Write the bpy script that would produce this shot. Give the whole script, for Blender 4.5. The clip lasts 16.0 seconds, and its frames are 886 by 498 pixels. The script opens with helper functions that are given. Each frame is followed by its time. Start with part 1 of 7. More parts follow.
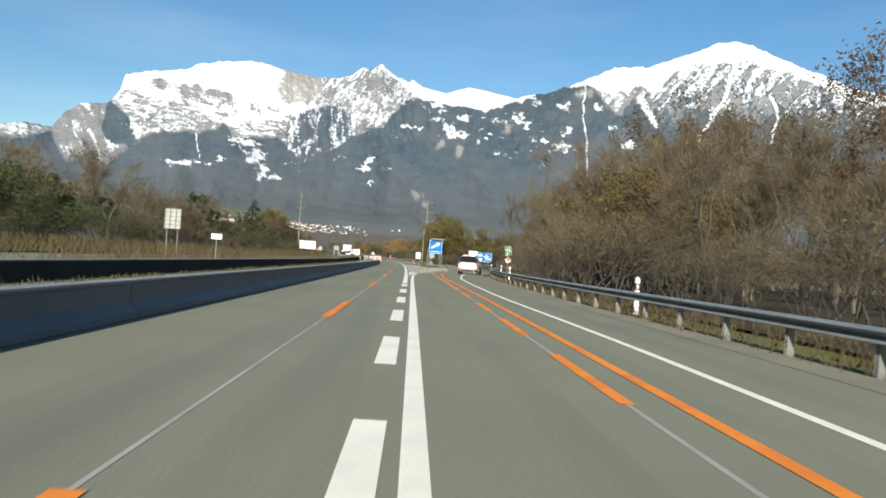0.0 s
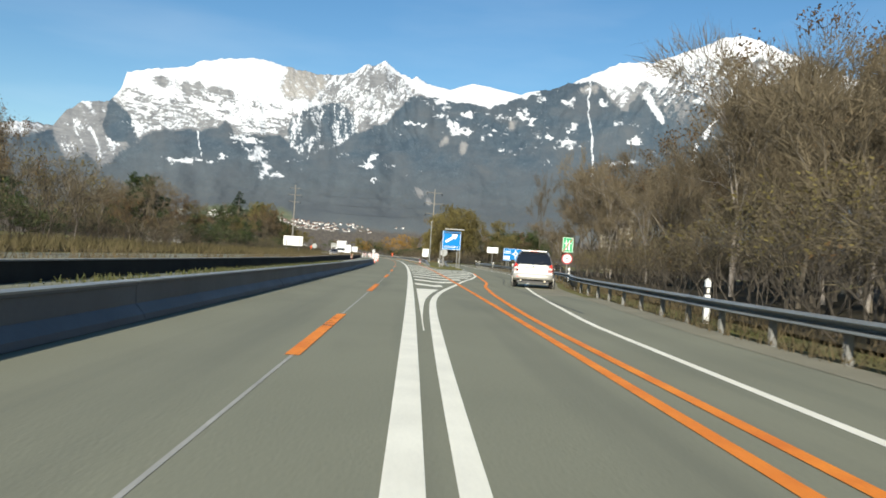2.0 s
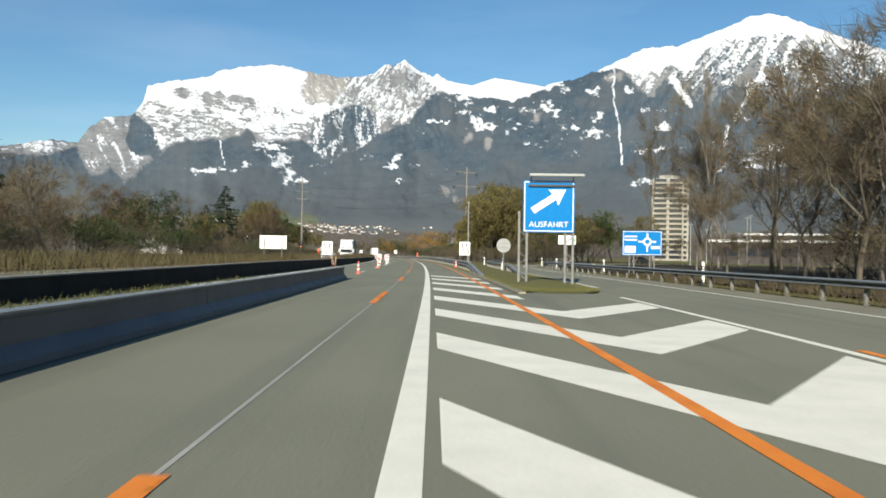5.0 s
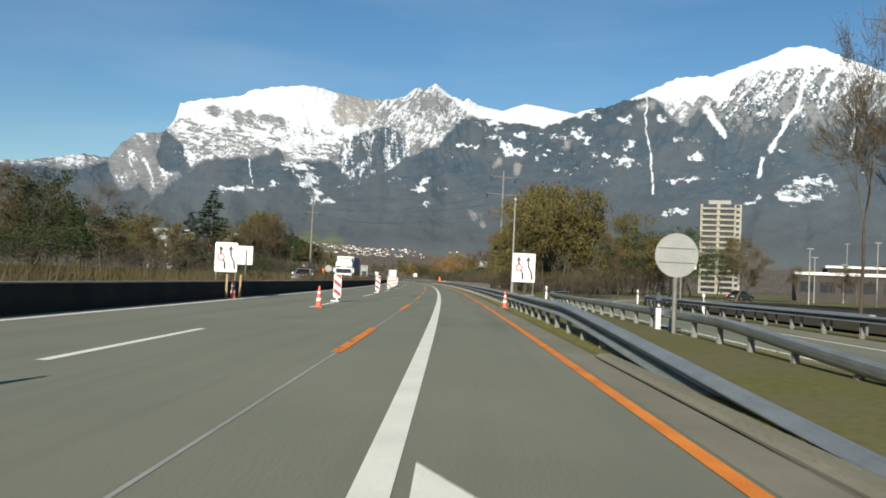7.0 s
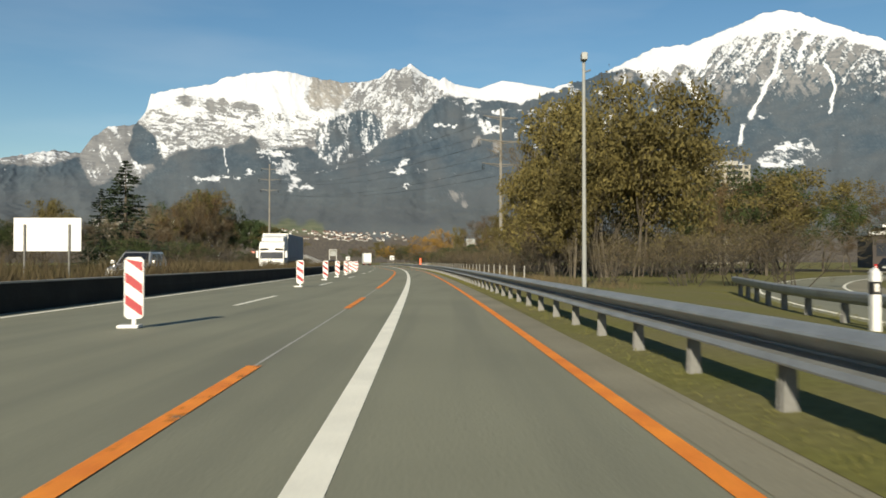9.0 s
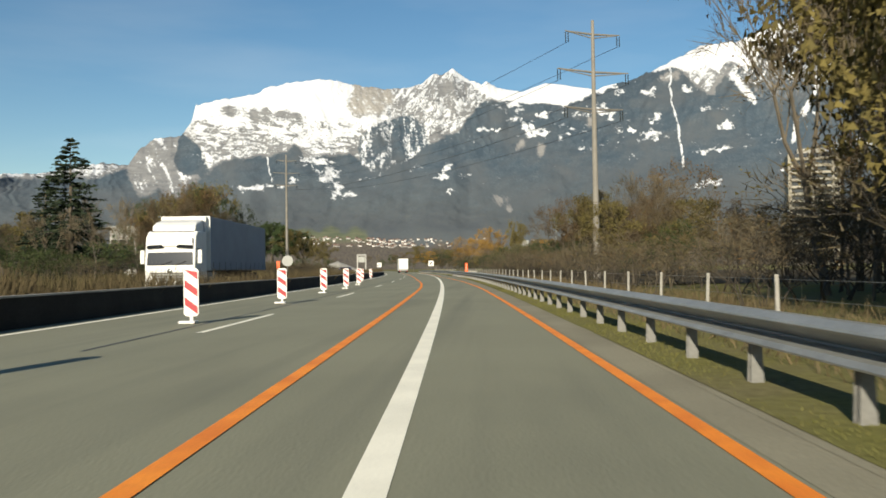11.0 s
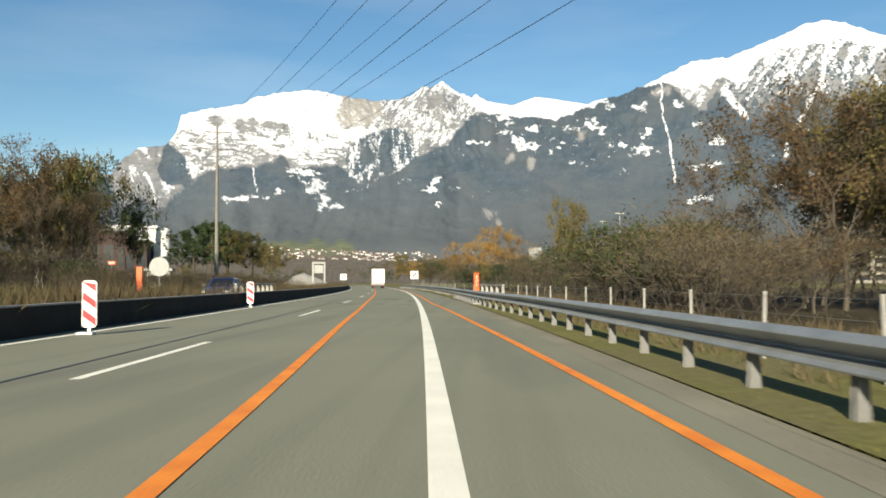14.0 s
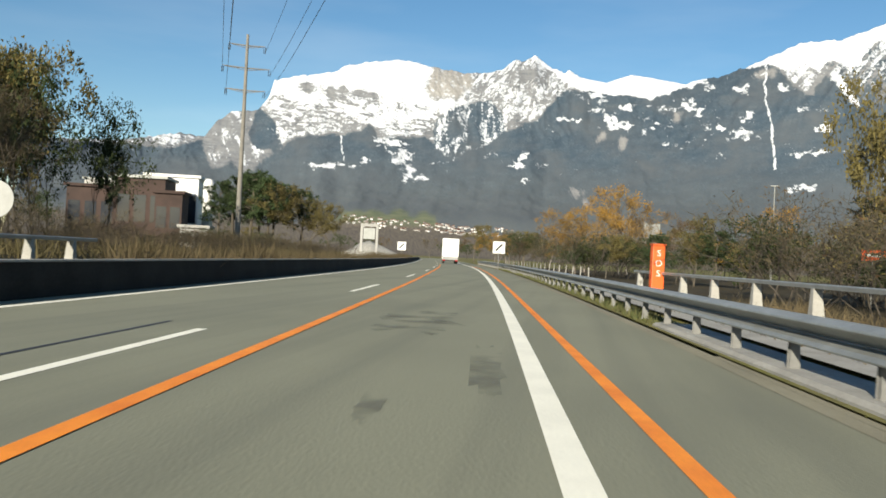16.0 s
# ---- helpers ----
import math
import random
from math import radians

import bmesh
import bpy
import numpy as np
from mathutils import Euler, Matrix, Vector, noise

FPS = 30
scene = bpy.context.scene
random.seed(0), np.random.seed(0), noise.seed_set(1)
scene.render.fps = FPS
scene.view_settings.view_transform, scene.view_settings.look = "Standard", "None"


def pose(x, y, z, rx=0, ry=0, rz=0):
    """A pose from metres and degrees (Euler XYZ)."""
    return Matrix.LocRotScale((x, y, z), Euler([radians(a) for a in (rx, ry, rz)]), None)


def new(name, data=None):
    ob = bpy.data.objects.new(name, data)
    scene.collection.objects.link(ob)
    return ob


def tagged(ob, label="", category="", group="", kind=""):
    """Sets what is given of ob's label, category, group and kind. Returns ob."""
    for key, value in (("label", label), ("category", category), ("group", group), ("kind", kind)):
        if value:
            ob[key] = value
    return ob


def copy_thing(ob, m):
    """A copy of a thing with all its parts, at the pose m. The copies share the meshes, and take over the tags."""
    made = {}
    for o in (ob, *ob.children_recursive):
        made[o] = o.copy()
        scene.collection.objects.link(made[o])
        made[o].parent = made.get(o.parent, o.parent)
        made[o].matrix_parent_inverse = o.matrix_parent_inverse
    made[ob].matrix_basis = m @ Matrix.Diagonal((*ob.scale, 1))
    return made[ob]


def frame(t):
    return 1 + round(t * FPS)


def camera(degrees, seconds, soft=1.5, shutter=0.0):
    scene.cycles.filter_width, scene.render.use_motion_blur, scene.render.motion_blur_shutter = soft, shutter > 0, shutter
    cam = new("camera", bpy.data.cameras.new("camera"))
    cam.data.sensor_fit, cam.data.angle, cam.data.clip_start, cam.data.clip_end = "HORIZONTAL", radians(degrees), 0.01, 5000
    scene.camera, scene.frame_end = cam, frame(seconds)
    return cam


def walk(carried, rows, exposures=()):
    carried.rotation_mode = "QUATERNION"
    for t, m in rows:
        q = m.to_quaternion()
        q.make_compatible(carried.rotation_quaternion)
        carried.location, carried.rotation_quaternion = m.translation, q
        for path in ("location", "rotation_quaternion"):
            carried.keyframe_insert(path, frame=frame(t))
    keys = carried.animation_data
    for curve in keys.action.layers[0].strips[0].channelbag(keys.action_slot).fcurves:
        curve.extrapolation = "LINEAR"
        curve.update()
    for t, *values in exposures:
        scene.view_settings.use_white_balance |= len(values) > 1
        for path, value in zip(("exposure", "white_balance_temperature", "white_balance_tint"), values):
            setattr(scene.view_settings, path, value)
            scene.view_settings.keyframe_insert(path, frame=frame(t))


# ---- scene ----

# ------------------------------------------------------------------ camera
cam = camera(55.8, 16.0, soft=1.7, shutter=0.12)
EYE = 1.075
ROWS = [  # seconds, x, y, yaw, pitch, roll
    (0.0, 0.017, 0.248, -2.48, 0.79, 3.84),
    (0.5, 0.006, 9.153, -2.59, 0.35, 3.58),
    (1.0, -0.013, 18.511, -2.45, 0.45, 3.55),
    (1.5, -0.046, 27.467, -2.35, 0.22, 3.40),
    (2.0, 0.021, 36.775, -2.22, 0.63, 3.63),
    (2.5, 0.100, 45.994, -2.08, 0.57, 3.19),
    (3.0, 0.112, 55.645, -2.61, 0.86, 2.41),
    (3.5, 0.174, 64.641, -1.92, 0.34, 4.89),
    (5.8, 0.102, 110.257, 0.41, 0.98, -0.74),
    (6.0, 0.054, 114.278, 0.36, 1.72, 1.12),
    (6.5, -0.001, 124.280, 0.99, 2.20, 1.45),
    (7.0, -0.055, 134.174, 1.59, 2.11, 2.58),
    (7.5, -0.202, 143.748, 1.21, 2.12, 0.49),
    (8.0, -0.361, 153.688, 1.60, 2.16, -0.44),
    (8.5, -0.523, 164.790, 0.03, 0.86, 0.08),
    (11.0, -2.350, 218.731, 3.44, 1.33, -0.84),
    (11.5, -2.816, 226.011, 1.86, 1.36, -0.93),
    (12.0, -3.277, 234.497, 2.63, 1.41, 0.01),
    (12.5, -3.868, 244.731, 3.49, 2.14, -0.85),
    (13.0, -4.535, 255.008, 3.21, 2.99, -1.74),
    (13.5, -5.502, 268.991, 1.45, 4.32, -1.09),
    (14.0, -6.156, 277.950, 2.60, 2.30, -0.28),
    (14.5, -7.023, 290.259, 5.57, 0.81, 1.06),
    (15.0, -7.742, 298.387, 7.35, -0.88, 2.84),
    (15.5, -8.850, 310.562, 8.52, -0.87, 3.69),
    (16.0, -9.707, 319.162, 8.20, 0.51, 2.97),
]
walk(cam, [(t, pose(x, y, EYE, 90 + pitch, 0, yaw) @ pose(0, 0, 0, 0, 0, roll)) for t, x, y, yaw, pitch, roll in ROWS],
     exposures=[(t, stops + 0.48, 6350 if t < 8.3 or 11.8 < t < 13.2 else 7000 if t < 13.4 else 6700 if t > 15.8 else 6950, 6) for t, stops in ((0.0, 0.22), (2.0, 0.20), (3.5, 0.12), (6.0, 0.08), (7.0, -0.06), (8.0, -0.04), (8.5, -0.06), (11.0, 0.06), (11.6, 0.08), (12.5, 0.16), (13.5, 0.36), (14.5, 0.25), (15.5, 0.2), (16.0, 0.24))])

# ------------------------------------------------------------------ sky and sun
SUN_AZ, SUN_EL = 191.0, 21.0   # the sun stands behind the drive, a little to its left
world = bpy.data.worlds.new("sky")
scene.world = world
world.use_nodes = True
wn = world.node_tree
sky = wn.nodes.new("ShaderNodeTexSky")
sky.sky_type = "NISHITA"
sky.sun_disc = False
sky.sun_elevation = radians(SUN_EL)
sky.sun_rotation = radians(SUN_AZ)
sky.altitude = 500
sky.air_density = 1.0
sky.dust_density = 0.35
sky.ozone_density = 1.6
clear = wn.nodes.new("ShaderNodeHueSaturation")
clear.inputs["Saturation"].default_value = 1.25
wn.links.new(sky.outputs[0], clear.inputs["Color"])
# faint veils of high cloud
wisp = wn.nodes.new("ShaderNodeHueSaturation")
wisp.inputs["Saturation"].default_value = 0.84
wisp.inputs["Value"].default_value = 1.07
wn.links.new(clear.outputs[0], wisp.inputs["Color"])
where = wn.nodes.new("ShaderNodeTexCoord")
stretch = wn.nodes.new("ShaderNodeMapping")
stretch.inputs["Rotation"].default_value = (0, 0.12, 0)
stretch.inputs["Scale"].default_value = (2.2, 1.0, 11.0)
veil = wn.nodes.new("ShaderNodeTexNoise")
veil.inputs["Scale"].default_value = 1.3
veil.inputs["Detail"].default_value = 7
fade = wn.nodes.new("ShaderNodeMapRange")
fade.inputs[1].default_value, fade.inputs[2].default_value = 0.48, 0.82
sheet_ = wn.nodes.new("ShaderNodeMix")
sheet_.data_type = "RGBA"
wn.links.new(where.outputs["Generated"], stretch.inputs["Vector"])
wn.links.new(stretch.outputs[0], veil.inputs["Vector"])
wn.links.new(veil.outputs[0], fade.inputs[0])
wn.links.new(fade.outputs[0], sheet_.inputs[0])
wn.links.new(clear.outputs[0], sheet_.inputs[6])
wn.links.new(wisp.outputs[0], sheet_.inputs[7])
wn.links.new(sheet_.outputs[2], wn.nodes["Background"].inputs[0])
wn.nodes["Background"].inputs[1].default_value = 0.073
sun = new("sun", bpy.data.lights.new("sun", "SUN"))
sun.data.energy = 5.0
sun.data.angle = radians(0.53)
sun.data.color = (1.0, 0.908, 0.768)
to_sun = Vector((math.sin(radians(SUN_AZ)) * math.cos(radians(SUN_EL)), math.cos(radians(SUN_AZ)) * math.cos(radians(SUN_EL)), math.sin(radians(SUN_EL))))
sun.rotation_euler = to_sun.to_track_quat("Z", "Y").to_euler()


# ------------------------------------------------------------------ materials
def mat(name, color, rough=0.7, metal=0.0, var=0.15, scale=6.0, fine=60.0, bump=0.0, tint=None, spec=0.5, rand=0.0, coat=0.0):
    """A painted, metal, stone or plant surface with coarse and fine variation in object space."""
    m = bpy.data.materials.new(name)
    m.use_nodes = True
    nt = m.node_tree
    b = nt.nodes["Principled BSDF"]
    b.inputs["Roughness"].default_value = rough
    b.inputs["Metallic"].default_value = metal
    b.inputs["Specular IOR Level"].default_value = spec
    b.inputs["Coat Weight"].default_value = coat
    co = nt.nodes.new("ShaderNodeTexCoord")
    out = None
    c2 = tint if tint else tuple(max(0.0, c * (1 - 2 * var)) for c in color)
    n1 = nt.nodes.new("ShaderNodeTexNoise")
    n1.inputs["Scale"].default_value = scale
    n1.inputs["Detail"].default_value = 5
    n2 = nt.nodes.new("ShaderNodeTexNoise")
    n2.inputs["Scale"].default_value = fine
    n2.inputs["Detail"].default_value = 3
    for n in (n1, n2):
        nt.links.new(co.outputs["Object"], n.inputs["Vector"])
    mx = nt.nodes.new("ShaderNodeMix")
    mx.data_type = "RGBA"
    mx.inputs[6].default_value = (*color, 1)
    mx.inputs[7].default_value = (*c2, 1)
    r1 = nt.nodes.new("ShaderNodeMapRange")
    r1.inputs[1].default_value, r1.inputs[2].default_value = 0.35, 0.7
    nt.links.new(n1.outputs[0], r1.inputs[0])
    nt.links.new(r1.outputs[0], mx.inputs[0])
    hs = nt.nodes.new("ShaderNodeHueSaturation")
    nt.links.new(mx.outputs[2], hs.inputs["Color"])
    r2 = nt.nodes.new("ShaderNodeMapRange")
    r2.inputs[1].default_value, r2.inputs[2].default_value = 0.25, 0.75
    r2.inputs[3].default_value, r2.inputs[4].default_value = 1 - var, 1 + var
    nt.links.new(n2.outputs[0], r2.inputs[0])
    val = r2.outputs[0]
    if rand:
        oi = nt.nodes.new("ShaderNodeObjectInfo")
        r3 = nt.nodes.new("ShaderNodeMapRange")
        r3.inputs[3].default_value, r3.inputs[4].default_value = 1 - rand, 1 + rand
        nt.links.new(oi.outputs["Random"], r3.inputs[0])
        mu = nt.nodes.new("ShaderNodeMath")
        mu.operation = "MULTIPLY"
        nt.links.new(val, mu.inputs[0])
        nt.links.new(r3.outputs[0], mu.inputs[1])
        val = mu.outputs[0]
    nt.links.new(val, hs.inputs["Value"])
    nt.links.new(hs.outputs[0], b.inputs["Base Color"])
    if bump:
        bp = nt.nodes.new("ShaderNodeBump")
        bp.inputs["Strength"].default_value = bump
        bp.inputs["Distance"].default_value = 0.02
        nt.links.new(n2.outputs[0], bp.inputs["Height"])
        nt.links.new(bp.outputs[0], b.inputs["Normal"])
    return m


def leafy(name, color, tint, rough=0.75, through_light=0.25):
    """Foliage or twigs: each small piece takes a tone of its own."""
    m = bpy.data.materials.new(name)
    m.use_nodes = True
    nt = m.node_tree
    b = nt.nodes["Principled BSDF"]
    b.inputs["Roughness"].default_value = rough
    b.inputs["Specular IOR Level"].default_value = 0.2
    geo = nt.nodes.new("ShaderNodeNewGeometry")
    oi = nt.nodes.new("ShaderNodeObjectInfo")
    mx = nt.nodes.new("ShaderNodeMix")
    mx.data_type = "RGBA"
    mx.inputs[6].default_value = (*color, 1)
    mx.inputs[7].default_value = (*tint, 1)
    nt.links.new(geo.outputs["Random Per Island"], mx.inputs[0])
    hs = nt.nodes.new("ShaderNodeHueSaturation")
    r = nt.nodes.new("ShaderNodeMapRange")
    r.inputs[3].default_value, r.inputs[4].default_value = 0.7, 1.3
    nt.links.new(oi.outputs["Random"], r.inputs[0])
    nt.links.new(r.outputs[0], hs.inputs["Value"])
    nt.links.new(mx.outputs[2], hs.inputs["Color"])
    nt.links.new(hs.outputs[0], b.inputs["Base Color"])
    if through_light:
        tr = nt.nodes.new("ShaderNodeBsdfTranslucent")
        nt.links.new(hs.outputs[0], tr.inputs["Color"])
        ms = nt.nodes.new("ShaderNodeMixShader")
        ms.inputs[0].default_value = through_light
        nt.links.new(b.outputs[0], ms.inputs[1])
        nt.links.new(tr.outputs[0], ms.inputs[2])
        nt.links.new(ms.outputs[0], nt.nodes["Material Output"].inputs["Surface"])
    return m


def paving(name, light, dark, stain):
    """Worn asphalt: chippings, streaks along the lanes, and darker stains."""
    m = mat(name, light, 0.85, var=0.10, scale=0.25, fine=35, bump=0.25, tint=dark, spec=0.3)
    nt = m.node_tree
    b = nt.nodes["Principled BSDF"]
    base = b.inputs["Base Color"].links[0].from_socket
    co = nt.nodes.new("ShaderNodeTexCoord")
    for size, lo, hi, depth in (((1.3, 0.035, 1.0), 0.50, 0.72, 0.55), ((0.45, 0.10, 1.0), 0.56, 0.75, 0.6)):
        mp = nt.nodes.new("ShaderNodeMapping")
        mp.inputs["Scale"].default_value = size
        nt.links.new(co.outputs["Object"], mp.inputs["Vector"])
        n = nt.nodes.new("ShaderNodeTexNoise")
        n.inputs["Scale"].default_value = 1.0
        n.inputs["Detail"].default_value = 6
        nt.links.new(mp.outputs[0], n.inputs["Vector"])
        r = nt.nodes.new("ShaderNodeMapRange")
        r.inputs[1].default_value, r.inputs[2].default_value, r.inputs[4].default_value = lo, hi, depth
        nt.links.new(n.outputs[0], r.inputs[0])
        mx = nt.nodes.new("ShaderNodeMix")
        mx.data_type = "RGBA"
        nt.links.new(r.outputs[0], mx.inputs[0])
        nt.links.new(base, mx.inputs[6])
        mx.inputs[7].default_value = (*stain, 1)
        base = mx.outputs[2]
    nt.links.new(base, b.inputs["Base Color"])
    return m


ASPHALT = paving("asphalt", (0.240, 0.240, 0.172), (0.210, 0.211, 0.152), (0.148, 0.15, 0.115))
GUTTER = mat("gutter_dirt", (0.13, 0.115, 0.08), 0.95, var=0.2, scale=0.8, fine=20, bump=0.3, tint=(0.21, 0.19, 0.14))
PATCH = mat("bitumen_stain", (0.158, 0.160, 0.126), 0.8, var=0.15, scale=1.5, fine=30, tint=(0.185, 0.186, 0.145))


def worn_away(m, scale, lo, hi):
    """Lets what lies under a thin film show through where it is worn."""
    nt = m.node_tree
    co = nt.nodes.new("ShaderNodeTexCoord")
    n = nt.nodes.new("ShaderNodeTexNoise")
    n.inputs["Scale"].default_value, n.inputs["Detail"].default_value = scale, 7
    nt.links.new(co.outputs["Object"], n.inputs["Vector"])
    r = nt.nodes.new("ShaderNodeMapRange")
    r.inputs[1].default_value, r.inputs[2].default_value = lo, hi
    nt.links.new(n.outputs[0], r.inputs[0])
    clear_ = nt.nodes.new("ShaderNodeBsdfTransparent")
    ms = nt.nodes.new("ShaderNodeMixShader")
    nt.links.new(r.outputs[0], ms.inputs[0])
    nt.links.new(clear_.outputs[0], ms.inputs[1])
    nt.links.new(nt.nodes["Principled BSDF"].outputs[0], ms.inputs[2])
    nt.links.new(ms.outputs[0], nt.nodes["Material Output"].inputs["Surface"])


worn_away(PATCH, 1.3, 0.46, 0.85)
SHOULDER = mat("worn_asphalt", (0.275, 0.256, 0.186), 0.9, var=0.12, scale=0.5, fine=30, bump=0.3, spec=0.25)
WHITE_LINE = mat("white_road_paint", (0.95, 0.92, 0.78), 0.7, var=0.06, scale=1.5, fine=40, spec=0.3)
THIN_LINE = mat("worn_joint_line", (0.42, 0.41, 0.37), 0.8, var=0.15, scale=1.0, fine=30)
TAR = mat("tar_joint", (0.04, 0.04, 0.04), 0.6, var=0.15, scale=1.0, fine=30)
ORANGE_LINE = mat("orange_road_paint", (0.92, 0.30, 0.035), 0.7, var=0.10, scale=1.5, fine=40, spec=0.3, tint=(0.74, 0.20, 0.028))
WORN_ORANGE = mat("worn_orange_road_paint", (0.92, 0.30, 0.035), 0.7, var=0.10, scale=1.5, fine=40, spec=0.3, tint=(0.74, 0.20, 0.028))
worn_away(WORN_ORANGE, 4.0, 0.30, 0.42)
CONCRETE = mat("concrete", (0.34, 0.33, 0.30), 0.9, var=0.14, scale=1.2, fine=25, bump=0.2)
# near-black: weathered concrete with the shade of this face put into its colour
DARK_WALL = mat("shaded_weathered_concrete", (0.024, 0.022, 0.019), 0.95, var=0.2, scale=1.0, fine=20, bump=0.3, tint=(0.036, 0.034, 0.029), spec=0.2)
BARRIER = mat("galvanised_barrier_sheet", (0.115, 0.125, 0.14), 0.6, 0.1, var=0.08, scale=0.8, fine=12, tint=(0.085, 0.092, 0.105))
STEEL = mat("galvanised_steel", (0.34, 0.35, 0.34), 0.5, 0.45, var=0.12, scale=2.0, fine=25, tint=(0.26, 0.27, 0.26))
STEEL_DULL = mat("dull_steel", (0.20, 0.20, 0.19), 0.65, 0.2, var=0.15, scale=3.0, fine=25)
POLE_WOOD = mat("grey_mast", (0.20, 0.188, 0.165), 0.8, var=0.12, scale=1.0, fine=15, rand=0.1)
GRASS_GROUND = mat("meadow_ground", (0.155, 0.152, 0.048), 0.95, var=0.2, scale=0.4, fine=9, bump=0.6, tint=(0.165, 0.148, 0.075), spec=0.1)
LITTER = mat("leaf_litter", (0.07, 0.056, 0.036), 0.95, var=0.25, scale=0.4, fine=9, bump=0.8, tint=(0.05, 0.045, 0.028), spec=0.1)
GRASS = leafy("grass_blades", (0.140, 0.146, 0.040), (0.172, 0.154, 0.056), 0.8)
STRAW = leafy("olive_straw", (0.122, 0.101, 0.047), (0.072, 0.062, 0.032), 0.85)
# green and straw tones darkened for the shade beside the median wall
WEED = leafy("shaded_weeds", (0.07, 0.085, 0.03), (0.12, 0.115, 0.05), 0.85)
DRY_GRASS = leafy("dry_grass_blades", (0.138, 0.106, 0.058), (0.075, 0.061, 0.035), 0.85)
BARK = mat("bark", (0.112, 0.095, 0.071), 0.95, var=0.2, scale=2.0, fine=20, bump=0.5, rand=0.25)
STEM = mat("dark_stems", (0.062, 0.052, 0.04), 0.95, var=0.2, scale=2.0, fine=20, rand=0.25)
BIRCH_BARK = mat("pale_bark", (0.21, 0.19, 0.165), 0.9, var=0.2, scale=3.0, fine=18, tint=(0.12, 0.10, 0.09), rand=0.2)
# sun and shade put into two twig tones: paler tree crowns, darker thickets
PALE_TWIG = leafy("sunlit_twigs", (0.158, 0.128, 0.084), (0.09, 0.075, 0.05), 0.9, 0.2)
TWIG = leafy("bare_twigs", (0.138, 0.113, 0.072), (0.078, 0.066, 0.042), 0.9, 0.2)
LEAF_BROWN = leafy("withered_leaves", (0.15, 0.092, 0.043), (0.075, 0.053, 0.03))
LEAF_ORANGE = leafy("autumn_leaves", (0.36, 0.20, 0.04), (0.20, 0.125, 0.035))
LEAF_OLIVE = leafy("olive_leaves", (0.168, 0.138, 0.047), (0.09, 0.078, 0.032))
LEAF_GREEN = leafy("green_leaves", (0.062, 0.082, 0.028), (0.032, 0.046, 0.017))
NEEDLE = leafy("spruce_needles", (0.028, 0.042, 0.022), (0.015, 0.024, 0.014), 0.8, 0.05)
PINE_NEEDLE = leafy("pine_needles", (0.05, 0.075, 0.028), (0.03, 0.045, 0.02), 0.8, 0.05)
WHITE_PAINT = mat("white_paint", (0.70, 0.70, 0.685), 0.5, var=0.05, scale=2, fine=20)
TOWER = mat("beige_concrete_panels", (0.33, 0.31, 0.26), 0.9, var=0.12, scale=0.3, fine=4)
CREAM = mat("cream_render", (0.37, 0.365, 0.35), 0.85, var=0.08, scale=0.4, fine=6, rand=0.15)
GREY_PANEL = mat("grey_sheet_back", (0.30, 0.31, 0.30), 0.55, 0.2, var=0.08, scale=2, fine=20)
BLACK_PAINT = mat("black_paint", (0.02, 0.02, 0.022), 0.5, var=0.1)
RED_PAINT = mat("red_reflective", (0.36, 0.018, 0.026), 0.5, var=0.08)
BLUE_PAINT = mat("blue_sign_sheet", (0.002, 0.16, 0.44), 0.6, var=0.04, spec=0.15)
GREEN_PAINT = mat("green_sign_sheet", (0.02, 0.30, 0.11), 0.4, var=0.05)
ORANGE_PAINT = mat("orange_sheet", (0.78, 0.12, 0.02), 0.45, var=0.05)
CONE_RED = mat("faded_cone_plastic", (0.55, 0.11, 0.07), 0.55, var=0.1, scale=5, tint=(0.56, 0.14, 0.10))
YELLOW_WOOD = mat("pale_wooden_stake", (0.40, 0.28, 0.15), 0.8, var=0.1)
SILVER_CAR = mat("silver_car_paint", (0.46, 0.46, 0.455), 0.33, 0.6, var=0.02, scale=1, fine=200, coat=0.6)
LOWER_CAR = mat("silver_plastic_bumper", (0.40, 0.39, 0.36), 0.42, 0.3, var=0.05, coat=0.2)
BLUE_CAR = mat("blue_car_paint", (0.012, 0.03, 0.16), 0.3, 0.3, var=0.03, coat=0.8)
DARK_CAR = mat("dark_car_paint", (0.02, 0.022, 0.026), 0.3, 0.3, var=0.03, coat=0.8)
GLASS_DARK = mat("tinted_glass", (0.012, 0.014, 0.018), 0.08, 0.0, var=0.02, spec=0.8)
RUBBER = mat("tyre_rubber", (0.018, 0.018, 0.018), 0.85, var=0.1, fine=40)
ALLOY = mat("alloy", (0.20, 0.20, 0.205), 0.55, 0.3, var=0.05)
CHROME = mat("chrome", (0.75, 0.75, 0.76), 0.15, 1.0, var=0.02)
RED_LAMP = mat("red_lamp_lens", (0.50, 0.012, 0.015), 0.15, var=0.05, coat=0.8)
CLEAR_LAMP = mat("clear_lamp_lens", (0.75, 0.72, 0.68), 0.1, var=0.03, coat=0.8)
TARP = mat("grey_tarpaulin", (0.22, 0.255, 0.31), 0.6, var=0.08, scale=0.8, fine=10)
WALL_DEPOT = mat("brown_cladding", (0.055, 0.046, 0.042), 0.85, var=0.12, scale=0.3, fine=4)
ROOF_TILE = mat("brown_roof", (0.16, 0.085, 0.06), 0.9, var=0.2, rand=0.3)
WINDOW_GLASS = mat("window_glass", (0.03, 0.035, 0.045), 0.1, var=0.1, spec=0.7)
RUST = mat("rusty_cladding", (0.052, 0.031, 0.025), 0.85, var=0.2, scale=0.3, fine=3)
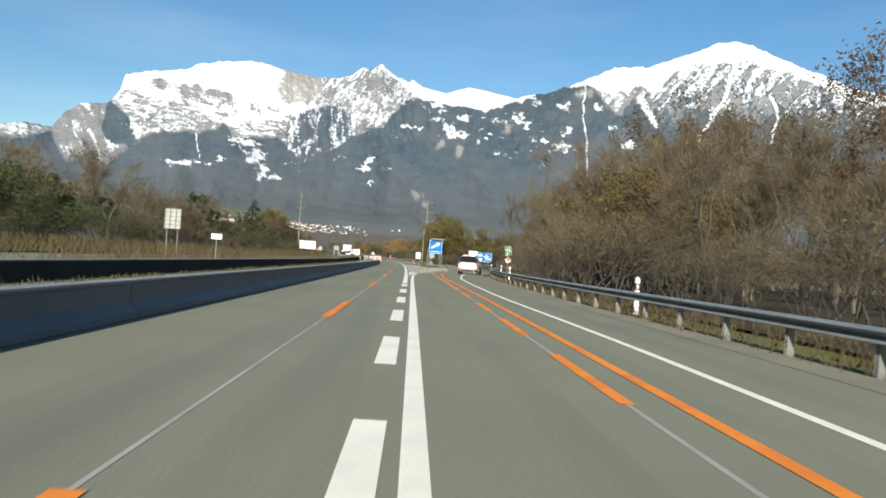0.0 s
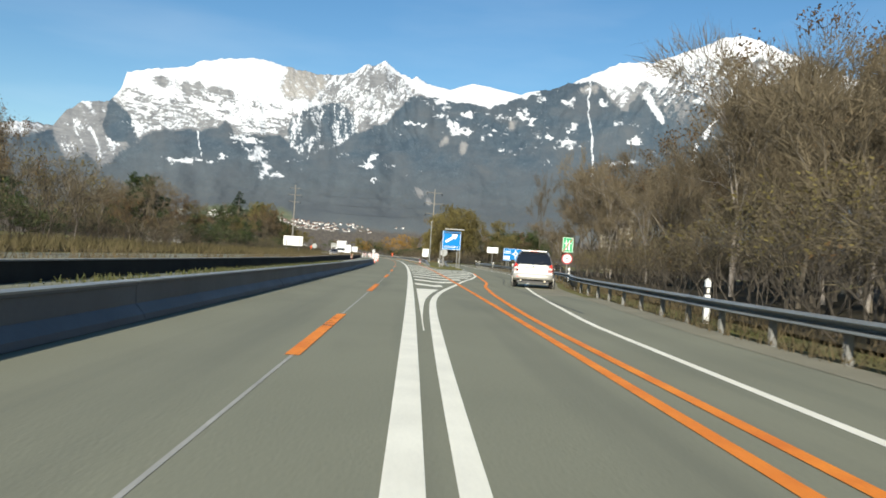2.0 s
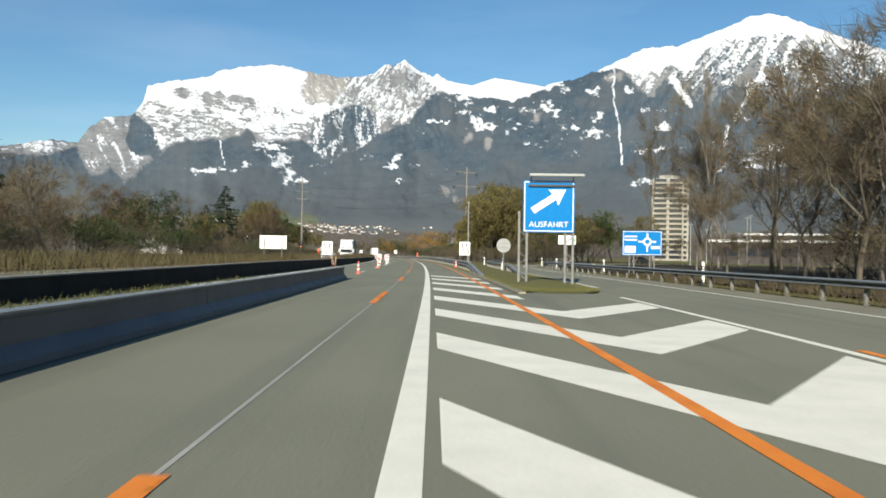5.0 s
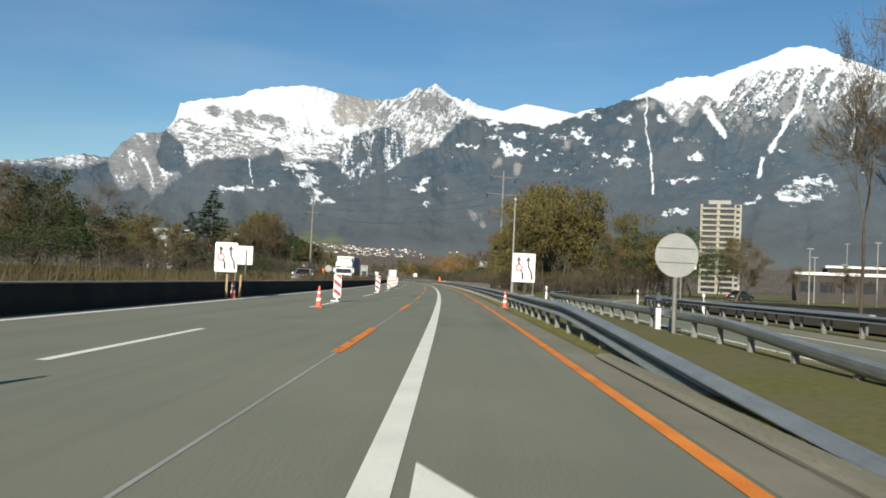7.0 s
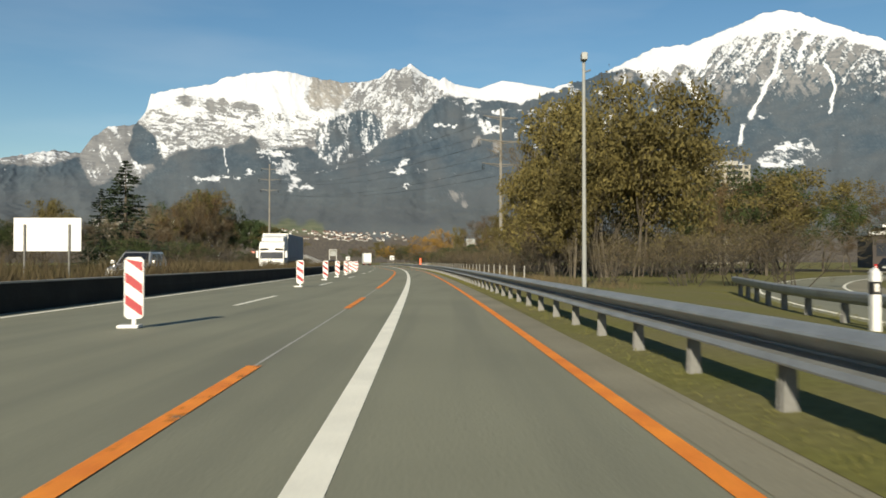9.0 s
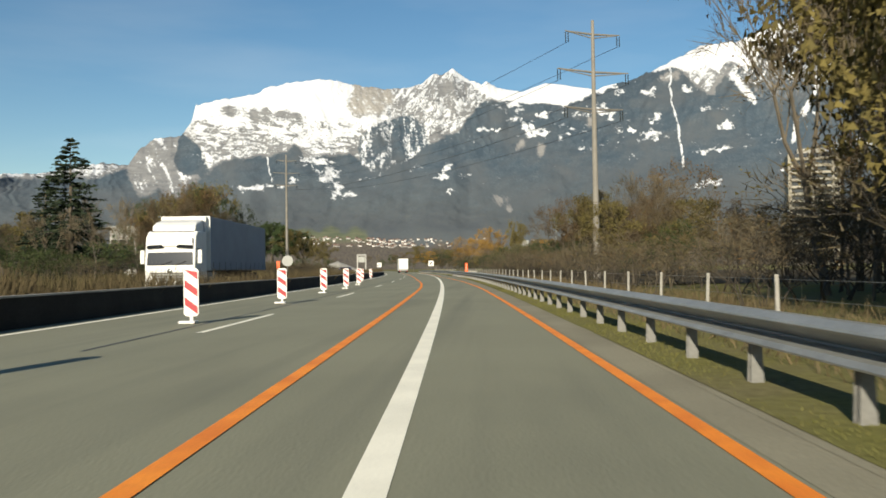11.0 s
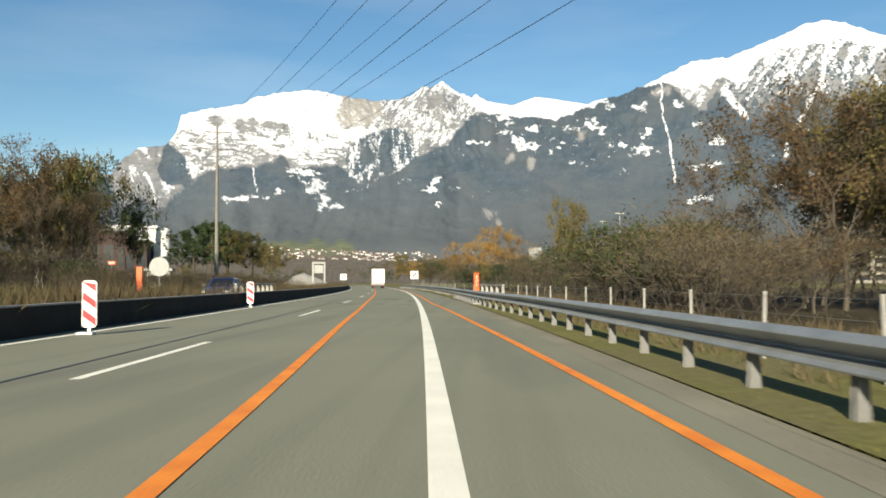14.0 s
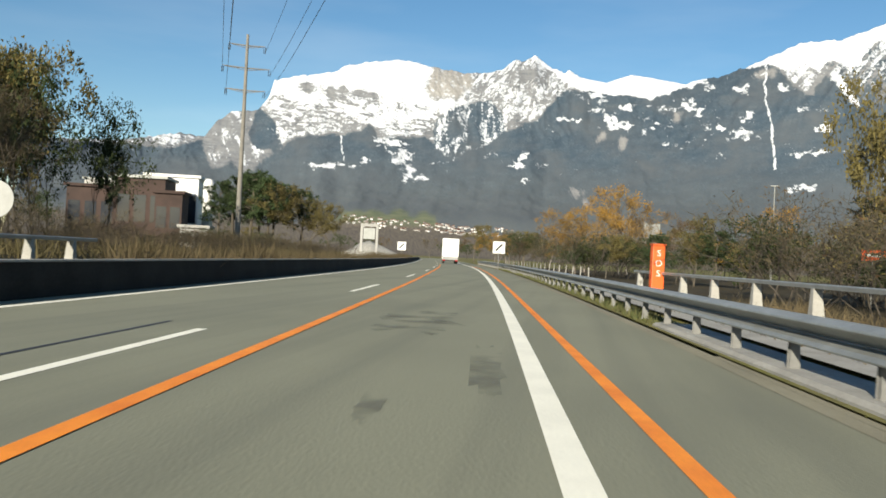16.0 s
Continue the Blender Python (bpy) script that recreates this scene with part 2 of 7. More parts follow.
CABLE = mat("conductor", (0.05, 0.05, 0.055), 0.5, 0.5)


# ------------------------------------------------------------------ mesh helpers
def part(name, bm, material, parent=None, label=""):
    me = bpy.data.meshes.new(name)
    bm.to_mesh(me)
    bm.free()
    for m in (material if isinstance(material, (list, tuple)) else [material]):
        me.materials.append(m)
    ob = new(name, me)
    ob.parent = parent
    return tagged(ob, label) if label else ob


def holder(name, m, label, category, group="", kind=""):
    ob = new(name)
    ob.empty_display_size = 0.3
    ob.matrix_basis = m
    return tagged(ob, label, category, group, kind)


def box(bm, x0, x1, y0, y1, z0, z1, bevel=0.0, index=0):
    r = bmesh.ops.create_cube(bm, size=1)
    vs = r["verts"]
    bmesh.ops.scale(bm, vec=(x1 - x0, y1 - y0, z1 - z0), verts=vs)
    bmesh.ops.translate(bm, vec=((x0 + x1) / 2, (y0 + y1) / 2, (z0 + z1) / 2), verts=vs)
    if index:
        for f in {f for v in vs for f in v.link_faces}:
            f.material_index = index
    if bevel:
        bmesh.ops.bevel(bm, geom=list({e for v in vs for e in v.link_edges}), offset=bevel, segments=2, affect="EDGES", profile=0.6)
    return bm


def boxed(*a, **k):
    return box(bmesh.new(), *a, **k)


def tube(bm, p, q, r0, r1=None, sides=8, cap=True):
    """A tapered round bar from p to q."""
    p, q = Vector(p), Vector(q)
    r1 = r0 if r1 is None else r1
    d = (q - p).normalized()
    u = d.orthogonal().normalized()
    w = d.cross(u)
    rings = []
    for c, r in ((p, r0), (q, r1)):
        rings.append([bm.verts.new(c + (u * math.cos(2 * math.pi * i / sides) + w * math.sin(2 * math.pi * i / sides)) * r) for i in range(sides)])
    for i in range(sides):
        j = (i + 1) % sides
        bm.faces.new((rings[0][i], rings[0][j], rings[1][j], rings[1][i]))
    if cap:
        bm.faces.new(rings[0][::-1])
        bm.faces.new(rings[1])
    return bm


def tubed(*a, **k):
    return tube(bmesh.new(), *a, **k)


def prism(points, depth, axis="y"):
    """A flat outline given in x and z, thickened along y from 0 to depth."""
    bm = bmesh.new()
    a = [bm.verts.new((x, 0, z)) for x, z in points]
    b = [bm.verts.new((x, depth, z)) for x, z in points]
    bm.faces.new(a)
    bm.faces.new(b[::-1])
    n = len(a)
    for i in range(n):
        bm.faces.new((a[(i + 1) % n], a[i], b[i], b[(i + 1) % n]))
    bmesh.ops.recalc_face_normals(bm, faces=bm.faces)
    return bm


def lettering(name, text, size, x, y, z, material, parent, align="CENTER"):
    """Words as a thin mesh that faces the driver (towards -y)."""
    cu = bpy.data.curves.new(name, "FONT")
    cu.body, cu.size, cu.align_x, cu.align_y, cu.extrude = text, size, align, "CENTER", 0.003
    tmp = bpy.data.objects.new(name, cu)
    scene.collection.objects.link(tmp)
    bpy.context.view_layer.update()
    me = bpy.data.meshes.new_from_object(tmp)
    bpy.data.objects.remove(tmp)
    me.transform(pose(x, y, z, 90, 0, 0))
    me.materials.clear()
    me.materials.append(material)
    ob = new(name, me)
    ob.parent = parent
    return ob


def rope(pts, r, sides=4):
    """One unbroken thin round line through the points."""
    bm = bmesh.new()
    rings = []
    for i, p in enumerate(pts):
        d = (Vector(pts[min(i + 1, len(pts) - 1)]) - Vector(pts[max(i - 1, 0)])).normalized()
        u = d.cross(Vector((0, 0, 1))).normalized()
        w = u.cross(d)
        rings.append([bm.verts.new(Vector(p) + (u * math.cos(2 * math.pi * j / sides) + w * math.sin(2 * math.pi * j / sides)) * r) for j in range(sides)])
    for a, b in zip(rings, rings[1:]):
        for j in range(sides):
            bm.faces.new((a[j], a[(j + 1) % sides], b[(j + 1) % sides], b[j]))
    return bm


def sheet(name, verts, faces, material, smooth=False):
    me = bpy.data.meshes.new(name)
    me.from_pydata(verts, [], faces)
    me.materials.append(material)
    if smooth:
        me.polygons.foreach_set("use_smooth", [True] * len(me.polygons))
    me.update()
    return new(name, me)


# ------------------------------------------------------------------ the plan of the road
def road_x(y):
    """x of the white edge line along the motorway."""
    s = min(y, 430.0)
    x = ((-2.18977e-07 * s - 4.44475e-05) * s + 0.0082516) * s - 0.19114
    return x - 0.1514 * (y - s) - 0.00006 * (y - s) ** 2


def slope(y):
    return (road_x(y + 0.5) - road_x(y - 0.5))


def at(y, off, z=0.0):
    return Vector((road_x(y) + off, y, z))


def along(y, off, z=0.0, turn=0.0):
    """A pose on the road: its y axis runs along the carriageway."""
    p = at(y, off, z)
    return pose(p.x, p.y, p.z, 0, 0, math.degrees(-math.atan(slope(y))) + turn)


def ease(table, y):
    """A smooth curve through a table of (y, value)."""
    if y <= table[0][0] or y >= table[-1][0] or len(table) < 3:
        return float(np.interp(y, [a for a, _ in table], [b for _, b in table]))
    i = max(k for k, (a, _) in enumerate(table) if a <= y)
    (y0, v0), (y1, v1) = table[i], table[i + 1]
    h = y1 - y0
    run = (v1 - v0) / h
    before = (v0 - table[i - 1][1]) / (y0 - table[i - 1][0]) if i else run
    after = (table[i + 2][1] - v1) / (table[i + 2][0] - y1) if i + 2 < len(table) else run
    m0 = 0.0 if before * run <= 0 else 2 * before * run / (before + run)
    m1 = 0.0 if after * run <= 0 else 2 * after * run / (after + run)
    u = (y - y0) / h
    return v0 * (1 + 2 * u) * (1 - u) ** 2 + m0 * h * u * (1 - u) ** 2 + v1 * u * u * (3 - 2 * u) + m1 * h * u * u * (u - 1)


EXIT_EDGE = [(-80, 3.6), (10, 3.5), (30, 3.2), (51, 3.4), (57, 3.75), (73, 5.1), (79, 5.9), (84, 6.8), (96, 8.2), (110, 8.9), (128, 9.2), (150, 9.5), (175, 10.1), (190, 11.6), (205, 15.5), (222, 24), (240, 37), (262, 58)]
PAVED = [(y, o + (1.9 if y < 60 else 1.6)) for y, o in EXIT_EDGE]
RAMP_LEFT = [(118.5, 5.0), (121, 5.6), (130, 5.9), (143, 6.1), (160, 6.5), (175, 7.0), (190, 8.2), (205, 11.8), (222, 20), (240, 32.5), (262, 53)]
EXIT_LINE = [(-60, 0.26), (24, 0.30), (42, 0.34), (51, 0.42), (57, 0.55), (61, 0.78), (65.4, 1.2), (70, 1.75), (77, 2.55), (86, 3.75), (96, 4.7), (106, 5.15), (116, 5.35)]
ORANGE_RIGHT = [(-60, 2.03), (260, 2.05), (280, 1.82), (301, 1.28), (312, 0.97), (323, 0.66), (345, 0.5), (420, 0.45)]
ORANGE_LEFT = [(-60, -1.17), (262, -1.2), (280, -1.5), (300, -2.2), (311, -2.5), (322, -2.8), (345, -3.2), (380, -3.6), (420, -3.7)]
ORANGE_EXIT = [(-60, 2.5), (12, 2.52), (40, 2.45), (51, 2.38), (61, 2.6), (71, 3.1), (77, 3.7), (92, 4.55), (104, 5.3)]
VERGE = [(119, 2.62), (150, 2.6), (235, 2.6), (300, 2.5), (320, 2.4), (460, 2.5)]


def ribbon(name, left, right, y0, y1, z, material, step=2.0, kind="structure", label="", category=""):
    """A strip that lies along the road between two offsets (numbers or tables)."""
    ys = np.linspace(y0, y1, max(2, int(round((y1 - y0) / step)) + 1))
    f = lambda t, y: ease(t, y) if isinstance(t, list) else t
    vs, fs = [], []
    for y in ys:
        vs += [at(y, f(left, y), z), at(y, f(right, y), z)]
    for i in range(len(ys) - 1):
        fs.append((2 * i, 2 * i + 1, 2 * i + 3, 2 * i + 2))
    return tagged(sheet(name, vs, fs, material), label, category, kind=kind)


def shifted(table, d):
    return [(y, o + d) for y, o in table]


# ------------------------------------------------------------------ noise on arrays, for the land
def lattice(ix, iy, seed):
    h = (ix * 374761393 + iy * 668265263 + seed * 974634777) & 0xFFFFFFFF
    h = ((h ^ (h >> 13)) * 1274126177) & 0xFFFFFFFF
    return ((h ^ (h >> 16)) & 0xFFFF) / 65535.0


def grain(x, y, seed=0):
    ix, iy = np.floor(x).astype(np.int64), np.floor(y).astype(np.int64)
    fx, fy = x - ix, y - iy
    fx, fy = fx * fx * (3 - 2 * fx), fy * fy * (3 - 2 * fy)
    a, b = lattice(ix, iy, seed), lattice(ix + 1, iy, seed)
    c, d = lattice(ix, iy + 1, seed), lattice(ix + 1, iy + 1, seed)
    return (a * (1 - fx) + b * fx) * (1 - fy) + (c * (1 - fx) + d * fx) * fy


def fbm(x, y, seed=0, octaves=5):
    s, amp, tot = 0.0, 1.0, 0.0
    for o in range(octaves):
        s = s + amp * grain(x * 2 ** o, y * 2 ** o, seed + o)
        tot += amp
        amp *= 0.55
    return s / tot


def ridged(x, y, seed=0, octaves=5):
    s, amp, tot = 0.0, 1.0, 0.0
    for o in range(octaves):
        s = s + amp * (1 - abs(2 * grain(x * 2 ** o, y * 2 ** o, seed + o) - 1))
        tot += amp
        amp *= 0.55
    return s / tot


def step01(a, b, x):
    t = np.clip((x - a) / (b - a), 0, 1)
    return t * t * (3 - 2 * t)


# ------------------------------------------------------------------ mountains
CREST = [  # bearing from the valley road and height of the skyline, degrees
    (-40, 5.55), (-29, 6.15), (-25.3, 6.95), (-23.8, 6.87), (-23.1, 7.92), (-22.3, 8.52), (-20.6, 8.82), (-19.95, 9.67), (-19.65, 10.77), (-18.2, 11.15), (-16.0, 11.57),
    (-15.0, 12.05), (-13.85, 12.37), (-12.9, 12.52), (-11.6, 12.63), (-10.4, 12.55), (-9.2, 12.32), (-7.3, 12.09), (-5.75, 12.17), (-4.8, 12.4), (-3.8, 13.03), (-3.2, 13.03), (-2.65, 13.41),
    (-1.45, 12.6), (-0.65, 12.33), (-0.3, 12.43), (0.35, 12.05), (2.1, 11.73), (3.65, 12.25), (5.8, 11.9), (7.15, 11.65), (7.5, 11.85), (9.4, 12.17), (11.3, 12.9),
    (13.8, 13.94), (16.0, 14.04), (18.4, 14.78), (19.8, 15.25), (20.65, 15.64), (21.5, 15.66), (22.6, 15.46), (24.8, 14.4), (29.5, 12.4), (44, 9.5)]
SNOWLINE = [(-40, 5.5), (-26, 6.0), (-21, 7.2), (-19.6, 6.5), (-18.8, 6.4), (-18, 7.2), (-15, 7.6), (-13.1, 8.2), (-12.5, 7.4), (-9.5, 7.8), (-8, 6.4), (-6.4, 7.2), (-4, 8.5),
            (-2.1, 9.4), (-0.5, 11.2), (4.9, 10.9), (7.2, 11.5), (9, 12.6), (11.9, 12.8), (12.9, 12.0), (14.5, 10.8), (15.1, 12.0), (15.9, 11.4), (16.9, 10.8), (18, 10.5), (20, 10.4), (25, 10.5), (44, 8)]
SNOWCAP = [(-40, 9.0), (-22, 8.4), (-19.7, 9.8), (-18.2, 10.76), (-16, 10.75), (-13.3, 10.3), (-9.6, 10.25), (-8.5, 12.4), (-6.5, 12.3), (-5, 12.4), (-3, 13.4), (-1.4, 12.4), (-0.4, 11.7),
           (0.5, 11.2), (5, 10.85), (7.4, 11.45), (9, 12.5), (11.9, 12.9), (12.4, 12.5), (12.85, 12.5), (13.9, 12.8), (14.85, 12.3), (15.2, 12.9), (15.7, 12.9), (16.9, 12.5), (17.5, 13.7), (19.2, 14.4), (22.2, 14.5), (24.2, 14.05), (25.5, 13.6), (30, 11.6), (44, 9.0)]
R_IN, R_OUT = 2100.0, 4740.0
CENTRE = Vector((0.0, 170.0, 0.0))


def land(az, r):
    """Height of the land at a bearing (degrees) and a distance from the valley centre."""
    height = lambda a: np.interp(a, [q[0] for q in CREST], [q[1] for q in CREST])
    broad = sum(height(az + d) for d in (-2.4, -1.6, -0.8, 0.0, 0.8, 1.6, 2.4)) / 7
    crest = height(az) + 0.22 * (fbm(az * 3.2, az * 0.0 + 3.0, 61, 4) - 0.5) * (1 - step01(0.0, 1.5, az) * step01(9.0, 7.5, az))
    u = np.clip((r - R_IN) / (R_OUT - R_IN), 0, 1.15)
    apron = 2.0 * step01(0.0, 0.28, u)
    rise = np.clip((u - 0.20) / 0.80, 0, 1)
    share = 0.52 * rise ** 0.85 + 0.48 * step01(0.15, 1.0, rise)
    top = share ** 4                     # the jagged skyline smooths out further down
    el = apron * (1 - share) + (broad * (1 - top) + crest * top) * share
    # ribs and gullies run down the fall line, benches along it
    ribs = (ridged(az * 0.55 + 3 * fbm(az * 0.2, r / 900, 5), r / 2600, 11, 6) - 0.5) * step01(0.42, 0.75, rise) + 1.1 * (fbm(az * 0.42 + 1.5 * fbm(az * 0.2, r / 900, 5), r / 1300, 13, 3) - 0.5) * (1 - step01(0.42, 0.75, rise))
    bench = fbm(az * 0.25, r / 330, 23, 5) - 0.5
    env = np.clip(rise * 5, 0, 1) * np.clip((1.0 - rise) * 5, 0.05, 1)
    spur = ridged(az * 1.5 + 0.9 * fbm(az * 0.5, r / 500, 7), r / 1500, 19, 4) - 0.5
    el = el + env * (0.8 * ribs + 0.6 * bench + 0.02 * spur)
    el = el + 0.05 * (fbm(az * 2.0, r / 110, 31, 4) - 0.5) * step01(0.25, 0.5, rise)
    drop = np.clip((r - R_OUT) / 150.0, 0, 1)
    return np.tan(np.radians(el)) * r * np.clip(u * 12, 0, 1) * (1 - 0.25 * drop) - 0.6


def mountains():
    az = np.arange(-34.0, 36.01, 0.085)
    # rows of the grid lie closer together on the steep upper face
    r = np.concatenate([np.linspace(R_IN - 40, 2720, 40), np.linspace(2730, R_OUT, 215), np.linspace(R_OUT + 25, R_OUT + 120, 4)])
    A, R = np.meshgrid(az, r, indexing="ij")
    H = land(A, R)
    X, Y = CENTRE.x + R * np.sin(np.radians(A)), CENTRE.y + R * np.cos(np.radians(A))
    na, nr = A.shape
    idx = np.arange(na * nr).reshape(na, nr)
    f = np.stack([idx[:-1, :-1], idx[1:, :-1], idx[1:, 1:], idx[:-1, 1:]], -1).reshape(-1, 4)
    me = bpy.data.meshes.new("mountain_range")
    me.vertices.add(na * nr)
    me.vertices.foreach_set("co", np.stack([X, Y, H], -1).astype(np.float32).ravel())
    me.loops.add(f.size)
    me.loops.foreach_set("vertex_index", f.ravel().astype(np.int32))
    me.polygons.add(len(f))
    me.polygons.foreach_set("loop_start", np.arange(0, f.size, 4, dtype=np.int32))
    me.polygons.foreach_set("loop_total", np.full(len(f), 4, dtype=np.int32))
    me.polygons.foreach_set("use_smooth", np.ones(len(f), dtype=bool))
    me.update()
    # cover: snow, bare rock, forest, meadow, each grown from height, bearing and chance
    el = np.degrees(np.arctan2(H, R))
    wa = A + 0.6 * (fbm(A * 1.3, el * 1.6, 91, 4) - 0.5)
    we = el + 0.5 * (fbm(A * 1.2 + 7, el * 1.5, 93, 4) - 0.5)

    def level(table):
        return np.interp(wa, [q[0] for q in table], [q[1] for q in table])

    def within(corners, soft=0.35):
        """1 inside an outline of bearings and heights, falling to 0 over soft degrees."""
        d = np.full(A.shape, 1e9)
        inside = np.zeros(A.shape, bool)
        for (x0, y0), (x1, y1) in zip(corners, corners[1:] + corners[:1]):
            t = np.clip(((wa - x0) * (x1 - x0) + (we - y0) * (y1 - y0)) / ((x1 - x0) ** 2 + (y1 - y0) ** 2), 0, 1)
            d = np.minimum(d, np.hypot(wa - x0 - t * (x1 - x0), we - y0 - t * (y1 - y0)))
            if y0 != y1:
                inside ^= ((y0 > we) != (y1 > we)) & (wa < x0 + (we - y0) * (x1 - x0) / (y1 - y0))
        return np.clip(0.5 + np.where(inside, d, -d) / soft, 0, 1)

    def gully(points, width):
        d = np.full(A.shape, 1e9)
        wob = A + 0.35 * (fbm(A * 0.3, el * 1.6, 71, 3) - 0.5)
        for (x0, y0), (x1, y1) in zip(points, points[1:]):
            t = np.clip(((wob - x0) * (x1 - x0) + (el - y0) * (y1 - y0)) / ((x1 - x0) ** 2 + (y1 - y0) ** 2), 0, 1)
            d = np.minimum(d, np.hypot(wob - x0 - t * (x1 - x0), el - y0 - t * (y1 - y0)))
        return 1.3 - 0.8 * d / (width * (0.35 + 1.3 * fbm(A * 0.5, el * 2.2, 77, 3)))

    sway = 1.3 * (fbm(A * 0.55, el * 0.6, 81, 4) - 0.5) + 0.05 * A
    shelf = fbm(A * 0.75 + 0.4 * sway, (el + 0.10 * A + 0.5 * sway) * 2.7, 83, 5)
    streak = fbm(A * 4.2 + 2.2 * el, el * 1.1, 85, 5)
    rake = fbm(A * 3.8 - 3.0 * el, el * 1.1, 87, 5)
    fan = ridged((A + 6.0) * 3.0 / (1.0 + 0.16 * (10.5 - el)) + 0.8 * fbm(A * 1.5, el * 1.5, 99, 3), el * 0.6, 89, 4)
    blot = fbm(A * 1.1, R / 160, 59, 5) - 0.5
    fleck = fbm(wa * 2.6 + 1.2 * el, we * 5.2, 97, 5)
    bottom = level(SNOWLINE)
    cap = level(SNOWCAP)
    zone = np.clip(0.5 + (we - bottom) / (0.5 + 1.8 * step01(14.5, 17.5, wa)), 0, 1)
    # shelves on the long face, streaks on the peak and on the high crags
    def seams(u, v, seed, width):
        """Thin wandering lines, long along u: the edges of ledges and gullies."""
        return np.clip(1 - np.abs(fbm(u, v, seed, 4) - 0.5) / width, 0, 1)

    dip = el + 0.10 * A + 0.35 * sway
    fall, across = 0.55 * A + 0.75 * el, A * 1.5 - 1.2 * el
    lines = np.maximum.reduce([seams(A * 0.36, dip * 1.7, 103, 0.042), 0.9 * seams(A * 0.7 + 9, dip * 3.3, 107, 0.045), 0.9 * seams(A * 0.5 + 4, dip * 2.4, 109, 0.038)])
    veins = np.maximum.reduce([seams(across * 0.9, fall * 0.35, 113, 0.030), 0.9 * seams(across * 1.7 + 5, fall * 0.6, 117, 0.036), 0.8 * seams(A * 1.6, el * 0.5, 119, 0.030)])
    low = step01(10.4, 7.2, we)
    bare_here = np.clip(0.5 + 4.0 * (fbm(A * 0.35, el * 0.8, 121, 3) - 0.5), 0, 1)
    face = 1.0 + 0.9 * (shelf - 0.5) + 0.4 * (fleck - 0.5) - (0.9 + 0.5 * low) * lines * (0.55 + 0.6 * bare_here) - 0.32 * low * (0.4 + bare_here)
    peak = 0.66 + 1.0 * (rake - 0.5) + 0.5 * (shelf - 0.5) + 0.4 * (fleck - 0.5) - 0.95 * veins
    crag = 0.0 + 1.2 * (streak - 0.5) + 1.8 * (rake - 0.5) + 0.8 * (fleck - 0.5) + 0.13 * (we - 11.5) + 0.55 * veins
    s1, s2 = step01(-7.6, -6.2, wa), step01(13.5, 15.5, wa)
    upper = (face * (1 - s1) + peak * s1) * (1 - s2) + crag * s2
    thin = 0.45 + 3.4 * (fleck + 0.5 * (fbm(A * 0.6, el * 0.9, 101, 3) - 0.5) - 0.90 + 0.09 * step01(6.0, 9.0, el) * step01(-4, 0, A)) - 0.8 * step01(5.6, 4.4, el)
    snow = zone * upper + (1 - zone) * thin
    wedge = within([(-9.1, 8.7), (-7.6, 9.9), (-5.3, 10.5), (-4.7, 9.8), (-4.4, 8.3), (-5.5, 7.4), (-6.7, 7.2), (-7.9, 6.2), (-9.0, 7.2)])
    snow = snow * (1 - wedge) + wedge * (0.18 + 1.9 * (fan - 0.62) + 0.45 * seams(A * 2.0 - 0.16 * (el - 9) * (A + 6), el * 0.4, 123, 0.05))
    left_wall = within([(-24.2, 6.9), (-22.3, 9.2), (-20.4, 9.2), (-21.0, 8.0), (-20.5, 6.8), (-19.4, 6.2), (-20.4, 5.0), (-21.1, 4.4), (-21.9, 5.3), (-23.0, 4.8), (-23.6, 5.8)], 0.7)
    snow = snow * (1 - left_wall) + left_wall * (0.02 + 0.55 * veins + 2.4 * (streak - 0.5) + 0.9 * (shelf - 0.5))
    cliff = within([(-9.85, 10.7), (-9.25, 12.6), (-7.3, 12.6), (-6.8, 12.0), (-6.6, 11.2), (-7.6, 10.4), (-9.15, 10.3)], 0.35)
    above = np.clip((we - cap) / 0.35 + 0.5, 0, 1) * (1 - cliff)
    snow = snow * (1 - above) + 1.5 * above
    snow = snow * (1 - cliff) + cliff * (0.05 + 1.4 * (fleck - 0.5) + 1.5 * (streak - 0.5))
    # outcrops just under the cap
    for a0, e0, w0, h0 in ((-17.4, 10.5, 0.65, 0.30), (-16.0, 10.3, 0.35, 0.42), (-15.2, 10.5, 0.35, 0.30), (-14.1, 10.35, 0.55, 0.30), (-13.2, 10.1, 0.5, 0.3), (-3.2, 12.2, 0.6, 0.5)):
        snow = snow - 1.0 * np.exp(-((wa - a0) / w0) ** 2 - ((we - e0) / h0) ** 2)
    # meadows cleared in the forest hold snow
    wb = wa + 0.8 * (fbm(A * 3.4, el * 4.5, 131, 3) - 0.5)
    wf = we + 0.55 * (fbm(A * 3.8, el * 3.2, 133, 3) - 0.5)
